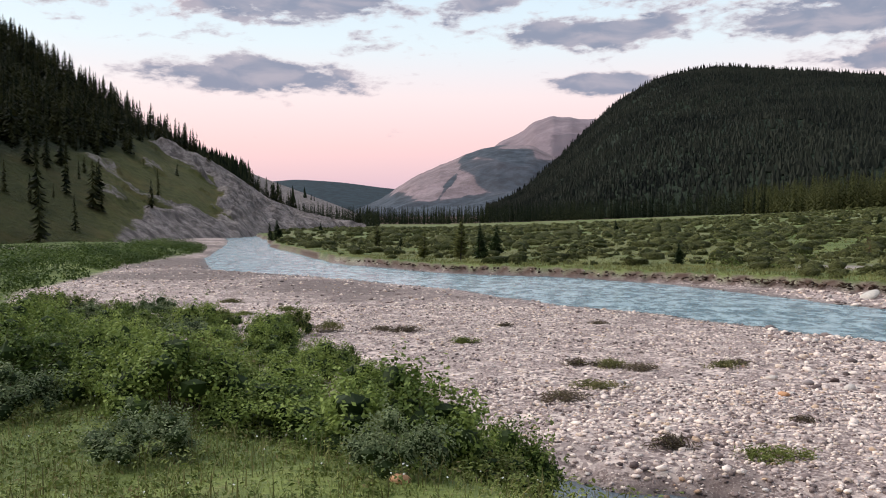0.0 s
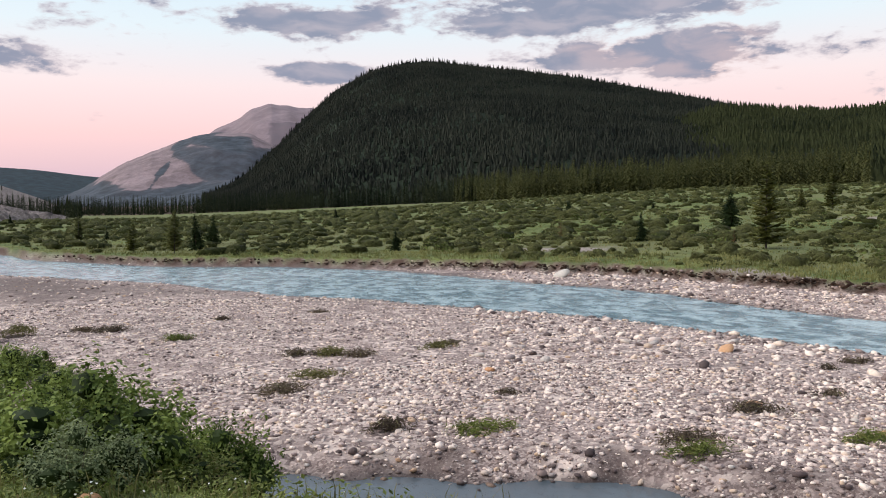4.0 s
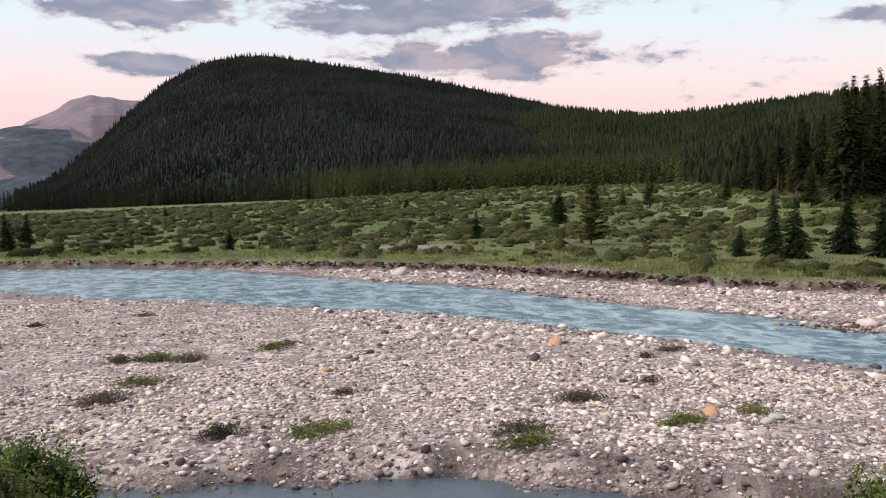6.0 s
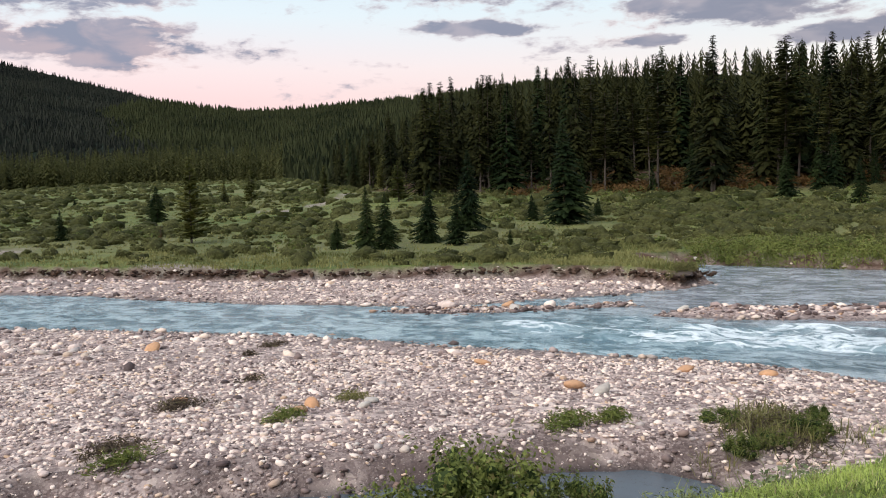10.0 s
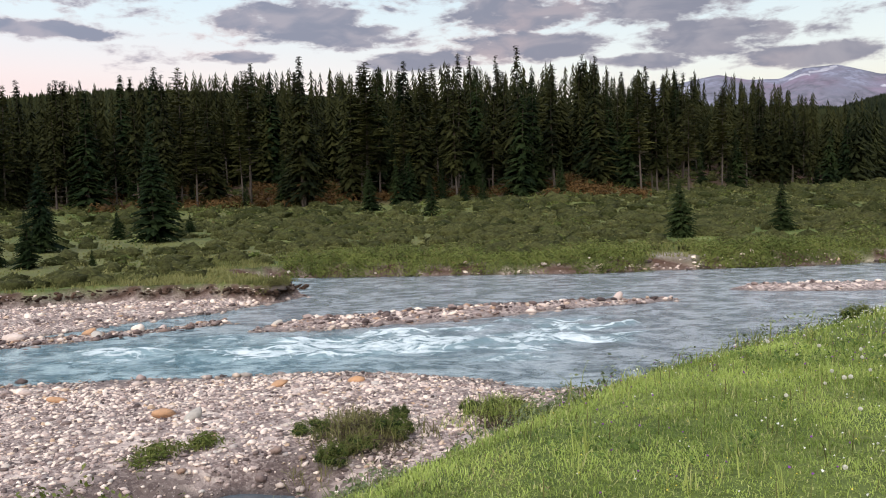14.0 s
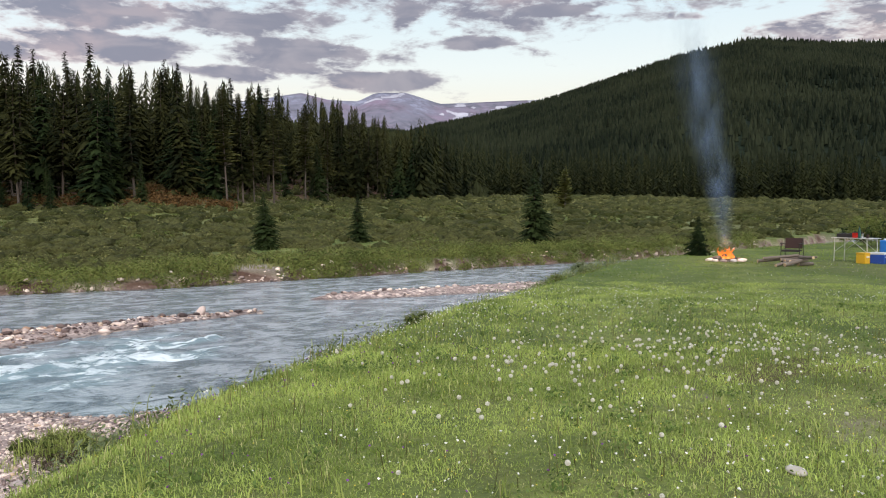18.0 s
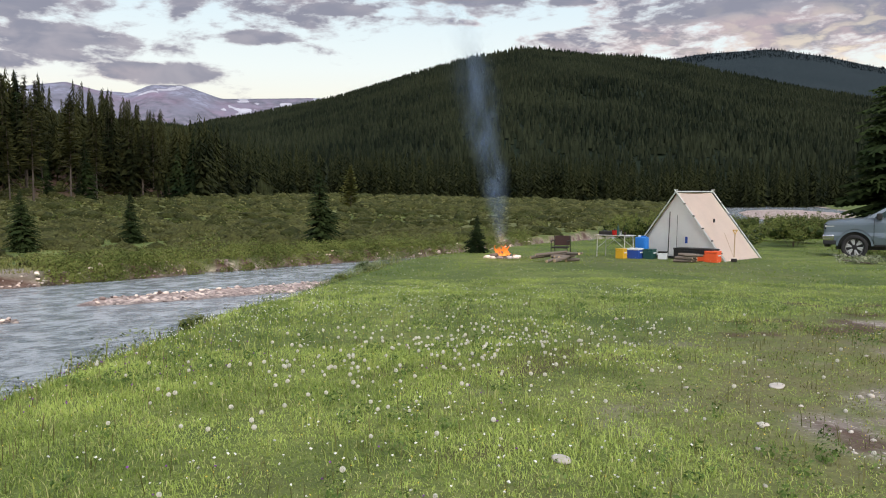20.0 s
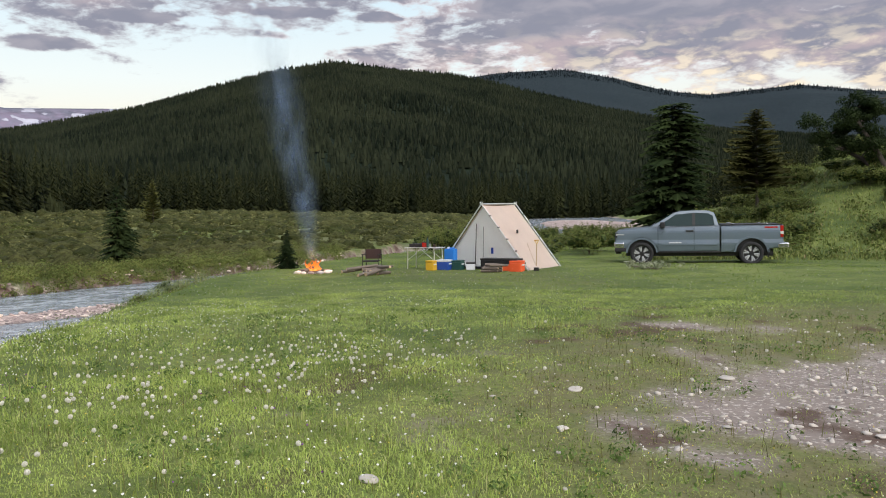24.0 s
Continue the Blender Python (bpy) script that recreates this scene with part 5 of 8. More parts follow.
def thicket(name, label, n, area, size, hgt, per, mat, rng, leaf, mound=True):
    """Low scrub past counting, as one mesh of small leafy mounds."""
    x, y = area(n * 4, rng)
    z, g, b, m, c = terrain(x, y)
    fsd = signed(x, y, FAR_RING)
    patch = fbm(x, y, 5, 3, 101) * 0.55 + fbm(x, y, 30, 2, 102) * 0.25
    ok = (g > 0.8) & (b < 0.2) & (patch + 0.004 * np.minimum(fsd, 40) + 0.35 * smooth(55, 85, np.degrees(np.arctan2(x, y))) > rng.uniform(-0.35, 0.75, len(x)) + 0.10 * smooth(75, 45, np.degrees(np.arctan2(x, y)))) & (fsd > 1.2)
    for sx, sy, sh in SPRUCES_NORTH + SPRUCES_EAST + SPRUCES_SOUTH + PINES:
        ok &= np.hypot((x - sx * 0.97), (y - sy * 0.97)) > 1.0 + 0.45 * sh
    x, y, z = x[ok][:n], y[ok][:n], z[ok][:n]
    R = size * (0.34 + 1.0 * rng.uniform(0, 1, len(x)) ** 3)
    C = np.stack([x, y, z + R * hgt * 0.2], 1)
    V, F = leaves(C, R, per, leaf, rng, hgt, 0.7)
    if mound:
        ball = bmesh.new()
        bmesh.ops.create_icosphere(ball, subdivisions=1, radius=1)
        B = np.array([v.co[:] for v in ball.verts])
        BF = np.array([[v.index for v in f.verts] for f in ball.faces])
        ball.free()
        n = len(C)
        bump = 1 + 0.22 * rng.normal(0, 1, (n, len(B)))
        stretch = np.stack([rng.uniform(0.7, 1.15, n), rng.uniform(0.7, 1.15, n), rng.uniform(0.6, 1.0, n) * hgt], 1) * R[:, None]
        BV = (B[None] * bump[:, :, None] * stretch[:, None, :] + C[:, None, :]).reshape(-1, 3)
        BF = (BF[None] + (np.arange(n) * len(B))[:, None, None]).reshape(-1, 3)
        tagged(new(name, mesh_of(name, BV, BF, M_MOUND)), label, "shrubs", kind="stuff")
    return tagged(new(name, mesh_of(name, V, F, mat, False)), label, "shrubs", kind="stuff")


def flats(az0, az1, r0, r1):
    def area(n, rng):
        az = np.radians(rng.uniform(az0, az1, n))
        r = np.sqrt(rng.uniform(r0 ** 2, r1 ** 2, n))
        return r * np.sin(az), r * np.cos(az)
    return area


thicket("willow_scrub", "low green willow scrub covering the river flat", 5200, flats(20, 140, 38, 75), 0.60, 0.75, 34, M_FLAT, srng, 0.13)
thicket("willow_scrub", "low green willow scrub covering the wide meadow", 8500, flats(-12, 150, 60, 150), 0.85, 0.7, 20, M_FLAT, srng, 0.20)
thicket("willow_scrub", "distant willow scrub on the meadow", 6000, flats(-12, 62, 120, 380), 1.25, 0.7, 11, M_FLAT, srng, 0.42)
thicket("willow_scrub", "distant willow scrub on the western meadow", 3500, flats(112, 152, 120, 290), 1.3, 0.7, 11, M_FLAT, srng, 0.42)


thicket("tall_willows", "taller dark green willow clumps in the meadow", 330, flats(18, 140, 44, 130), 1.35, 0.6, 130, M_OLIVEWILLOW, srng, 0.20, False)


def bank_scrub(n, rng):
    """Scrub that lines the far bank of the back channel."""
    line = np.array(FAR_BANK[18:26], float)
    t = rng.uniform(0, len(line) - 1.001, n)
    i = t.astype(int)
    p = line[i] + (line[i + 1] - line[i]) * (t - i)[:, None]
    return p[:, 0] - 0.15 + 4.5 * rng.uniform(0, 1, n) ** 2, p[:, 1]


x, y = bank_scrub(1500, srng)
ok = np.hypot((x - 41.8) / 2.6, (y + 7.2) / 1.3) > 1
x, y = x[ok], y[ok]
z = terrain(x, y)[0]
R = srng.uniform(0.25, 0.60, len(x)) * (1 + 0.7 * np.clip(fbm(x, y, 3.5, 3, 105), -0.5, 1))
V, F = leaves(np.stack([x, y, z + R * 0.45], 1), R, 84, 0.095, srng, 0.95, 0.6)
tagged(new("bank_willows", mesh_of("bank_willows", V, F, M_OLIVEWILLOW, False)), "thick green willows lining the far river bank", "shrubs", kind="stuff")
x, y = srng.uniform(-62, -22, 3800), srng.uniform(36, 125, 3800)
s = signed(x, y, NEAR_RING)
ok = (s > 0.3) & (fbm(x, y, 7, 3, 104) + 0.28 > srng.uniform(-0.15, 0.15, len(x)) + 0.02 * s) & (terrain(x, y)[2] < 0.2)
x, y = x[ok], y[ok]
R = srng.uniform(0.5, 1.25, len(x))
V, F = leaves(np.stack([x, y, terrain(x, y)[0] + R * 0.3], 1), R, 64, 0.18, srng, 0.8, 0.5, 0.3)
tagged(new("bank_willows", mesh_of("bank_willows", V, F, M_BANKWILLOW, False)), "dense green willow scrub on the low upstream bank", "shrubs", kind="stuff")
# rust-coloured undergrowth on the slope inside the wood
az = np.radians(srng.uniform(62, 99, 900))
r = srng.uniform(93, 114, 900)
x, y = r * np.sin(az), r * np.cos(az)
ok = fbm(x, y, 9, 2, 103) > 0.0
x, y = x[ok], y[ok]
R = srng.uniform(0.5, 1.3, len(x))
V, F = leaves(np.stack([x, y, terrain(x, y)[0] + 0.4], 1), R, 46, 0.34, srng, 0.6, 0.5)
tagged(new("undergrowth", mesh_of("undergrowth", V, F, M_RUST, False)), "rust-brown undergrowth between the trunks of the wood", "undergrowth", kind="stuff")

# ---------------------------------------------------------------- the camp
def part(name, bm, mat, parent, label="", soft=False):
    me = bpy.data.meshes.new(name)
    bmesh.ops.recalc_face_normals(bm, faces=bm.faces)
    bm.to_mesh(me)
    bm.free()
    me.materials.append(mat)
    if soft:
        me.polygons.foreach_set("use_smooth", np.ones(len(me.polygons), bool))
    return attach(name, me, parent, label)


def block(sx, sy, sz, c=(0, 0, 0), bevel=0.0, m=None):
    bm = bmesh.new()
    bmesh.ops.create_cube(bm, size=1, matrix=Matrix.Translation(c) @ Matrix.Diagonal((sx, sy, sz, 1)))
    if bevel:
        bmesh.ops.bevel(bm, geom=list(bm.edges), offset=bevel, segments=2, profile=0.7, affect="EDGES")
    if m is not None:
        bm.transform(m)
    return bm


def rod(a, b, r0, r1=None, sides=8):
    a, b = Vector(a), Vector(b)
    bm = bmesh.new()
    bmesh.ops.create_cone(bm, cap_ends=True, segments=sides, radius1=r0, radius2=r0 if r1 is None else r1, depth=(b - a).length)
    bm.transform(Matrix.Translation((a + b) / 2) @ (b - a).to_track_quat("Z", "Y").to_matrix().to_4x4())
    return bm


def slab(outline, y0, y1, bevel=0.0, inward=None):
    """An outline in x and z, given depth along y."""
    bm = bmesh.new()
    front = [bm.verts.new((x, y0, z)) for x, z in outline]
    back = [bm.verts.new((x, y1, z)) for x, z in outline]
    n = len(outline)
    bm.faces.new(front)
    bm.faces.new(back[::-1])
    for i in range(n):
        bm.faces.new((front[i], back[i], back[(i + 1) % n], front[(i + 1) % n]))
    if inward:
        for v in bm.verts:
            v.co.y *= inward(v.co.x, v.co.z)
    if bevel:
        bmesh.ops.recalc_face_normals(bm, faces=bm.faces)
        bmesh.ops.bevel(bm, geom=[e for e in bm.edges if abs(e.verts[0].co.y - e.verts[1].co.y) < 0.02], offset=bevel, segments=2, affect="EDGES")
    return bm


def pane(corners, thick):
    """A four-cornered sheet with thickness."""
    bm = bmesh.new()
    p = [Vector(c) for c in corners]
    n = (p[1] - p[0]).cross(p[2] - p[0]).normalized() * thick
    a, b = [bm.verts.new(q) for q in p], [bm.verts.new(q + n) for q in p]
    bm.faces.new(a)
    bm.faces.new(b[::-1])
    for i in range(len(p)):
        bm.faces.new((a[i], a[(i + 1) % len(p)], b[(i + 1) % len(p)], b[i]))
    return bm


M_PAINT = material("grey_blue_car_paint", lambda g: (bsdf(g, g.mix(g.noise(g.add("ShaderNodeTexCoord").outputs["Object"], 1.5, 3), (0.128, 0.166, 0.208), (0.140, 0.180, 0.222)), 0.30, 0.15, None, 0, 0, 0.5, **{"Coat Weight": 0.6, "Coat Roughness": 0.08}), None))
M_PALELEAF = leafy("pale_weed_leaves", (0.16, 0.19, 0.10), (0.46, 0.47, 0.34), patch=0.4)
M_BLACK = plain("black_plastic", (0.012, 0.012, 0.013), 0.55, scale=20)
M_TYRE = plain("tyre_rubber", (0.017, 0.017, 0.018), 0.8, scale=14, bump=0.4)
M_CHROME = plain("bright_metal", (0.55, 0.56, 0.58), 0.22, 1.0, 0.05)
M_ALLOY = plain("machined_alloy", (0.46, 0.47, 0.48), 0.4, 0.2, 0.08)
M_AMBERLENS = plain("headlamp_lens", (0.62, 0.62, 0.60), 0.12, 0.2, 0.1)
M_REDLENS = plain("red_lens", (0.42, 0.02, 0.015), 0.15, 0, 0.1)
M_CANVAS = plain("cream_canvas", (0.80, 0.67, 0.585), 0.9, scale=2.2, vary=0.14, bump=0.45)
M_WALLCLOTH = plain("grey_white_canvas", (0.88, 0.90, 0.89), 0.9, scale=2.5, vary=0.07, bump=0.5)
M_POLE = plain("aluminium_pole", (0.66, 0.66, 0.62), 0.35, 0.6, 0.06)
M_BLUE = plain("blue_plastic", (0.02, 0.19, 0.62), 0.4, vary=0.08)
M_NAVY = plain("dark_blue_plastic", (0.015, 0.06, 0.30), 0.45, vary=0.08)
M_GREEN = plain("dark_green_plastic", (0.012, 0.06, 0.05), 0.45, vary=0.08)
M_YELLOWBOX = plain("yellow_plastic", (0.62, 0.36, 0.02), 0.45, vary=0.1)
M_ORANGEBOX = plain("orange_plastic", (0.80, 0.11, 0.03), 0.45, vary=0.06)
M_LID = plain("white_plastic", (0.62, 0.64, 0.66), 0.45, vary=0.06)
M_LOG = plain("weathered_log", (0.16, 0.13, 0.105), 0.9, scale=8, bump=0.8)
M_CUT = plain("cut_wood", (0.50, 0.36, 0.22), 0.85, scale=12)
M_IRON = plain("sooty_iron", (0.03, 0.026, 0.024), 0.7, 0.4, 0.2)
M_CHAIR = plain("maroon_fabric", (0.045, 0.024, 0.022), 0.9, scale=14)
M_ASH = plain("ash_and_char", (0.12, 0.105, 0.095), 0.95, scale=10, bump=0.7)


def glass_material():
    def build(g):
        return bsdf(g, (0.016, 0.034, 0.036), 0.06, 0, spec=0.10), None
    return material("tinted_glass", build)


def flame_material():
    def build(g):
        pos = g.add("ShaderNodeNewGeometry").outputs["Position"]
        z = g.add("ShaderNodeSeparateXYZ", {0: g.add("ShaderNodeTexCoord").outputs["Object"]}).outputs[2]
        n = g.noise(pos, 9, 3)
        col = g.ramp(g.math("ADD", g.math("MULTIPLY", z, 1.3), g.math("MULTIPLY_ADD", n, 0.5, -0.25)), [(0.0, (1.0, 0.42, 0.10)), (0.3, (1.0, 0.20, 0.03)), (0.9, (0.75, 0.06, 0.01))])
        e = g.add("ShaderNodeEmission", {0: col, 1: 1.5})
        t = g.add("ShaderNodeBsdfTransparent")
        return g.add("ShaderNodeMixShader", {0: g.range(g.math("ADD", n, g.math("MULTIPLY", z, 0.45)), 0.45, 0.9, 0.95, 0.1), 1: t, 2: e}).outputs[0], None
    return material("flame", build)


def smoke_material():
    def build(g):
        co = g.add("ShaderNodeTexCoord")
        uv = g.add("ShaderNodeSeparateXYZ", {0: co.outputs["UV"]})
        pos = g.add("ShaderNodeNewGeometry").outputs["Position"]
        n = g.noise(g.add("ShaderNodeMapping", {"Vector": pos, "Scale": (1, 1, 0.45)}).outputs[0], 1.5, 4, 0.6, 0.6)
        across = g.range(g.math("ABSOLUTE", g.math("SUBTRACT", uv.outputs[0], 0.5)), 0.0, 0.5, 1, 0)
        along = g.math("MULTIPLY", g.range(uv.outputs[1], 0.0, 0.05), g.range(uv.outputs[1], 0.45, 1.0, 1, 0))
        a = g.math("MULTIPLY", g.math("MULTIPLY", across, along), g.range(n, 0.34, 0.74, 0.010, 0.15))
        d = g.add("ShaderNodeBsdfDiffuse", {0: (0.32, 0.44, 0.64)})
        t = g.add("ShaderNodeBsdfTransparent")
        tr = g.add("ShaderNodeBsdfTranslucent", {0: (0.32, 0.44, 0.64)})
        both = g.add("ShaderNodeMixShader", {0: 0.5, 1: d, 2: tr})
        return g.add("ShaderNodeMixShader", {0: a, 1: t, 2: both}).outputs[0], None
    return material("wood_smoke", build)


M_GLASS, M_FLAME, M_SMOKE = glass_material(), flame_material(), smoke_material()


def arc(cx, cz, r, a0, a1, n=9):
    return [(cx + r * math.cos(radians(a0 + (a1 - a0) * k / n)), cz + r * math.sin(radians(a0 + (a1 - a0) * k / n))) for k in range(n + 1)]


def pickup():
    """A crew pickup, front along +x, 5.8 m long, wheels on z = 0."""
    def sculpt(bm):
        """Body sides that turn in above the shoulder and below the crease."""
        for z in (0.60, 0.70, 0.78, 0.90, 1.04, 1.14, 1.22, 1.30):
            bmesh.ops.bisect_plane(bm, geom=[*bm.verts, *bm.edges, *bm.faces], plane_co=(0, 0, z), plane_no=(0, 0, 1))
        for v in bm.verts:
            if abs(v.co.y) > 0.80:
                v.co.y *= float(np.interp(v.co.z, (0.45, 0.60, 0.70, 0.78, 0.90, 1.04, 1.14, 1.22, 1.30, 1.41), (0.940, 0.968, 0.990, 1.0, 0.982, 0.990, 0.992, 0.984, 0.968, 0.945)))
        return bm
    t = empty("pickup_truck", None, "grey-blue pickup truck parked on the grass", "truck")
    FX, RX, WR = 1.95, -1.75, 0.405
    lower = [(2.80, 0.52), (2.87, 0.80), (2.87, 1.14), (2.80, 1.24), (2.40, 1.30), (1.55, 1.36), (1.40, 1.36), (-0.70, 1.37), (-0.70, 0.46)]
    outline = lower[:8] + [(-0.70, 0.46), (1.36, 0.45)] + arc(FX, 0.42, 0.53, 172, 8) + [(2.62, 0.52)]
    part("body", sculpt(slab(outline, -0.975, 0.975, 0.06)), M_PAINT, t)
    bed = [(-0.74, 1.37), (-0.74, 0.46), (-1.20, 0.46)] + arc(RX, 0.42, 0.55, 8, 172) + [(-2.32, 0.56), (-2.72, 0.62), (-2.76, 0.85), (-2.78, 1.37), (-2.75, 1.41)]
    bed_part = part("cargo_bed", sculpt(slab(bed[::-1], -0.975, 0.975, 0.035)), M_PAINT, t)
    # flat black panel stands in for the shaded recess of the bed
    part("bed_liner", block(1.90, 1.66, 0.03, (-1.74, 0, 1.405)), M_BLACK, bed_part, "flat black panel in place of the shadowed bed opening")
    for s in (-1, 1):
        part("bed_rail", block(1.98, 0.09, 0.03, (-1.75, s * 0.885, 1.408), 0.008), M_BLACK, bed_part, "black rail cap")
        for x in (-1.15, -2.2):
            part("tie_down", block(0.14, 0.05, 0.03, (x, s * 0.87, 1.437), 0.006), M_CHROME, bed_part)
        part("decal", block(0.42, 0.004, 0.05, (-2.38, s * 0.951, 1.31)), M_REDLENS, bed_part, "small red lettering bar")
    # the cab: roof on slanting pillars, with panes set into it
    cab = [(1.70, 1.33), (0.84, 1.84), (0.60, 1.905), (0.1, 1.93), (-0.34, 1.91), (-0.52, 1.84), (-0.68, 1.36)]
    lean_in = lambda x, z: 1.0 - 0.20 * max(0.0, (z - 1.30) / 0.62)
    part("cab", slab(cab[::-1], -0.93, 0.93, 0.035, lean_in), M_PAINT, t)

    def side_y(z, s):
        return s * (0.93 * (1.0 - 0.20 * max(0.0, (z - 1.30) / 0.62)) + 0.004)
    for s in (-1, 1):
        quads = ([(1.38, 1.39), (0.78, 1.79), (0.20, 1.84), (0.20, 1.39)], [(0.13, 1.39), (0.13, 1.84), (-0.32, 1.82), (-0.48, 1.73), (-0.53, 1.40)])
        for q, nm in zip(quads, ("front_door", "rear_door")):
            bm = bmesh.new()
            a = [bm.verts.new((x, side_y(z, s), z)) for x, z in q]
            b = [bm.verts.new((x, side_y(z, s) + s * 0.006, z)) for x, z in q]
            bm.faces.new(a)
            bm.faces.new(b[::-1])
            for i in range(len(q)):
                bm.faces.new((a[i], a[(i + 1) % len(q)], b[(i + 1) % len(q)], b[i]))
            part("side_window", bm, M_GLASS, t, "dark tinted glass")
        for x0, x1 in ((0.17, 1.38), (-0.66, 0.15)):
            d = part("door", sculpt(block(x1 - x0, 0.014, 0.78, ((x0 + x1) / 2, s * 0.975, 0.93), 0.005)), M_PAINT, t)
            part("door_seam", sculpt(block(0.014, 0.010, 0.80, (x1 + 0.01, s * 0.977, 0.93))), M_BLACK, d, "dark door seam")
            if x0 > 0:
                part("door_handle", block(0.26, 0.045, 0.055, (x0 + 0.14, s * 0.985, 1.21), 0.014), M_BLACK, d, "black door handle")
        part("pillar_trim", pane([(0.215, side_y(1.39, s) + s * 0.004, 1.39), (0.115, side_y(1.39, s) + s * 0.004, 1.39), (0.115, side_y(1.84, s) + s * 0.004, 1.84), (0.215, side_y(1.84, s) + s * 0.004, 1.84)], 0.004), M_BLACK, t, "black trim between the side windows")
        part("side_moulding", block(1.9, 0.022, 0.06, (0.32, s * 0.982, 0.735), 0.01), M_PAINT, t)
        part("name_bar", block(0.42, 0.006, 0.035, (0.80, s * 0.996, 0.80)), M_LID, t)
        part("sill", block(2.1, 0.10, 0.06, (0.32, s * 0.86, 0.46), 0.02), M_BLACK, t)
        mir = part("door_mirror", block(0.17, 0.24, 0.21, (1.24, s * 1.06, 1.43), 0.05), M_BLACK, t, "black door mirror")
        lamp = part("headlight", block(0.40, 0.15, 0.19, (2.66, s * 0.885, 1.08), 0.04), M_BLACK, t, "dark headlamp with a clear lens")
        part("lens", block(0.30, 0.15, 0.08, (2.70, s * 0.892, 1.10), 0.03), M_AMBERLENS, lamp, "clear headlamp lens")
        tl = part("taillight", block(0.10, 0.16, 0.40, (-2.73, s * 0.90, 1.17), 0.02), M_REDLENS, t, "red tail lamp with clear centre")
        part("lens", block(0.11, 0.165, 0.09, (-2.732, s * 0.902, 1.12), 0.01), M_AMBERLENS, tl, "clear reversing lens")
        part("mud_flap", block(0.02, 0.26, 0.28, (-2.30, s * 0.86, 0.42)), M_BLACK, t, "black mud flap")
        for cx, nm in ((FX, 0.53), (RX, 0.55)):
            flare = [(x, z) for x, z in arc(cx, 0.42, nm + 0.035, 4, 176, 12)] + [(x, z) for x, z in arc(cx, 0.42, nm - 0.03, 176, 4, 12)]
            part("arch_trim", slab(flare, s * 0.94, s * 0.985), M_PAINT, t)
    part("arch_well", block(1.0, 1.7, 0.5, (FX, 0, 0.70)), M_BLACK, t)
    part("arch_well", block(1.0, 1.7, 0.5, (RX, 0, 0.70)), M_BLACK, t)
    part("chassis", block(5.0, 1.3, 0.22, (0, 0, 0.42)), M_BLACK, t)
    part("windscreen", pane([(1.64, -0.80, 1.345), (1.64, 0.80, 1.345), (0.88, 0.70, 1.825), (0.88, -0.70, 1.825)], 0.012), M_GLASS, t, "tinted windscreen")
    part("rear_window", pane([(-0.655, 0.72, 1.45), (-0.655, -0.72, 1.45), (-0.555, -0.66, 1.80), (-0.555, 0.66, 1.80)], 0.012), M_GLASS, t)
    part("front_bumper", block(0.36, 1.985, 0.20, (2.74, 0, 0.72), 0.05), M_CHROME, t, "bright metal front bumper")
    part("fog_lamp_panel", block(0.40, 1.97, 0.14, (2.70, 0, 0.56), 0.03), M_BLACK, t, "black lower bumper panel")
    part("lower_bumper", block(0.18, 1.6, 0.14, (2.78, 0, 0.47), 0.04), M_BLACK, t)
    gr = part("grille", block(0.10, 1.40, 0.34, (2.85, 0, 0.98), 0.03), M_BLACK, t)
    part("grille_bar", block(0.04, 1.2, 0.04, (2.885, 0, 1.12), 0.01), M_CHROME, gr)
    part("rear_bumper", block(0.36, 1.95, 0.20, (-2.79, 0, 0.68), 0.05), M_CHROME, t, "chrome rear bumper")
    part("tailgate", block(0.04, 1.6, 0.60, (-2.785, 0, 1.08), 0.01), M_PAINT, t)
    part("hood_scoop", block(0.5, 0.7, 0.05, (1.95, 0, 1.255), 0.02), M_PAINT, t)
    part("antenna", rod((1.45, 0.86, 1.28), (1.40, 0.86, 1.62), 0.006, 0.003, 5), M_BLACK, t)
    for x in (FX, RX):
        for s in (-1, 1):
            bm = bmesh.new()
            prof = [(0.27, 0.115), (0.36, 0.135), (0.395, 0.12), (WR, 0.08), (WR, -0.08), (0.395, -0.12), (0.36, -0.135), (0.27, -0.115)]
            rings = [[bm.verts.new((x + r * math.cos(2 * math.pi * k / 28), s * 0.845 + w, WR + r * math.sin(2 * math.pi * k / 28))) for k in range(28)] for r, w in prof]
            for i in range(len(prof)):
                for k in range(28):
                    bm.faces.new((rings[i][k], rings[i][(k + 1) % 28], rings[(i + 1) % len(prof)][(k + 1) % 28], rings[(i + 1) % len(prof)][k]))
            wheel = part("wheel", rod((x, s * 0.76, WR), (x, s * 0.90, WR), 0.272, sides=28), M_BLACK, t, "black alloy wheel with bright spokes")
            part("tyre", bm, M_TYRE, wheel, "black tyre", True)
            for k in range(6):
                a = radians(60 * k + 15)
                for da in (-0.16, 0.16):
                    part("spoke", rod((x + 0.09 * math.cos(a), s * 0.905, WR + 0.09 * math.sin(a)), (x + 0.255 * math.cos(a + da), s * 0.915, WR + 0.255 * math.sin(a + da)), 0.026, 0.030, 6), M_ALLOY, wheel)
            part("rim", slab([(x + r * math.cos(radians(q)), WR + r * math.sin(radians(q))) for r, qs in ((0.285, range(0, 361, 15)), (0.262, range(360, -1, -15))) for q in qs], s * 0.90, s * 0.93), M_ALLOY, wheel)
            part("hub", rod((x, s * 0.90, WR), (x, s * 0.935, WR), 0.075, 0.06, 12), M_BLACK, wheel)
    return t


truck = pickup()
truck_x, truck_y, truck_turn = 12.2, -28.9, 25.0
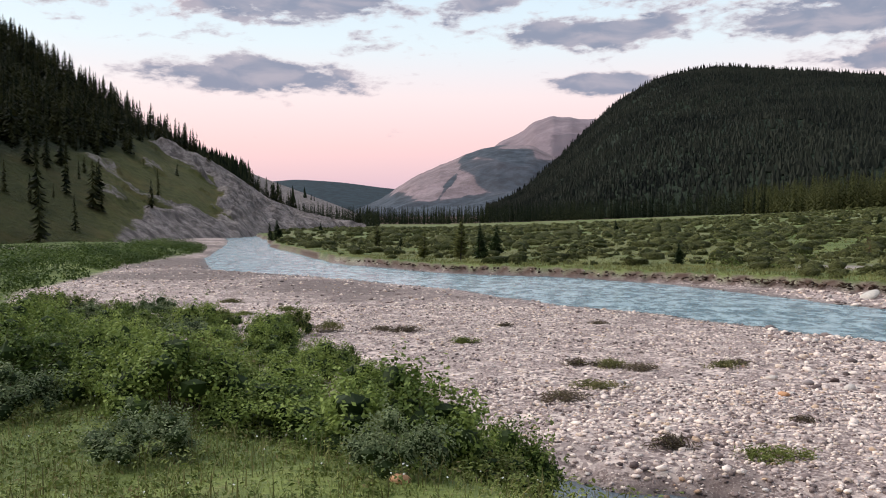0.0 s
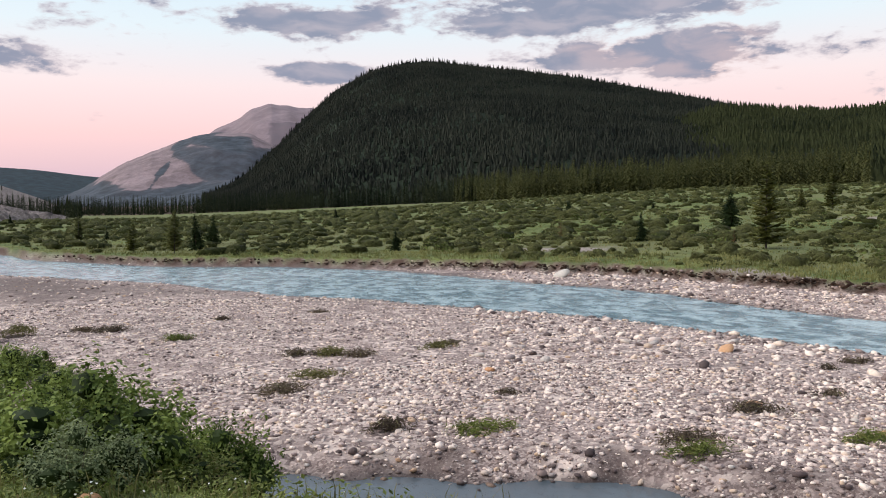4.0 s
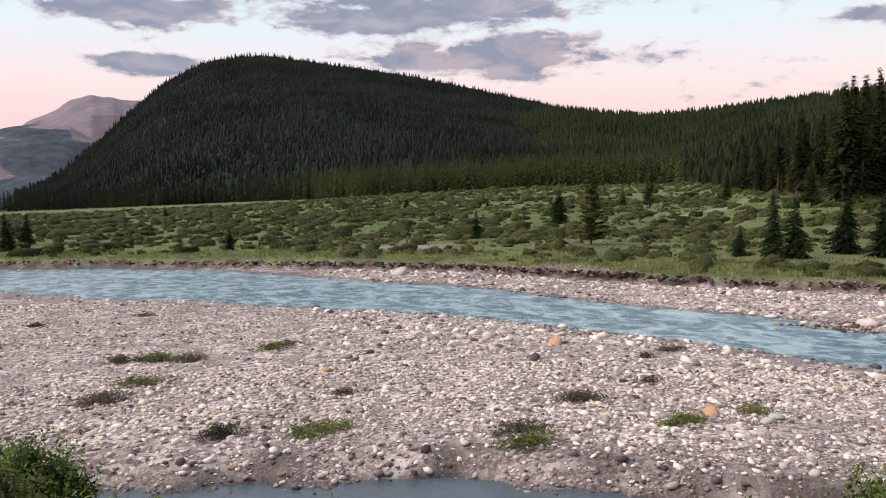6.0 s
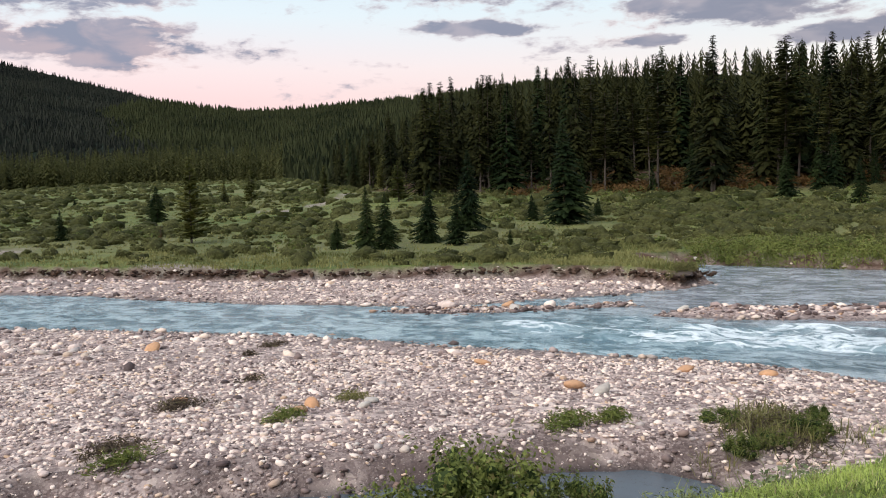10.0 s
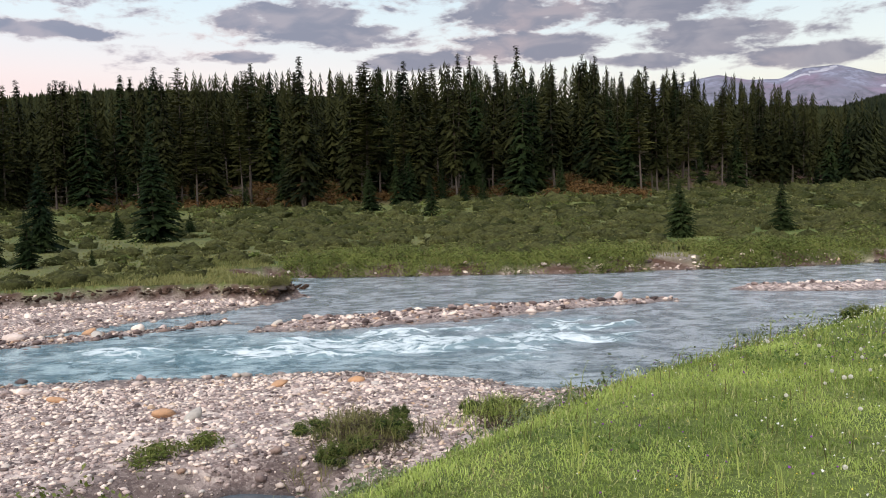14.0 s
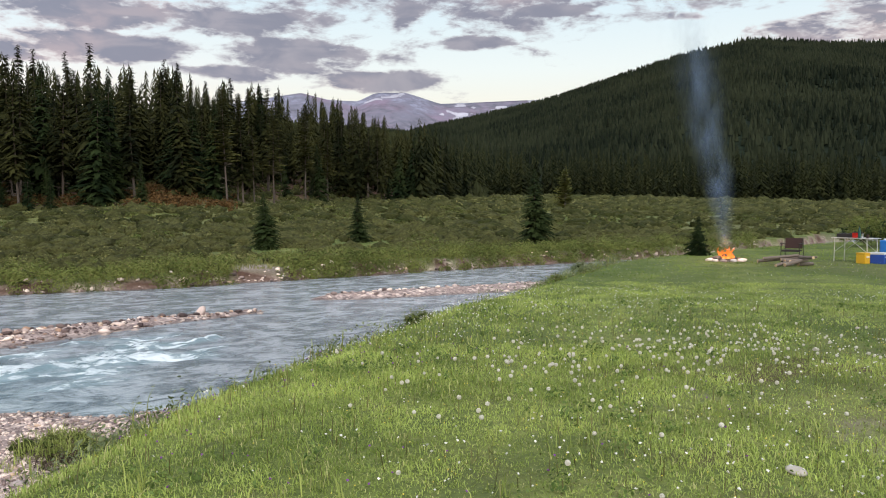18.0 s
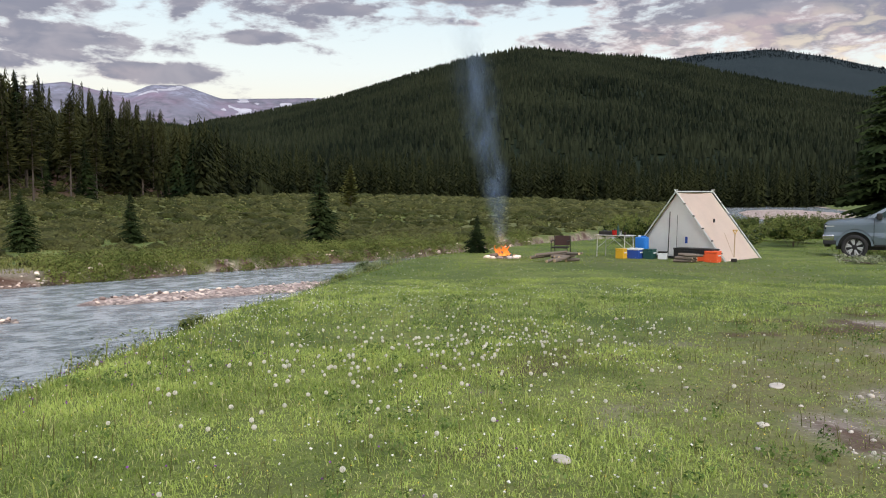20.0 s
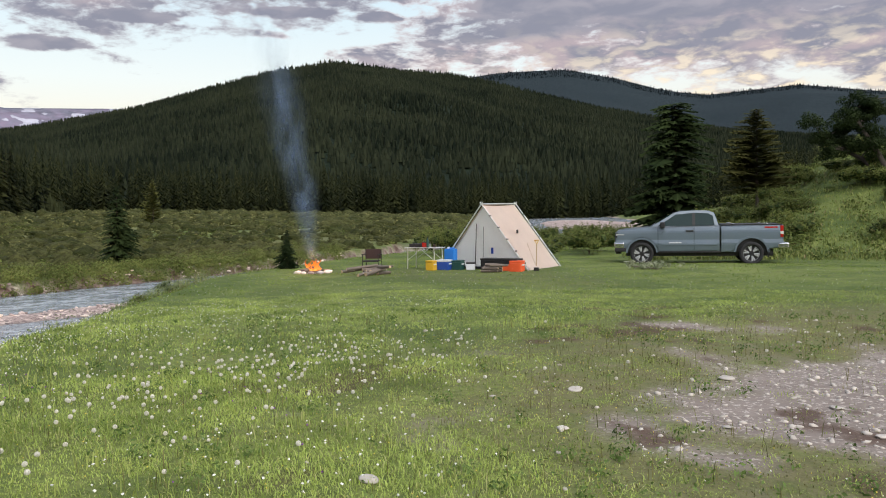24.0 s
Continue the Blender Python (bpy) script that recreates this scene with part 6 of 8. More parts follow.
truck.matrix_world = pose(truck_x, truck_y, height(truck_x, truck_y) - 0.03, 0, 0, truck_turn)


# ---- the tent
def tent(m):
    t = empty("ridge_tent", m, "cream canvas ridge tent with closed front and outside poles", "tent")
    W, D, H = 1.66, 2.25, 2.10

    def cloth(name, p, q, u, v, mat, label, sag=0.05, n=14):
        """A canvas sheet between four corners, sagging a little."""
        p, q, u, v = map(Vector, (p, q, u, v))
        nrm = (q - p).cross(v - p).normalized()
        bm = bmesh.new()
        g = [[None] * (n + 1) for _ in range(n + 1)]
        for i in range(n + 1):
            for j in range(n + 1):
                a, b = i / n, j / n
                c = (p * (1 - a) + q * a) * (1 - b) + (v * (1 - a) + u * a) * b
                f = sag * 4 * a * (1 - a) * (0.4 + 2.4 * b * (1 - b)) + 0.010 * noise.noise(Vector((c.x * 4, c.y * 4, c.z * 3)))
                g[i][j] = bm.verts.new(c - nrm * f)
        for i in range(n):
            for j in range(n):
                bm.faces.new((g[i][j], g[i + 1][j], g[i + 1][j + 1], g[i][j + 1]))
        bmesh.ops.solidify(bm, geom=list(bm.faces), thickness=0.006)
        return part(name, bm, mat, t, label, True)
    top_f, top_b = (0, 0, H), (0, D, H)
    cloth("roof_slope", (W, 0, 0.0), (W, D, 0.0), top_b, top_f, M_CANVAS, "sunlit cream roof canvas")
    cloth("roof_slope", (-W, D, 0.0), (-W, 0, 0.0), top_f, top_b, M_CANVAS, "cream roof canvas")
    for y, nm in ((0.03, "front_wall"), (D - 0.03, "back_wall")):
        bm = bmesh.new()
        n = 16
        rows = []
        for j in range(n + 1):
            b = j / n
            rows.append([bm.verts.new(((-1 + 2 * i / n) * W * 0.985 * (1 - b) + 1e-4 * i, y + (0.05 * noise.noise(Vector((i * 0.75, j * 0.16, y))) + 0.02 * noise.noise(Vector((i * 1.7, j * 0.5, 3.0)))) * (1 - b), 0.03 + (H - 0.05) * b)) for i in range(n + 1)])
        for j in range(n):
            for i in range(n):
                bm.faces.new((rows[j][i], rows[j][i + 1], rows[j + 1][i + 1], rows[j + 1][i]))
        bmesh.ops.solidify(bm, geom=list(bm.faces), thickness=0.006)
        part(nm, bm, M_WALLCLOTH, t, "pale grey end wall", True)
    part("zip", rod((-0.30, -0.03, 0.10), (-0.24, -0.02, 1.50), 0.016, 0.014, 5), M_BLACK, t, "dark door zip")
    part("zip", rod((-0.02, -0.012, 0.12), (0.02, -0.012, 1.40), 0.008, 0.006, 5), M_BLACK, t, "dark seam")
    part("ground_skirt", block(1.2, 0.03, 0.09, (-0.55, -0.02, 0.05), 0.01), M_BLACK, t, "black groundsheet edge")
    part("badge", block(0.08, 0.012, 0.20, (0.33, -0.012, 0.62), 0.005), M_NAVY, t, "small dark blue badge")
    for y in (-0.10, D + 0.10):
        for s in (-1, 1):
            part("pole", rod((s * (W + 0.10), y, -0.12), (-s * 0.05, y * 1.0, H + 0.10), 0.022), M_POLE, t, "pale outside pole")
            for k in range(5):
                f = 0.12 + 0.17 * k
                a = Vector((s * (W + 0.10), y, -0.02)).lerp(Vector((-s * 0.05, y, H + 0.10)), f)
                part("clip", block(0.05, 0.07, 0.035, a, 0.008), M_BLACK, t, "black pole clip")
    part("ridge_pole", rod((0, -0.14, H + 0.035), (0, D + 0.14, H + 0.035), 0.022), M_POLE, t)
    part("guy_rope", rod((W * 0.62, D * 0.5, 0.82), (W * 0.95, D * 0.30, 0.05), 0.006, 0.006, 5), M_CUT, t)
    part("roof_patch", block(0.02, 0.10, 0.12, (W * 0.44, D * 0.45, H * 0.575), 0.004, None), M_IRON, t, "small dark scorched patch")
    return t


# the front of the tent runs from (17.6, -21.5) to (14.8, -21.9)
TZ = height(16.2, -22.0)
tent_m = pose(16.48, -21.62, TZ, 0, 0, 187.0)
tent(tent_m)


def on_camp(x, y, turn=0, lift=0.0):
    return pose(x, y, height(x, y) + lift, 0, 0, turn)


def cooler(name, m, w, d, h, body, lid, label):
    c = empty(name, m, label, "cooler")
    part("body", block(w, d, h * 0.8, (0, 0, h * 0.4), 0.02), body, c)
    l = part("lid", block(w * 1.03, d * 1.03, h * 0.18, (0, 0, h * 0.9), 0.02), lid, c)
    for s in (-1, 1):
        part("handle", block(0.03, d * 0.5, 0.04, (s * w * 0.53, 0, h * 0.6), 0.01), M_LID, c)
    return c


def table(m):
    t = empty("camping_table", m, "folding camp table with a slatted grey top", "table")
    for k in range(9):
        part("slat", block(0.122, 0.60, 0.022, (-0.54 + 0.135 * k, 0, 0.70), 0.005), M_POLE, t)
    for sx in (-1, 1):
        for sy in (-1, 1):
            part("leg", rod((sx * 0.52, sy * 0.26, 0.0), (sx * 0.50, sy * 0.25, 0.69), 0.014), M_POLE, t)
    for sy in (-1, 1):
        part("brace", rod((-0.5, sy * 0.25, 0.30), (0.0, sy * 0.25, 0.66), 0.009), M_POLE, t)
        part("brace", rod((0.5, sy * 0.25, 0.30), (0.0, sy * 0.25, 0.66), 0.009), M_POLE, t)
    return t


tx, ty = 18.0, -20.45
table(on_camp(tx, ty, 8))
top_z = height(tx, ty) + 0.712


def small_pot(x, y, r, h, mat, label, nm="pot"):
    p = empty(nm, pose(x, y, top_z), label, "cookware")
    part("vessel", rod((0, 0, 0), (0, 0, h), r, r * 1.05, 14), mat, p)
    part("lid", rod((0, 0, h), (0, 0, h + 0.02), r * 1.08, r * 0.9, 14), M_IRON if mat != M_IRON else M_CHROME, p)
    part("knob", rod((0, 0, h + 0.02), (0, 0, h + 0.05), 0.015, 0.018, 8), M_BLACK, p)


def stove(m):
    s = empty("camp_stove", m, "small dark two-burner camp stove on the table", "stove")
    part("case", block(0.52, 0.30, 0.11, (0, 0, 0.055), 0.015), M_IRON, s)
    for k in (-0.13, 0.13):
        part("burner", rod((k, 0, 0.11), (k, 0, 0.13), 0.08, 0.07, 14), M_BLACK, s)
        part("knob", rod((k, -0.15, 0.05), (k, -0.175, 0.05), 0.02, 0.02, 10), M_REDLENS, s)


stove(pose(tx + 0.28, ty, top_z, 0, 0, 8))
small_pot(tx - 0.02, ty + 0.05, 0.08, 0.15, M_REDLENS, "dark red enamel pot with a lid on the table")
small_pot(tx - 0.14, ty - 0.08, 0.05, 0.12, M_CHROME, "shiny steel mug standing on the table", "mug")
small_pot(tx + 0.1, ty - 0.1, 0.045, 0.10, M_CUT, "tan canister standing on the table", "canister")


def bottle(x, y, z, r, h, mat, label):
    b = empty("bottle", pose(x, y, z), label, "bottle")
    part("body", rod((0, 0, 0), (0, 0, h * 0.68), r, r, 12), mat, b)
    part("neck", rod((0, 0, h * 0.68), (0, 0, h * 0.92), r * 0.8, r * 0.3, 12), mat, b)
    part("cap", rod((0, 0, h * 0.92), (0, 0, h), r * 0.36, r * 0.36, 10), M_BLACK, b)


bottle(tx - 0.22, ty + 0.12, top_z, 0.04, 0.34, M_GREEN, "tall dark green bottle standing on the table")
bottle(tx - 0.42, ty + 0.02, top_z, 0.035, 0.12, M_CHAIR, "low dark red jar on the table")


def water_jug(m):
    j = empty("water_container", m, "tall bright blue plastic water container", "container")
    part("tank", block(0.36, 0.28, 0.50, (0, 0, 0.25), 0.05), M_BLUE, j)
    part("cap", rod((0.08, 0, 0.50), (0.08, 0, 0.55), 0.05, 0.05, 12), M_LID, j)
    part("handle", block(0.20, 0.04, 0.04, (-0.05, 0, 0.52), 0.01), M_BLUE, j)


water_jug(on_camp(17.4, -21.05, 10, 0.16))
cooler("cooler", on_camp(17.22, -20.45, 12), 0.46, 0.34, 0.33, M_NAVY, M_LID, "dark blue cooler with a white lid on the grass")
cooler("storage_box", on_camp(16.86, -20.75, 12), 0.32, 0.32, 0.31, M_GREEN, M_GREEN, "dark green storage box beside the cooler")
cooler("jerry_can_box", on_camp(17.45, -20.1, 5), 0.28, 0.24, 0.32, M_YELLOWBOX, M_YELLOWBOX, "yellow plastic box with black markings on the grass")
cooler("box", on_camp(16.55, -21.0, 30), 0.28, 0.24, 0.24, M_LID, M_IRON, "small white and dark box of supplies by the tent")
base_box = cooler("water_crate", on_camp(17.4, -21.05, 10), 0.44, 0.34, 0.16, M_GREEN, M_GREEN, "low dark crate under the water container")
cooler("storage_box", on_camp(14.86, -21.15, 10), 0.38, 0.34, 0.34, M_ORANGEBOX, M_ORANGEBOX, "bright orange storage box beside the tent")
lid = tagged(new("loose_lid"), "loose orange lid leaning against the storage box", "lid")
lid.matrix_world = on_camp(15.12, -21.02, 10)
part("panel", block(0.32, 0.10, 0.20, (0, 0, 0.11), 0.02), M_ORANGEBOX, lid)


def trunk_case(m):
    c = empty("long_case", m, "long black storage case standing before the tent", "case")
    part("shell", block(1.30, 0.42, 0.32, (0, 0, 0.16), 0.03), M_BLACK, c)
    part("lid", block(1.32, 0.44, 0.06, (0, 0, 0.35), 0.02), M_BLACK, c)
    for k in (-0.45, 0.45):
        part("latch", block(0.08, 0.03, 0.10, (k, 0.225, 0.31), 0.008), M_CHROME, c)
    part("red_tag", block(0.14, 0.02, 0.12, (0.50, 0.218, 0.22), 0.005), M_REDLENS, c)


trunk_case(on_camp(15.55, -21.30, 186))


def shovel(m):
    s = empty("shovel", m, "shovel with a yellow handle stuck in the ground", "shovel")
    part("blade", block(0.17, 0.02, 0.16, (0, 0, 0.03), 0.008), M_IRON, s)
    part("shaft", rod((0, 0, 0.15), (0.02, 0, 0.86), 0.017), M_CUT, s)
    part("grip", block(0.15, 0.03, 0.03, (0.02, 0, 0.96), 0.012), M_YELLOWBOX, s, "yellow D grip")
    for k in (-1, 1):
        part("grip_arm", rod((0.02, 0, 0.84), (0.02 + k * 0.06, 0, 0.955), 0.012, 0.012, 6), M_YELLOWBOX, s, "yellow grip arm")


shovel(on_camp(14.52, -21.72, 200))


def log_thing(name, a, b, r, label, group):
    a, b = Vector(a), Vector(b)
    l = empty(name, pose(*a), label, "firewood", group)
    d = b - a
    k = [Vector((0, 0, 0)) + d * u + Vector((r * 0.5 * noise.noise(a * 3 + d * u), r * 0.5 * noise.noise(a * 5 - d * u), 0)) for u in np.linspace(0, 1, 5)]
    V, F = tube(k, [r, r * 1.05, r * 0.95, r * 0.85, r * 0.75], 8)
    attach("bark", mesh_of("bark", V, F, M_LOG), l)
    u = d.normalized()
    part("cut_end", rod(k[0] - u * 0.004, k[0] + u * 0.01, r * 0.97, r * 0.97, 8), M_CUT, l, "pale sawn end")
    part("cut_end", rod(k[-1] - u * 0.01, k[-1] + u * 0.004, r * 0.73, r * 0.73, 8), M_CUT, l, "pale sawn end")


crng = np.random.default_rng(9)
lx, ly = 17.75, -17.6
lz = height(lx, ly)
for k in range(12):
    a = radians(crng.uniform(-75, 75) + 215)
    half = crng.uniform(0.32, 0.62)
    ox, oy = crng.normal(0, 0.20, 2)
    z0, z1 = 0.05 + 0.045 * (k // 3) + crng.uniform(0, 0.02), 0.05 + 0.05 * (k // 3) + crng.uniform(-0.02, 0.14)
    log_thing("log", (lx + ox - half * math.cos(a), ly + oy - half * math.sin(a), lz + z0), (lx + ox + half * math.cos(a), ly + oy + half * math.sin(a), lz + z1), crng.uniform(0.035, 0.06), "weathered grey branch in the firewood heap", "firewood heap")
wx, wy = 15.15, -20.35
wz = height(wx, wy)
for k in range(11):
    a = radians(crng.uniform(-24, 24) + 190)
    row, col = divmod(k, 4)
    ox, oy = crng.normal(0, 0.09), -0.16 + 0.11 * col
    log_thing("split_log", (wx + ox - 0.26 * math.cos(a), wy + oy - 0.26 * math.sin(a), wz + 0.05 + 0.085 * row), (wx + ox + 0.26 * math.cos(a), wy + oy + 0.26 * math.sin(a), wz + 0.05 + 0.085 * row), crng.uniform(0.03, 0.055), "split firewood stacked before the tent", "stacked firewood")


def camp_chair(m):
    """A low folding chair with a dark sling seat."""
    c = empty("folding_chair", m, "dark folding camp chair with a worn maroon seat", "chair")
    for s in (-1, 1):
        part("front_leg", rod((s * 0.30, 0.25, 0), (s * 0.30, 0.22, 0.62), 0.014), M_IRON, c)
        part("rear_leg", rod((s * 0.30, -0.28, 0), (s * 0.30, -0.20, 0.80), 0.014), M_IRON, c)
        part("armrest", block(0.05, 0.50, 0.03, (s * 0.30, 0.02, 0.62), 0.01), M_IRON, c)
    part("seat", block(0.56, 0.46, 0.05, (0, 0.02, 0.38), 0.02), M_IRON, c)
    part("backrest", block(0.56, 0.04, 0.36, (0, -0.22, 0.62), 0.015), M_CHAIR, c, "maroon backrest")
    part("front_rail", rod((-0.30, 0.25, 0.36), (0.30, 0.25, 0.36), 0.012), M_IRON, c)


camp_chair(on_camp(19.2, -19.2, 28) @ Matrix.Scale(0.88, 4))

# the fire: ring of stones, embers, burning wood, flames and smoke
fx0, fy0 = 20.15, -17.5
fz = height(fx0, fy0)
fire = empty("campfire", pose(fx0, fy0, fz), "burning campfire inside a ring of pale stones", "campfire")
part("ash_bed", rod((0, 0, -0.02), (0, 0, 0.05), 0.42, 0.32, 16), M_ASH, fire, "grey ash and char")
for k in range(11):
    a = 2 * math.pi * k / 11
    bm = bmesh.new()
    bmesh.ops.create_icosphere(bm, subdivisions=2, radius=crng.uniform(0.07, 0.12))
    for v in bm.verts:
        v.co *= 1 + 0.35 * noise.noise(v.co * 9 + Vector((k * 3.1, 0, 0)))
        v.co.z *= 0.6
    bm.transform(pose(0.50 * math.cos(a), 0.50 * math.sin(a), 0.04))
    part("ring_stone", bm, M_COBBLE, fire, "pale hearth stone", True)
for k in range(6):
    a = crng.uniform(0, 6.28)
    part("burning_log", rod((0.42 * math.cos(a), 0.42 * math.sin(a), 0.08), (-0.25 * math.cos(a + 0.4), -0.25 * math.sin(a + 0.4), 0.20), 0.05, 0.04), M_ASH, fire, "charred log")
for k in range(24):
    a, q = crng.uniform(0, 6.28), 0.22 * math.sqrt(crng.uniform(0, 1))
    hh, w = crng.uniform(0.14, 0.46) * (1 - q), crng.uniform(0.03, 0.07)
    bm = bmesh.new()
    bmesh.ops.create_uvsphere(bm, u_segments=8, v_segments=10, radius=1)
    for v in bm.verts:
        u = (v.co.z + 1) / 2
        taper = math.sin(math.pi * min(u * 1.0, 1)) ** 0.6 * (1.15 - u)
        s = Vector((v.co.x, v.co.y, 0))
        s = s.normalized() if s.length > 1e-4 else s
        sway = 0.10 * u * u * math.sin(6 * u + k)
        v.co = Vector((s.x * w * taper + sway, s.y * w * taper + 0.07 * u * math.cos(5 * u + k), 0.08 + hh * u))
    bm.transform(pose(q * math.cos(a), q * math.sin(a), 0))
    part("flame", bm, M_FLAME, fire, "orange flame", True)
glow = new("fire_light", bpy.data.lights.new("fire_light", "POINT"))
glow.data.energy, glow.data.color, glow.data.shadow_soft_size = 22, (1.0, 0.42, 0.12), 0.25
glow.matrix_world = pose(fx0, fy0, fz + 0.55)


def smoke_wisp(k):
    """A thin wavering veil of smoke that widens as it rises."""
    bm = bmesh.new()
    uvl = bm.loops.layers.uv.new("UVMap")
    n, m = 30, 6
    ang = math.pi * k / 7 + 0.2
    rows = []
    for i in range(n + 1):
        u = i / n
        z = 0.35 + 8.6 * u
        half = 0.22 + 1.15 * u ** 0.75
        cx, cy = 1.3 * u ** 1.2 + 0.20 * math.sin(5 * u + k) * u, 0.9 * u ** 1.2 + 0.18 * math.cos(4 * u + 2 * k) * u
        row = []
        for j in range(m + 1):
            w = (j / m - 0.5) * 2
            row.append((bm.verts.new((cx + half * w * math.cos(ang) + 0.12 * u * math.sin(7 * u + 3 * w), cy + half * w * math.sin(ang) + 0.12 * u * math.cos(6 * u - 3 * w), z)), (j / m, u)))
        rows.append(row)
    for i in range(n):
        for j in range(m):
            q = (rows[i][j], rows[i][j + 1], rows[i + 1][j + 1], rows[i + 1][j])
            f = bm.faces.new([v for v, _ in q])
            for l, (_, uv) in zip(f.loops, q):
                l[uvl].uv = uv
    return bm


smoke = empty("smoke", pose(fx0, fy0, fz), "thin blue wood smoke rising from the campfire", "smoke")
for k in range(7):
    part("wisp", smoke_wisp(k), M_SMOKE, smoke)

# flowering weeds and a dead branch by the truck's front wheel
weeds = empty("weed_patch", on_camp(11.7, -23.6), "low patch of pale flowering weeds beside the truck", "plant")
C = np.stack([crng.normal(0, 0.5, 26), crng.normal(0, 0.25, 26), crng.uniform(0.05, 0.22, 26)], 1)
V, F = leaves(C, crng.uniform(0.08, 0.16, 26), 40, 0.06, crng, 0.7, 0.5)
attach("foliage", mesh_of("foliage", V, F, M_PALELEAF, False), weeds)
part("dead_branch", rod((-0.5, 0.25, 0.04), (0.4, 0.32, 0.10), 0.025, 0.012), M_LOG, weeds)


# the wind-bent pine on the slope
def bent_pine(m):
    t = empty("bent_pine", m, "gnarled wind-bent pine leaning out from the grassy slope", "tree")
    r = np.random.default_rng(55)
    limbs, C = [], []
    for trunk, n in (([(0, 0, -0.3), (0.3, 0, 1.0), (0.9, 0.1, 2.0), (1.0, 0.2, 3.1), (1.6, 0.3, 4.0)], 9), ([(-0.3, 0.2, -0.3), (-1.0, 0.2, 0.7), (-2.0, 0.3, 1.3), (-3.2, 0.4, 1.9)], 8),
                     ([(0.2, -0.1, -0.2), (-0.5, -0.2, 1.2), (-1.2, -0.1, 2.4), (-1.4, 0, 3.2)], 8)):
        k = len(trunk)
        limbs.append(tube(trunk, [0.15 * (1 - 0.75 * i / (k - 1)) for i in range(k)], 7))
        for j in range(n):
            f = r.uniform(0.35, 1.0) * (k - 1.001)
            i = int(f)
            p = Vector(trunk[i]).lerp(Vector(trunk[i + 1]), f - i)
            q = p + Vector((r.normal(0, 0.75), r.normal(0, 0.7), r.uniform(-0.2, 0.8)))
            limbs.append(tube([p, (p + q) / 2 + Vector((0, 0, 0.1)), q], [0.05, 0.035, 0.012], 5))
            for _ in range(6):
                C.append(q + Vector((r.normal(0, 0.32), r.normal(0, 0.32), r.normal(0, 0.16))))
    V, F = join(limbs)
    attach("trunk", mesh_of("trunk", V, F, M_BARK), t)
    C = np.array([c[:] for c in C])
    V, F = leaves(C, r.uniform(0.24, 0.46, len(C)), 230, 0.10, r, 0.7, 0.3)
    attach("crown", mesh_of("crown", V, F, M_SPRUCE, False), t)


bent_pine(pose(9.9, -49.2, height(9.9, -49.2) - 0.1, 0, 0, 200) @ Matrix.Scale(1.08, 4))

# ---------------------------------------------------------------- stones, grass and flowers
def stone_shapes(n, rng, fine=False):
    """Rounded, flattened stones round the origin, as arrays n x corners x 3, and their faces."""
    bm = bmesh.new()
    bmesh.ops.create_icosphere(bm, subdivisions=2 if fine else 1, radius=1)
    V = np.array([v.co[:] for v in bm.verts])
    F = np.array([[v.index for v in f.verts] for f in bm.faces])
    bm.free()
    k = rng.normal(0, 1, (n, 5, 3))
    k /= np.linalg.norm(k, axis=2)[:, :, None]
    cutd = rng.uniform(0.55, 0.95, (n, 5))
    P = np.repeat(V[None], n, 0)
    for j in range(5):
        over = np.maximum(np.einsum("nvc,nc->nv", P, k[:, j]) - cutd[:, j:j + 1], 0)
        P = P - over[:, :, None] * k[:, j][:, None, :] * 0.85
    P = P * (1 + rng.normal(0, 0.04, P.shape[:2]))[:, :, None]
    P = P * np.stack([rng.uniform(0.8, 1.35, n), rng.uniform(0.65, 1.0, n), rng.uniform(0.35, 0.7, n)], 1)[:, None, :]
    a, t = rng.uniform(0, 6.28, n), rng.normal(0, 0.2, n)
    c, s = np.cos(a), np.sin(a)
    x, y, z = P[..., 0], P[..., 1], P[..., 2]
    z = z + x * t[:, None]
    return np.stack([x * c[:, None] - y * s[:, None], x * s[:, None] + y * c[:, None], z], -1), F


def strew(name, label, x, y, size, mat, rng, fine=False, sink=0.25, category="stones"):
    P, F = stone_shapes(len(x), rng, fine)
    z = terrain(x, y)[0]
    P = P * size[:, None, None] + np.stack([x, y, z + size * (0.5 - sink) * 0.55], 1)[:, None, :]
    m = P.shape[1]
    faces = (F[None] + (np.arange(len(x)) * m)[:, None, None]).reshape(-1, 3)
    return tagged(new(name, mesh_of(name, P.reshape(-1, 3), faces, mat)), label, category, kind="stuff")


def gravel_places(n, r0, r1, az0, az1, rng, low=-0.14):
    a = np.radians(rng.uniform(az0, az1, n))
    r = np.sqrt(rng.uniform(r0 ** 2, r1 ** 2, n))
    x, y = r * np.sin(a), r * np.cos(a)
    z, g, b, m, c = terrain(x, y)
    ok = (g < 0.25) & (z > low + rng.uniform(-0.03, 0.08, n)) & (rng.uniform(0, 1, n) > m * 0.85)
    ok &= fbm(x, y, 2.2, 4, 111) > rng.uniform(-0.75, 0.30, n) - 0.25
    return x[ok], y[ok]


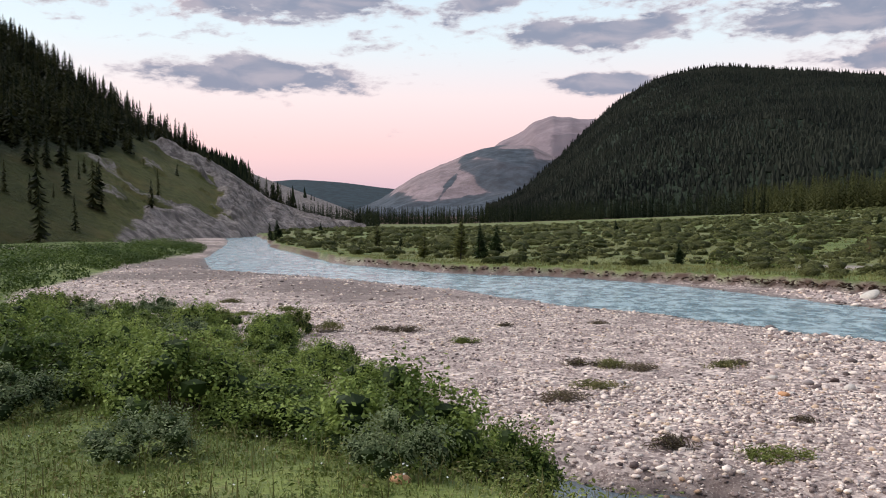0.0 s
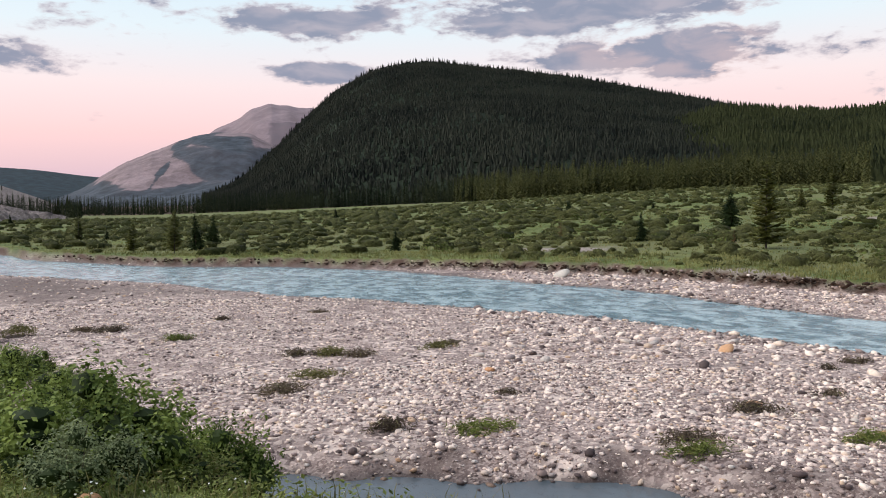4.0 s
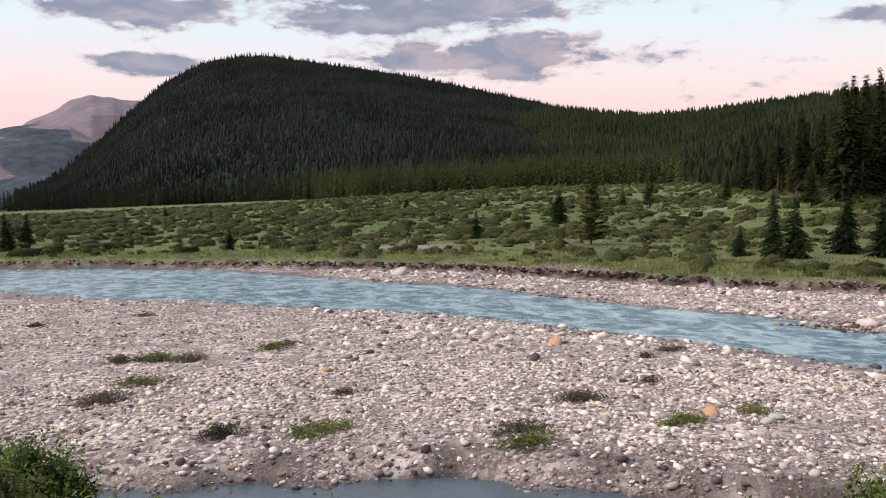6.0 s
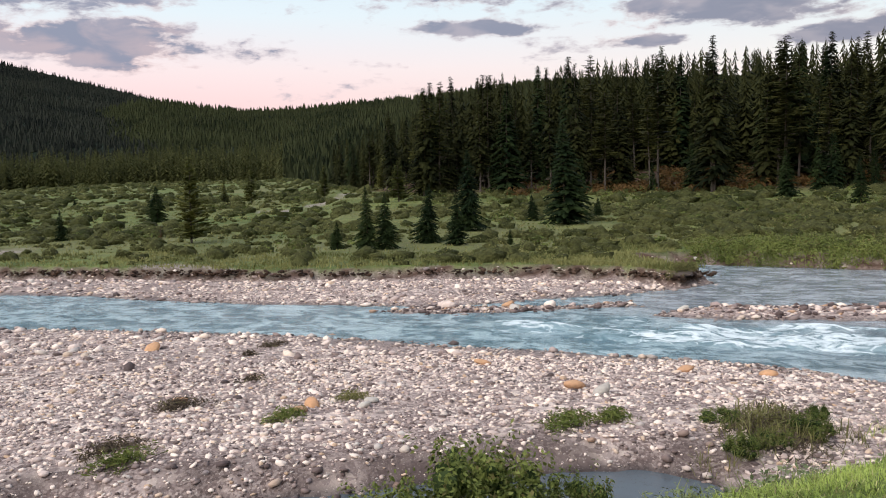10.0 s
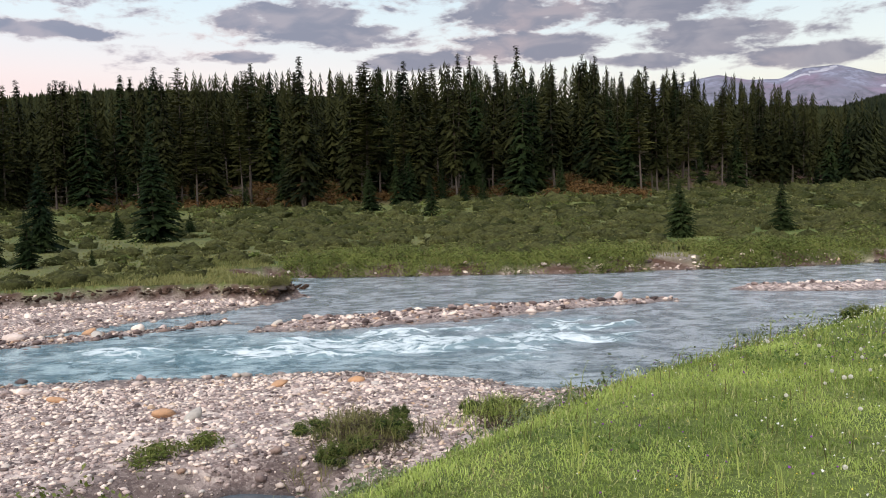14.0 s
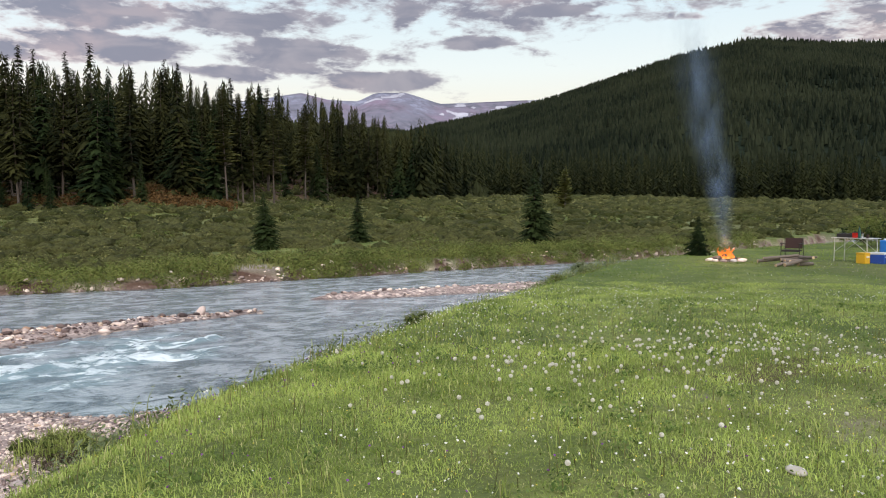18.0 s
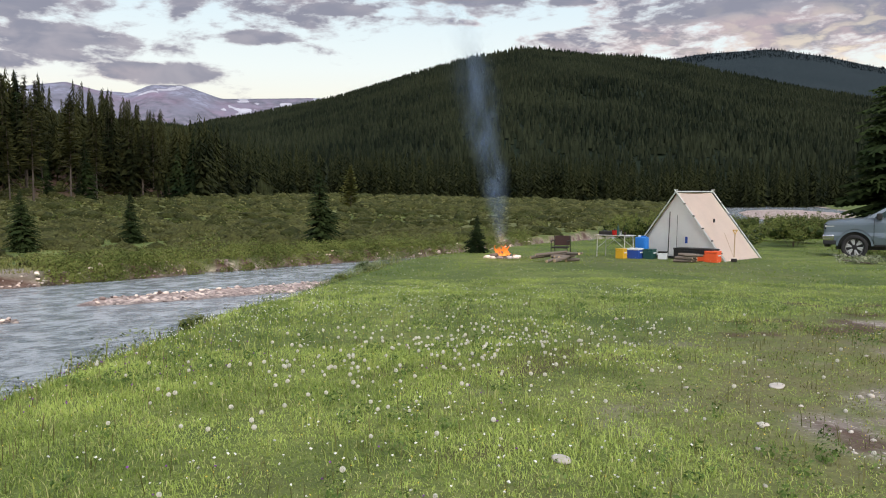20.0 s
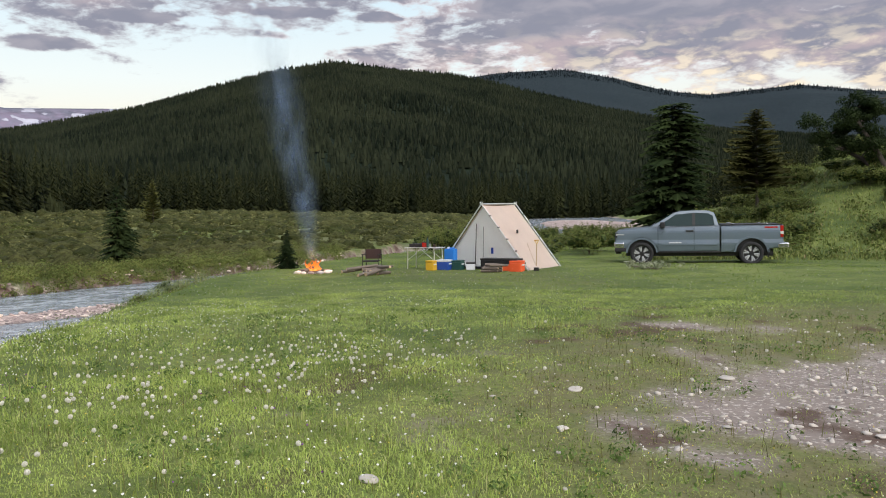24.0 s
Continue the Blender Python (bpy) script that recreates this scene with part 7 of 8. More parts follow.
prng = np.random.default_rng(77)
x, y = gravel_places(40000, 8.5, 19, -12, 96, prng)
strew("cobbles", "rounded pinkish-grey river cobbles lying close together", x, y, 0.017 + 0.046 * prng.uniform(0, 1, len(x)) ** 2.8 + 0.03 * (prng.uniform(0, 1, len(x)) > 0.9), M_COBBLE, prng)
x, y = gravel_places(40000, 17, 36, -32, 80, prng)
strew("cobbles", "pale river cobbles on the wide gravel bar", x, y, 0.024 + 0.050 * prng.uniform(0, 1, len(x)) ** 2.4, M_COBBLE, prng)
x, y = gravel_places(15000, 34, 78, -34, 45, prng)
strew("cobbles", "distant river cobbles on the gravel bar", x, y, 0.05 + 0.08 * prng.uniform(0, 1, len(x)) ** 2, M_COBBLE, prng)
x, y = gravel_places(9000, 19, 48, 20, 125, prng, -0.10)
strew("cobbles", "wet cobbles on the far bars and in the shallows", x, y, 0.06 + 0.13 * prng.uniform(0, 1, len(x)) ** 2.6, M_COBBLE, prng)

# single cobbles of the bar, the nearest and largest
kinds = []
P, F = stone_shapes(10, prng, True)
for k in range(10):
    kinds.append(mesh_of("cobble", P[k], F, M_COBBLE))
x, y = gravel_places(1500, 9, 17.5, -5, 92, prng)
bar_part = empty("gravel_bar", None, "scattered larger cobbles of the gravel bar", "gravel")
bar_part["kind"] = "structure"
for k in range(min(280, len(x))):
    s = prng.uniform(0.045, 0.10)
    ob = attach("cobble", kinds[k % 10], bar_part)
    ob.matrix_world = pose(x[k], y[k], height(x[k], y[k]) + 0.12 * s, 0, 0, prng.uniform(0, 360)) @ Matrix.Scale(s, 4)


def boulder(x, y, s, mat, label, tall=1.0):
    P, F = stone_shapes(1, prng, True)
    ob = new("boulder", mesh_of("boulder", P[0] * np.array([1, 1, tall]), F, mat))
    ob.matrix_world = pose(x, y, height(x, y) + 0.2 * s, 0, 0, prng.uniform(0, 360)) @ Matrix.Scale(s, 4)
    tagged(ob, label, "boulder", "boulders of the river bar")


for x, y, s in [(10.4, 10.0, 0.17), (10.0, 9.9, 0.14), (13.9, 6.7, 0.22), (16.5, 5.4, 0.20), (17.0, 3.9, 0.20), (6.4, 17.0, 0.13), (9.6, 12.4, 0.14), (15.2, 9.4, 0.16), (24.3, 13.6, 0.3), (13.0, 17.5, 0.2)]:
    boulder(x, y, s, M_ORANGE, "rust-orange boulder lying on the gravel bar")
for x, y, s in [(1.5, 11.2, 0.17), (11.2, 9.35, 0.15), (10.8, 9.2, 0.14), (13.7, 6.1, 0.19), (19.8, 39.5, 0.5), (9.3, 5.9, 0.14), (25.3, 8.0, 0.2), (23.6, 13.0, 0.18)]:
    boulder(x, y, s, M_PALE, "pale rounded boulder on the gravel bar")
for x, y, s in [(21.6, -0.8, 0.5), (17.6, -2.5, 0.22), (28.5, 8.8, 0.3), (23.0, 15.2, 0.35), (29.4, -3.0, 0.22), (24.6, 12.2, 0.3)]:
    boulder(x, y, s, M_COBBLE, "dark wet boulder in the stream", 1.3)
M_WETROCK = rock_material("wet_river_rock", [(0.0, (0.055, 0.040, 0.040)), (0.4, (0.13, 0.095, 0.090)), (0.75, (0.25, 0.19, 0.17)), (0.9, (0.46, 0.30, 0.19)), (1.0, (0.55, 0.47, 0.42))])
x, y = prng.uniform(20.8, 31, 5200), prng.uniform(-6, 17.5, 5200)
d = np.maximum(signed(x, y, ROCK_RING), signed(x, y, ISLAND_RING) - 0.5)
ok = (d > prng.normal(-0.15, 0.35, len(x))) & (d < 1.2)
strew("riffle_stones", "dark wet stones breaking the surface of the riffle", x[ok], y[ok], 0.04 + 0.14 * prng.uniform(0, 1, ok.sum()) ** 4, M_WETROCK, prng, sink=0.25)
boulder(-0.85, 5.95, 0.085, M_ORANGE, "rust-and-white stone in the grass below the bank")
for x, y, s in [(4.2, -3.55, 0.09), (4.5, -6.65, 0.075), (3.6, -8.1, 0.08), (2.4, -7.4, 0.075), (2.9, -6.2, 0.055), (1.9, -6.6, 0.065), (3.9, -5.4, 0.05)]:
    boulder(x, y, s, M_PALE, "flat pale stone half sunk in the turf", 0.35)

# stones in and round the pool
t = prng.uniform(0, len(POOL_LINE) - 1.001, 1500)
i, line = t.astype(int), np.array(POOL_LINE)
p = line[i] + (line[i + 1] - line[i]) * (t - i)[:, None] + prng.normal(0, 0.75, (len(t), 2))
ok = fbm(p[:, 0], p[:, 1], 1.2, 3, 143) > prng.uniform(-0.2, 0.5, len(t))
strew("pool_stones", "wet stones lying in and round the shallow pool", p[ok, 0], p[ok, 1], 0.025 + 0.085 * prng.uniform(0, 1, ok.sum()) ** 2.5, M_WETROCK, prng, sink=-0.3)

# stones of the worn track
n = 2600
x, y = prng.normal(2.6, 2.4, n), prng.normal(-8.8, 3.2, n)
b = terrain(x, y)[2]
ok = (b > prng.uniform(0.25, 0.9, n)) | (prng.uniform(0, 1, n) < 0.12)
strew("track_stones", "pale pebbles strewn over the worn track", x[ok], y[ok], 0.008 + 0.036 * prng.uniform(0, 1, ok.sum()) ** 3, M_PALE, prng, sink=0.35)


def blades(name, label, x, y, hgt, wid, mat, rng, per=7, curl=0.5, tuft=0.05, z=None):
    """Tufts of bent grass blades as one mesh."""
    z = terrain(x, y)[0] if z is None else z
    n = len(x) * per
    X = np.repeat(x, per) + rng.normal(0, tuft, n)
    Y = np.repeat(y, per) + rng.normal(0, tuft, n)
    Z = np.repeat(z, per) - 0.01
    h = np.repeat(hgt, per) * rng.uniform(0.45, 1.15, n)
    a = rng.uniform(0, 6.28, n)
    out = h * curl * rng.uniform(0.1, 1.0, n)
    dx, dy = np.cos(a), np.sin(a)
    w = wid * rng.uniform(0.6, 1.3, n) * (np.ones(n))
    sx, sy = -dy * w, dx * w
    V = np.stack([np.stack([X - sx, Y - sy, Z], 1), np.stack([X + sx, Y + sy, Z], 1),
                  np.stack([X + dx * out * 0.4 + sx * 0.8, Y + dy * out * 0.4 + sy * 0.8, Z + h * 0.6], 1), np.stack([X + dx * out * 0.4 - sx * 0.8, Y + dy * out * 0.4 - sy * 0.8, Z + h * 0.6], 1),
                  np.stack([X + dx * out, Y + dy * out, Z + h * (1 - 0.25 * curl)], 1)], 1).reshape(-1, 3)
    base = (np.arange(n) * 5)[:, None, None]
    F = (np.array([(0, 1, 2), (0, 2, 3), (3, 2, 4)])[None] + base).reshape(-1, 3)
    return tagged(new(name, mesh_of(name, V, F, mat, False)), label, "grass", kind="stuff")


def turf_places(n, r0, r1, az0, az1, rng, bare_keep=0.15):
    a = np.radians(rng.uniform(az0, az1, n))
    r = np.sqrt(rng.uniform(r0 ** 2, r1 ** 2, n))
    x, y = r * np.sin(a), r * np.cos(a)
    z, g, b, m, c = terrain(x, y)
    ok = (g > rng.uniform(0.3, 0.9, n)) & (rng.uniform(0, 1, n) > b * (1 - bare_keep)) & (signed(x, y, NEAR_RING) > 0)
    return x[ok], y[ok]


def lush(x, y):
    worn = smooth(1.35, 0.6, np.hypot((x - 2.5) / 4.2, (y + 10.2) / 7.2) + 0.3 * fbm(x, y, 2, 2, 121))
    edge = smooth(6, 1.5, signed(x, y, NEAR_RING))
    return np.clip(0.55 + 0.75 * fbm(x, y, 1.1, 4, 122) + 0.35 * edge, 0.1, 1.4) * (1 - 0.72 * worn), worn


for n, r0, r1, a0, a1, h, w, per in ((30000, 4.2, 10, 70, 186, 0.085, 0.0030, 8), (28000, 10, 20, 78, 184, 0.075, 0.0052, 6), (40000, 20, 60, 100, 182, 0.060, 0.010, 5), (16000, 4.5, 13, -36, 86, 0.085, 0.0042, 7)):
    x, y = turf_places(n, r0, r1, a0, a1, prng)
    l, worn = lush(x, y)
    ok = prng.uniform(0, 1, len(x)) > 0.72 * worn
    x, y, l = x[ok], y[ok], l[ok]
    blades("grass", "lush green meadow grass with bent blades", x, y, h * (0.28 + 0.80 * l), w, M_BANKGRASS if a0 < 0 else M_CAMPGRASS if r0 > 15 else M_GRASS, prng, per, 1.35, 0.04 + 0.003 * r1)
x, y = turf_places(15000, 4.2, 22, 100, 184, prng)
ok = prng.uniform(0, 1, len(x)) < worn_turf(x, y)
blades("worn_grass", "short trodden brownish grass of the worn ground", x[ok], y[ok], 0.045 * prng.uniform(0.4, 1.3, ok.sum()), 0.0045, M_DRY, prng, 6, 1.4, 0.07)
x, y = turf_places(1500, 4.2, 14, 85, 184, prng)
blades("dry_grass", "dry straw-coloured seed stalks among the grass", x, y, 0.22 * prng.uniform(0.5, 1.2, len(x)), 0.0032, M_DRY, prng, 2, 0.5, 0.05)
x, y = turf_places(4500, 13, 40, -40, 20, prng)
blades("grass", "green grass on the slope below the bank", x, y, 0.3 * prng.uniform(0.6, 1.2, len(x)), 0.013, M_GRASS, prng, 6, 0.6, 0.15)
def nrm_of(pts, i):
    """Unit normals, to the land side, of the pieces of a shore line."""
    d = pts[i + 1] - pts[i]
    n = np.stack([-d[:, 1], d[:, 0]], 1)
    return n / np.linalg.norm(n, axis=1)[:, None]


# the fringe of grass over the cut bank and on the flat behind it
line = np.array(FAR_BANK[3:25], float)
t = prng.uniform(0, len(line) - 1.001, 9000)
i = t.astype(int)
p = line[i] + (line[i + 1] - line[i]) * (t - i)[:, None]
nrm = nrm_of(line, i)
p = p + nrm * prng.uniform(0.1, 7, (len(p), 1)) ** 1.0
ok = terrain(p[:, 0], p[:, 1])[1] > 0.6
blades("bank_grass", "yellow-green grass fringe along the cut bank", p[ok, 0], p[ok, 1], 0.22 * prng.uniform(0.5, 1.3, ok.sum()), 0.02, M_FLAT, prng, 5, 0.6, 0.15)

# the dark broken face of the cut bank: clods of root-bound soil under the turf
M_CUTBANK = leafy("root_bound_soil", (0.035, 0.022, 0.016), (0.130, 0.085, 0.060), patch=1.2, single=0.5, spec=0.1)
t = prng.uniform(0, 12.999, 1900)
i = t.astype(int)
p = line[i] + (line[i + 1] - line[i]) * (t - i)[:, None]
off = prng.normal(0.10, 0.16, len(p))
x, y = p[:, 0] - nrm_of(line, i)[:, 0] * off, p[:, 1] - nrm_of(line, i)[:, 1] * off
wob = 0.35 * fbm(x, y, 1.5, 3, 43)
x, y = x - nrm_of(line, i)[:, 0] * wob, y - nrm_of(line, i)[:, 1] * wob
keep = fbm(x, y, 6, 3, 48) > prng.uniform(-0.75, 0.25, len(x))
x, y = x[keep], y[keep]
size = 0.05 + 0.11 * prng.uniform(0, 1, len(x)) ** 2
P, F = stone_shapes(len(x), prng)
z = 0.28 + 0.24 * prng.uniform(0, 1, len(x))
P = P * size[:, None, None] + np.stack([x, y, z], 1)[:, None, :]
face = new("cut_bank", mesh_of("cut_bank", P.reshape(-1, 3), (F[None] + (np.arange(len(x)) * P.shape[1])[:, None, None]).reshape(-1, 3), M_CUTBANK, False))
tagged(face, "dark crumbling face of the turf bank with clods and roots", "bank", kind="stuff")

# dandelion clocks
M_CLOCK = plain("dandelion_down", (0.62, 0.60, 0.52), 0.95, vary=0.12, scale=60)
M_STEM = plain("flower_stem", (0.16, 0.20, 0.07), 0.7)
M_PURPLE = plain("purple_petals", (0.22, 0.07, 0.30), 0.8)
M_YELLOW = plain("yellow_petals", (0.70, 0.56, 0.08), 0.8)
M_WHITE = plain("white_petals", (0.72, 0.72, 0.66), 0.8)


# tall weeds and grass hanging over the edge of the near bank
edge_line = np.array([(3.0, 7.2), (5.2, 5.2), (7.0, 3.6), (8.8, 1.7), (10.9, -0.3), (13.5, -2.7), (16.2, -5.6), (18.8, -8.2), (21.4, -11.4), (23.6, -14.6)])
t = prng.uniform(0, 8.999, 6500)
i = t.astype(int)
p = edge_line[i] + (edge_line[i + 1] - edge_line[i]) * (t - i)[:, None] + prng.normal(0, 0.65, (len(t), 2))
clump = fbm(p[:, 0], p[:, 1], 1.3, 3, 128)
p = p[clump > prng.uniform(-0.6, 0.4, len(t))]
x, y = p[:, 0], p[:, 1]
half = len(x) // 2
blades("bank_weeds", "tall olive weeds and grass along the edge of the bank", x[:half], y[:half], 0.40 * prng.uniform(0.3, 1.25, half), 0.0070, M_BANKGRASS, prng, 8, 0.8, 0.09)
blades("bank_weeds", "dry brownish stalks along the edge of the bank", x[half:], y[half:], 0.27 * prng.uniform(0.4, 1.3, len(x) - half), 0.0055, M_DRY, prng, 6, 0.7, 0.08)
V, F = leaves(np.stack([x, y, terrain(x, y)[0] + 0.16], 1), prng.uniform(0.10, 0.26, len(x)), 24, 0.050, prng, 1.1, 0.6)
tagged(new("bank_herbs", mesh_of("bank_herbs", V, F, M_SAGE, False)), "grey-green leafy weeds along the edge of the bank", "plants", kind="stuff")
# rough grass and low scrub on the slope beyond the truck
a, r = np.radians(prng.uniform(153, 176, 5200)), prng.uniform(33, 70, 5200)
x, y = r * np.sin(a), r * np.cos(a)
blades("slope_grass", "rough green grass on the slope", x, y, 0.26 * prng.uniform(0.4, 1.3, len(x)), 0.022, M_BANKGRASS, prng, 6, 1.1, 0.22)
x, y = x[::13], y[::13]
R = prng.uniform(0.25, 0.7, len(x))
V, F = leaves(np.stack([x, y, terrain(x, y)[0] + R * 0.3], 1), R, 70, 0.13, prng, 0.8, 0.6)
tagged(new("slope_scrub", mesh_of("slope_scrub", V, F, M_OLIVEWILLOW, False)), "low leafy scrub on the grassy slope", "shrubs", kind="stuff")

# clumps of taller grass and leafy herbs
x, y = turf_places(600, 4.2, 13, 84, 184, prng)
ok = fbm(x, y, 1.4, 3, 126) > prng.uniform(-0.5, 0.5, len(x))
x, y = x[ok], y[ok]
blades("tall_grass", "taller pale yellow-green tufts of meadow grass", x, y, 0.21 * prng.uniform(0.6, 1.3, len(x)) * (1 - 0.6 * lush(x, y)[1]), 0.0042, M_PALEGRASS, prng, 12, 0.9, 0.06)
x, y = turf_places(2600, 4.2, 15, 84, 184, prng)
ok = fbm(x, y, 1.1, 3, 127) + 0.35 * smooth(5, 1, signed(x, y, NEAR_RING)) > prng.uniform(-0.2, 0.6, len(x))
x, y = x[ok], y[ok]
V, F = leaves(np.stack([x, y, terrain(x, y)[0] + 0.05], 1), prng.uniform(0.05, 0.13, len(x)), 22, 0.032, prng, 0.8, 0.8)
tagged(new("herbs", mesh_of("herbs", V, F, M_HERB, False)), "low leafy herbs and clover among the grass", "plants", kind="stuff")
x, y = turf_places(1500, 4.5, 16, -38, 30, prng)
x, y = x[:1200], y[:1200]
V, F = leaves(np.stack([x, y, terrain(x, y)[0] + 0.04], 1), prng.uniform(0.08, 0.28, len(x)), 60, 0.036, prng, 0.8, 0.8)
tagged(new("herbs", mesh_of("herbs", V, F, M_OLIVEWILLOW, False)), "leafy herbs on the slope above the willows", "plants", kind="stuff")
x, y = turf_places(1600, 4.5, 16, -38, 30, prng)
blades("dry_grass", "dry brownish stalks on the slope above the willows", x, y, 0.3 * prng.uniform(0.5, 1.2, len(x)), 0.004, M_DRY, prng, 4, 0.6, 0.07)


def dandelion(seed):
    r = np.random.default_rng(seed)
    d = empty("dandelion", None, "white dandelion seed head on a bent stem in the grass", "flower")
    V, F = tube([(0, 0, -0.02), (0.012, 0.0, 0.10), (0.03, 0.008, 0.20)], [0.0022, 0.0018, 0.0016], 4)
    attach("stem", mesh_of("stem", V, F, M_STEM), d)
    n = 90
    q = r.normal(0, 1, (n, 3))
    q /= np.linalg.norm(q, axis=1)[:, None]
    c = np.array([0.03, 0.008, 0.205])
    s = 0.0065
    b = np.cross(q, r.normal(0, 1, (n, 3)))
    b /= np.linalg.norm(b, axis=1)[:, None]
    e = np.cross(q, b)
    tip = c + q * 0.021
    V = np.stack([np.repeat(c[None], n, 0), tip + b * s, tip + e * s - b * s * 0.4, tip - e * s - b * s * 0.4], 1).reshape(-1, 3)
    F = (np.array([(0, 1, 2), (0, 2, 3), (0, 3, 1), (1, 3, 2)])[None] + (np.arange(n) * 4)[:, None, None]).reshape(-1, 3)
    attach("seed_head", mesh_of("seed_head", V, F, M_CLOCK, False), d)
    return d


clocks = [dandelion(s) for s in (1, 2, 3)]
count = 0
while count < 330:
    t = prng.uniform()
    if t < 0.75:
        k = prng.uniform(-1, 1)
        x, y = 7.2 + 0.5 * k + prng.normal(0, 0.85), -5.0 - 2.1 * k + prng.normal(0, 0.8)
    else:
        az, r = radians(prng.uniform(98, 165)), prng.uniform(4.3, 15)
        x, y = r * math.sin(az), r * math.cos(az)
    if signed(np.array([x]), np.array([y]), NEAR_RING)[0] < 1.6 or math.hypot(x, y) < 4.2:
        continue
    s = prng.uniform(0.55, 0.85)
    tagged(copy_thing(clocks[count % 3], pose(x, y, height(x, y), 0, 0, prng.uniform(0, 360)) @ Matrix.Scale(s, 4)), group="dandelion clocks in the meadow")
    count += 1
for d in clocks:
    discard(d)


def specks(name, label, x, y, hgt, size, mat, rng):
    """Small blossoms above the grass, as one mesh of little tilted rosettes."""
    n = len(x)
    z = terrain(x, y)[0] + hgt * rng.uniform(0.5, 1.1, n)
    a = rng.uniform(0, 6.28, (n, 1)) + np.arange(5) * 1.2566
    rad = size * rng.uniform(0.6, 1.3, (n, 5))
    ring = np.stack([x[:, None] + rad * np.cos(a), y[:, None] + rad * np.sin(a), z[:, None] + rng.normal(0, size * 0.4, (n, 5))], -1)
    c = np.stack([x, y, z + size * 0.6], 1)[:, None, :]
    low = np.stack([x, y, z - size * 0.9], 1)[:, None, :]
    V = np.concatenate([ring, c, low], 1).reshape(-1, 3)
    k = np.arange(5)
    f = np.concatenate([np.stack([k, (k + 1) % 5, 0 * k + 5], 1), np.stack([(k + 1) % 5, k, 0 * k + 6], 1)])
    F = (f[None] + (np.arange(n) * 7)[:, None, None]).reshape(-1, 3)
    return tagged(new(name, mesh_of(name, V, F, mat, False)), label, "flowers", kind="stuff")


x, y = turf_places(260, 4.4, 11, 88, 128, prng)
ok = fbm(x, y, 1.6, 2, 131) > 0.05
specks("purple_flowers", "small purple vetch blossoms in the grass", x[ok], y[ok], 0.16, 0.009, M_PURPLE, prng)
x, y = turf_places(900, 4.3, 12, 86, 170, prng)
specks("yellow_flowers", "tiny yellow flowers dotted through the grass", x, y, 0.13, 0.0055, M_YELLOW, prng)
x, y = turf_places(2800, 4.3, 26, 86, 180, prng)
specks("white_flowers", "tiny white flowers dotted through the meadow", x, y, 0.12, 0.007, M_WHITE, prng)
x, y = turf_places(2600, 4.5, 17, 92, 140, prng)
ok = fbm(x, y, 1.8, 3, 132) > prng.uniform(-0.1, 0.5, len(x))
specks("white_flowers", "white clover and seed heads scattered over the meadow", x[ok], y[ok], 0.14, 0.0105, M_WHITE, prng)
x, y = turf_places(300, 5, 14, -34, 20, prng)
specks("white_flowers", "tiny pale flowers on the bank slope", x, y, 0.16, 0.009, M_WHITE, prng)


def hummock(x, y, w, h, mat, label, twigs=True):
    """A low tuft of sedge with dry twigs, caught on the gravel."""
    t = empty("sedge_tuft", pose(x, y, height(x, y) - 0.03), label, "plant", "tufts on the gravel bar")
    n = int(90 * w)
    q, a = np.sqrt(prng.uniform(0, 1, n)) * w, prng.uniform(0, 6.28, n)
    q = q * (0.62 + 0.25 * np.sin(2 * a + x * 3) + 0.22 * np.sin(3 * a + y * 5) + 0.12 * np.sin(7 * a + x))
    px, py = q * np.cos(a), q * np.sin(a) * 0.6
    mound = 0.28 * h * (1 - (q / w) ** 2)
    C = np.stack([px, py, mound + 0.08 * h + 0.35 * h * prng.uniform(0, 1, n) * (1 - (q / w) ** 2)], 1)
    V, F = leaves(C, np.full(n, 0.13 + 0.06 * w) * prng.uniform(0.5, 1.3, n), 16, 0.085, prng, 0.7, 0.3, 0.09)
    g = attach("foliage", mesh_of("foliage", V, F, mat, False), t)
    g["kind"] = "stuff"
    bm = bmesh.new()
    bmesh.ops.create_icosphere(bm, subdivisions=2, radius=1)
    for v in bm.verts:
        v.co = Vector((v.co.x * w * 0.62, v.co.y * w * 0.38, v.co.z * 0.20 * h)) * (1 + 0.45 * noise.noise(v.co * 2.5 + Vector((x, y, 0))))
    me = bpy.data.meshes.new("soil")
    bm.to_mesh(me)
    bm.free()
    me.materials.append(M_SOIL)
    attach("soil", me, t, "dark root-bound soil")
    if twigs:
        for _ in range(4):
            V, F = tube([(prng.uniform(-w, w) * 0.7, prng.uniform(-w, w) * 0.4, 0.02), (prng.uniform(-w, w), prng.uniform(-w, w) * 0.5, prng.uniform(0.05, 0.3) * h + 0.05)], [0.012, 0.005], 4)
            attach("twig", mesh_of("twig", V, F, M_TWIG), t, "dead brown twig")


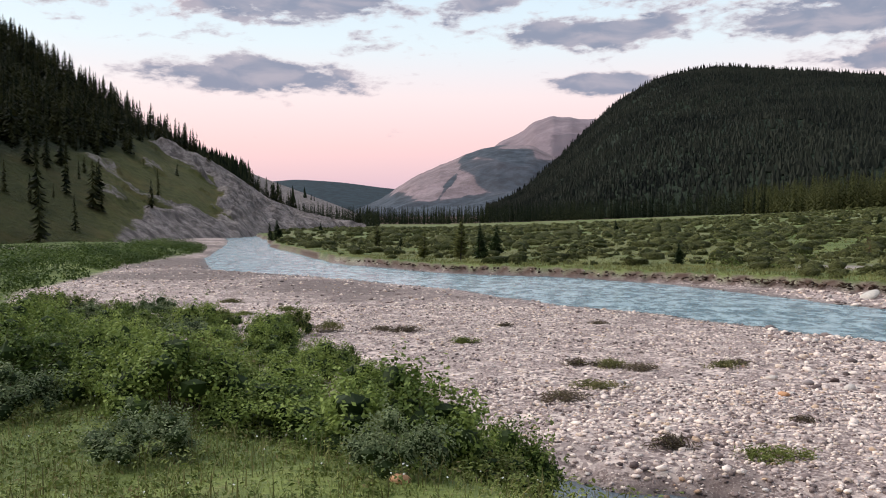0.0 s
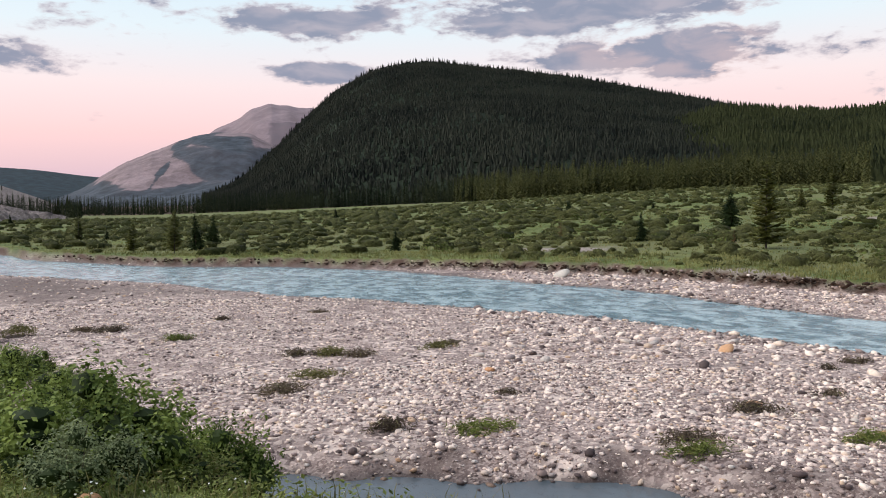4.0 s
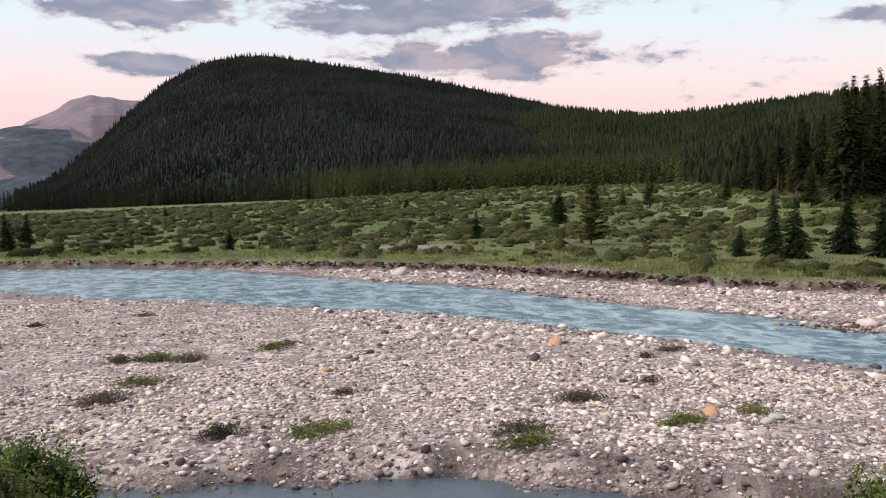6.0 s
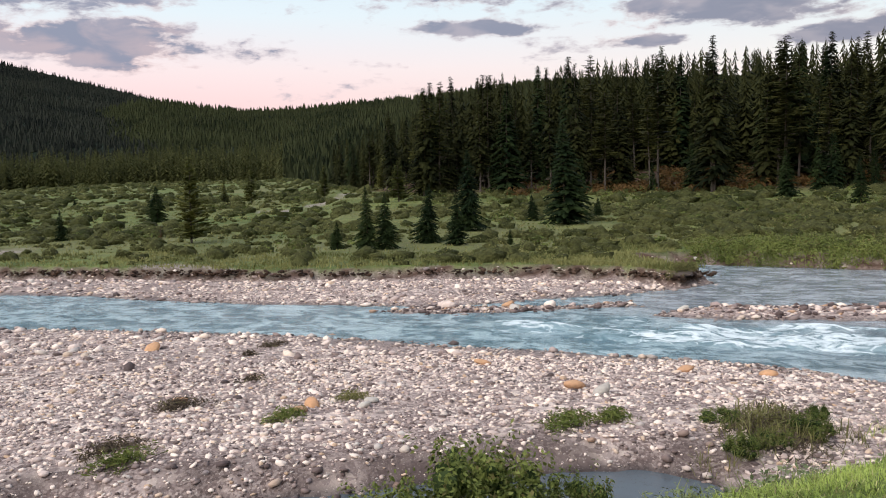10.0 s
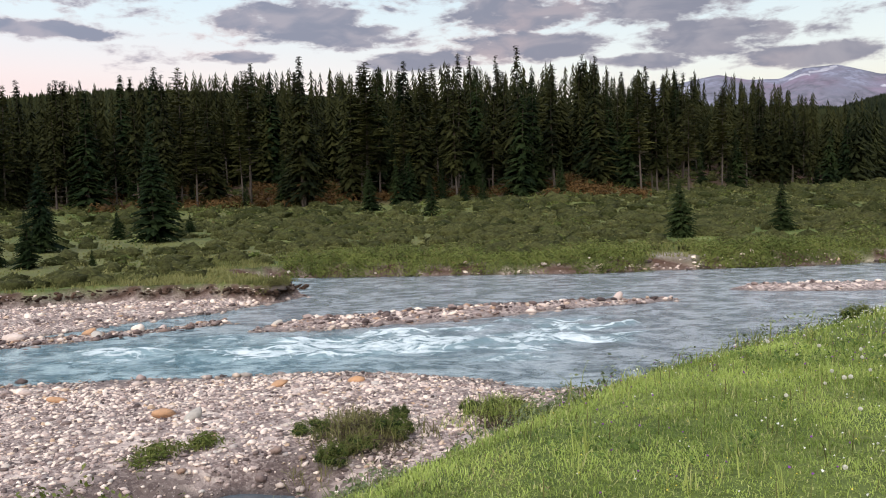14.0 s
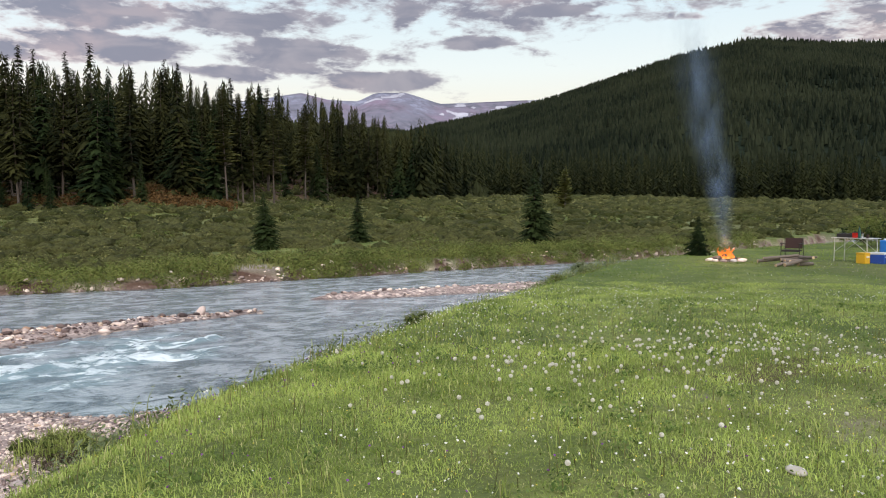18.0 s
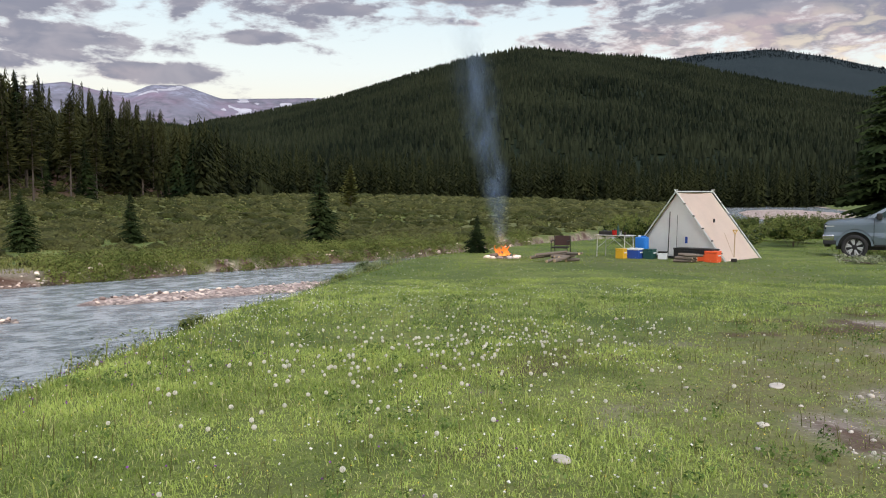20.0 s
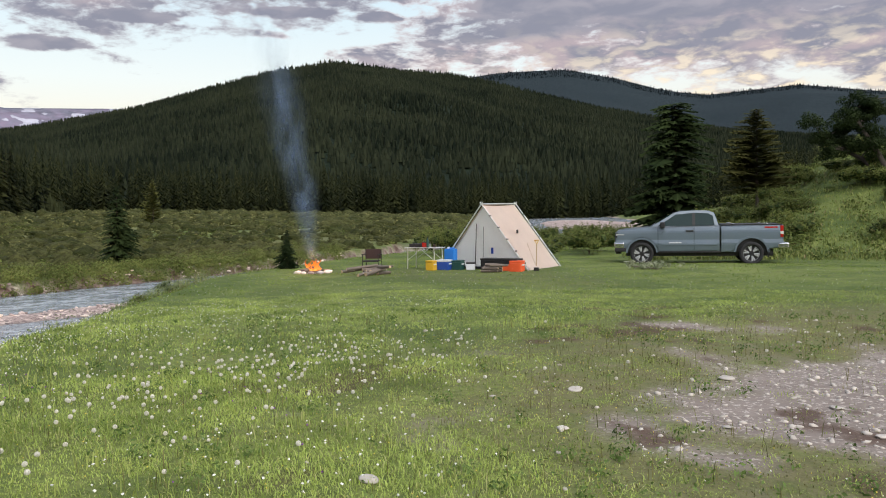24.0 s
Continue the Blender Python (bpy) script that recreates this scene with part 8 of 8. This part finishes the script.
M_SOIL = plain("dark_soil", (0.085, 0.062, 0.050), 0.95, scale=8, bump=0.8)
for x, y, w, h in [(12.4, 2.9, 1.6, 0.34), (13.75, 0.8, 1.3, 0.30), (11.3, 5.7, 0.75, 0.22), (11.9, 5.2, 0.5, 0.2)]:
    hummock(x, y, w, h, M_DRIFT if w > 0.9 else M_OLIVEWILLOW, "mounded tuft of olive sedge on dark soil")
for x, y in [(1.8, 16.6), (2.7, 17.8), (2.8, 20.6), (-1.7, 26.8), (0.0, 24.3), (-6.9, 33.4), (4.2, 20.0), (6.4, 20.5), (3.1, 13.3), (4.5, 12.7), (6.9, 10.3), (11.2, 9.8), (9.5, 9.8), (7.1, 10.9), (9.3, 12.1), (-2.6, 27.3), (-10, 37), (-8.2, 32), (3.6, 20.4)]:
    hummock(x, y, prng.uniform(0.4, 0.8), prng.uniform(0.12, 0.22), (M_DRY, M_DRIFT, M_OLIVEWILLOW)[int(prng.choice(3, p=(0.35, 0.45, 0.2)))], "low tuft of sedge and drift twigs on gravel")
hummock(-4.3, 27.0, 0.7, 0.5, M_DRY, "olive tuft of sedge at the edge of the gravel")
hummock(-6.2, 26.5, 0.8, 0.55, M_DRY, "olive tuft of sedge at the edge of the gravel")
hummock(31.8, 9.9, 1.3, 0.5, M_DRY, "olive tuft of turf fallen from the cut bank")
# stones washed along the foot of the scrub bank
line = np.array(FAR_BANK[19:26], float)
t = prng.uniform(0, len(line) - 1.001, 700)
i = t.astype(int)
p = line[i] + (line[i + 1] - line[i]) * (t - i)[:, None]
x, y = p[:, 0] - 0.35 + prng.normal(0, 0.35, len(p)), p[:, 1]
ok = fbm(x, y, 5, 3, 141) > -0.15
strew("cobbles", "pale stones along the foot of the overgrown bank", x[ok], y[ok], 0.05 + 0.13 * prng.uniform(0, 1, ok.sum()) ** 2, M_COBBLE, prng, sink=-0.6)
# dark drift twigs and silt-bound tufts over the bar
for k in range(14):
    a, r = radians(prng.uniform(-14, 62)), prng.uniform(12, 30)
    x, y = r * math.sin(a), r * math.cos(a)
    q = terrain(np.array([x]), np.array([y]))
    if q[1][0] < 0.1 and q[0][0] > 0.1:
        hummock(x, y, prng.uniform(0.25, 0.6), prng.uniform(0.05, 0.12), M_DRIFT, "flat mat of brown drift twigs on the gravel")
# sedge blades growing out of the two large mounds, and low grass over the open flat
for cx, cy, w in ((12.4, 2.9, 1.5), (13.75, 0.8, 1.25)):
    n = 150
    q, a = prng.uniform(0.1, 1.15, n), prng.uniform(0, 6.28, n)
    q = np.minimum(q * (0.75 + 0.4 * np.sin(3 * a + cx)), 1.2)
    x, y = cx + q * np.cos(a) * w, cy + q * np.sin(a) * w * 0.65
    blades("sedge", "olive sedge blades on the soil mound", x, y, 0.30 * prng.uniform(0.2, 1.2, n), 0.007, M_DRY if w > 1.3 else M_PALEGRASS, prng, 7, 1.2, 0.09, terrain(x, y)[0] + 0.16 * np.maximum(1 - q ** 2, 0))
a, r = np.radians(prng.uniform(-10, 120, 26000)), np.sqrt(prng.uniform(38 ** 2, 130 ** 2, 26000))
x, y = r * np.sin(a), r * np.cos(a)
q = terrain(x, y)
ok = (q[1] > 0.6) & (q[2] < 0.4) & (signed(x, y, FAR_RING) > 0.3)
blades("flat_grass", "tufted yellow-green grass between the willow scrub", x[ok], y[ok], 0.16 * prng.uniform(0.4, 1.4, ok.sum()), 0.030, M_FLAT, prng, 4, 1.2, 0.3, q[0][ok])
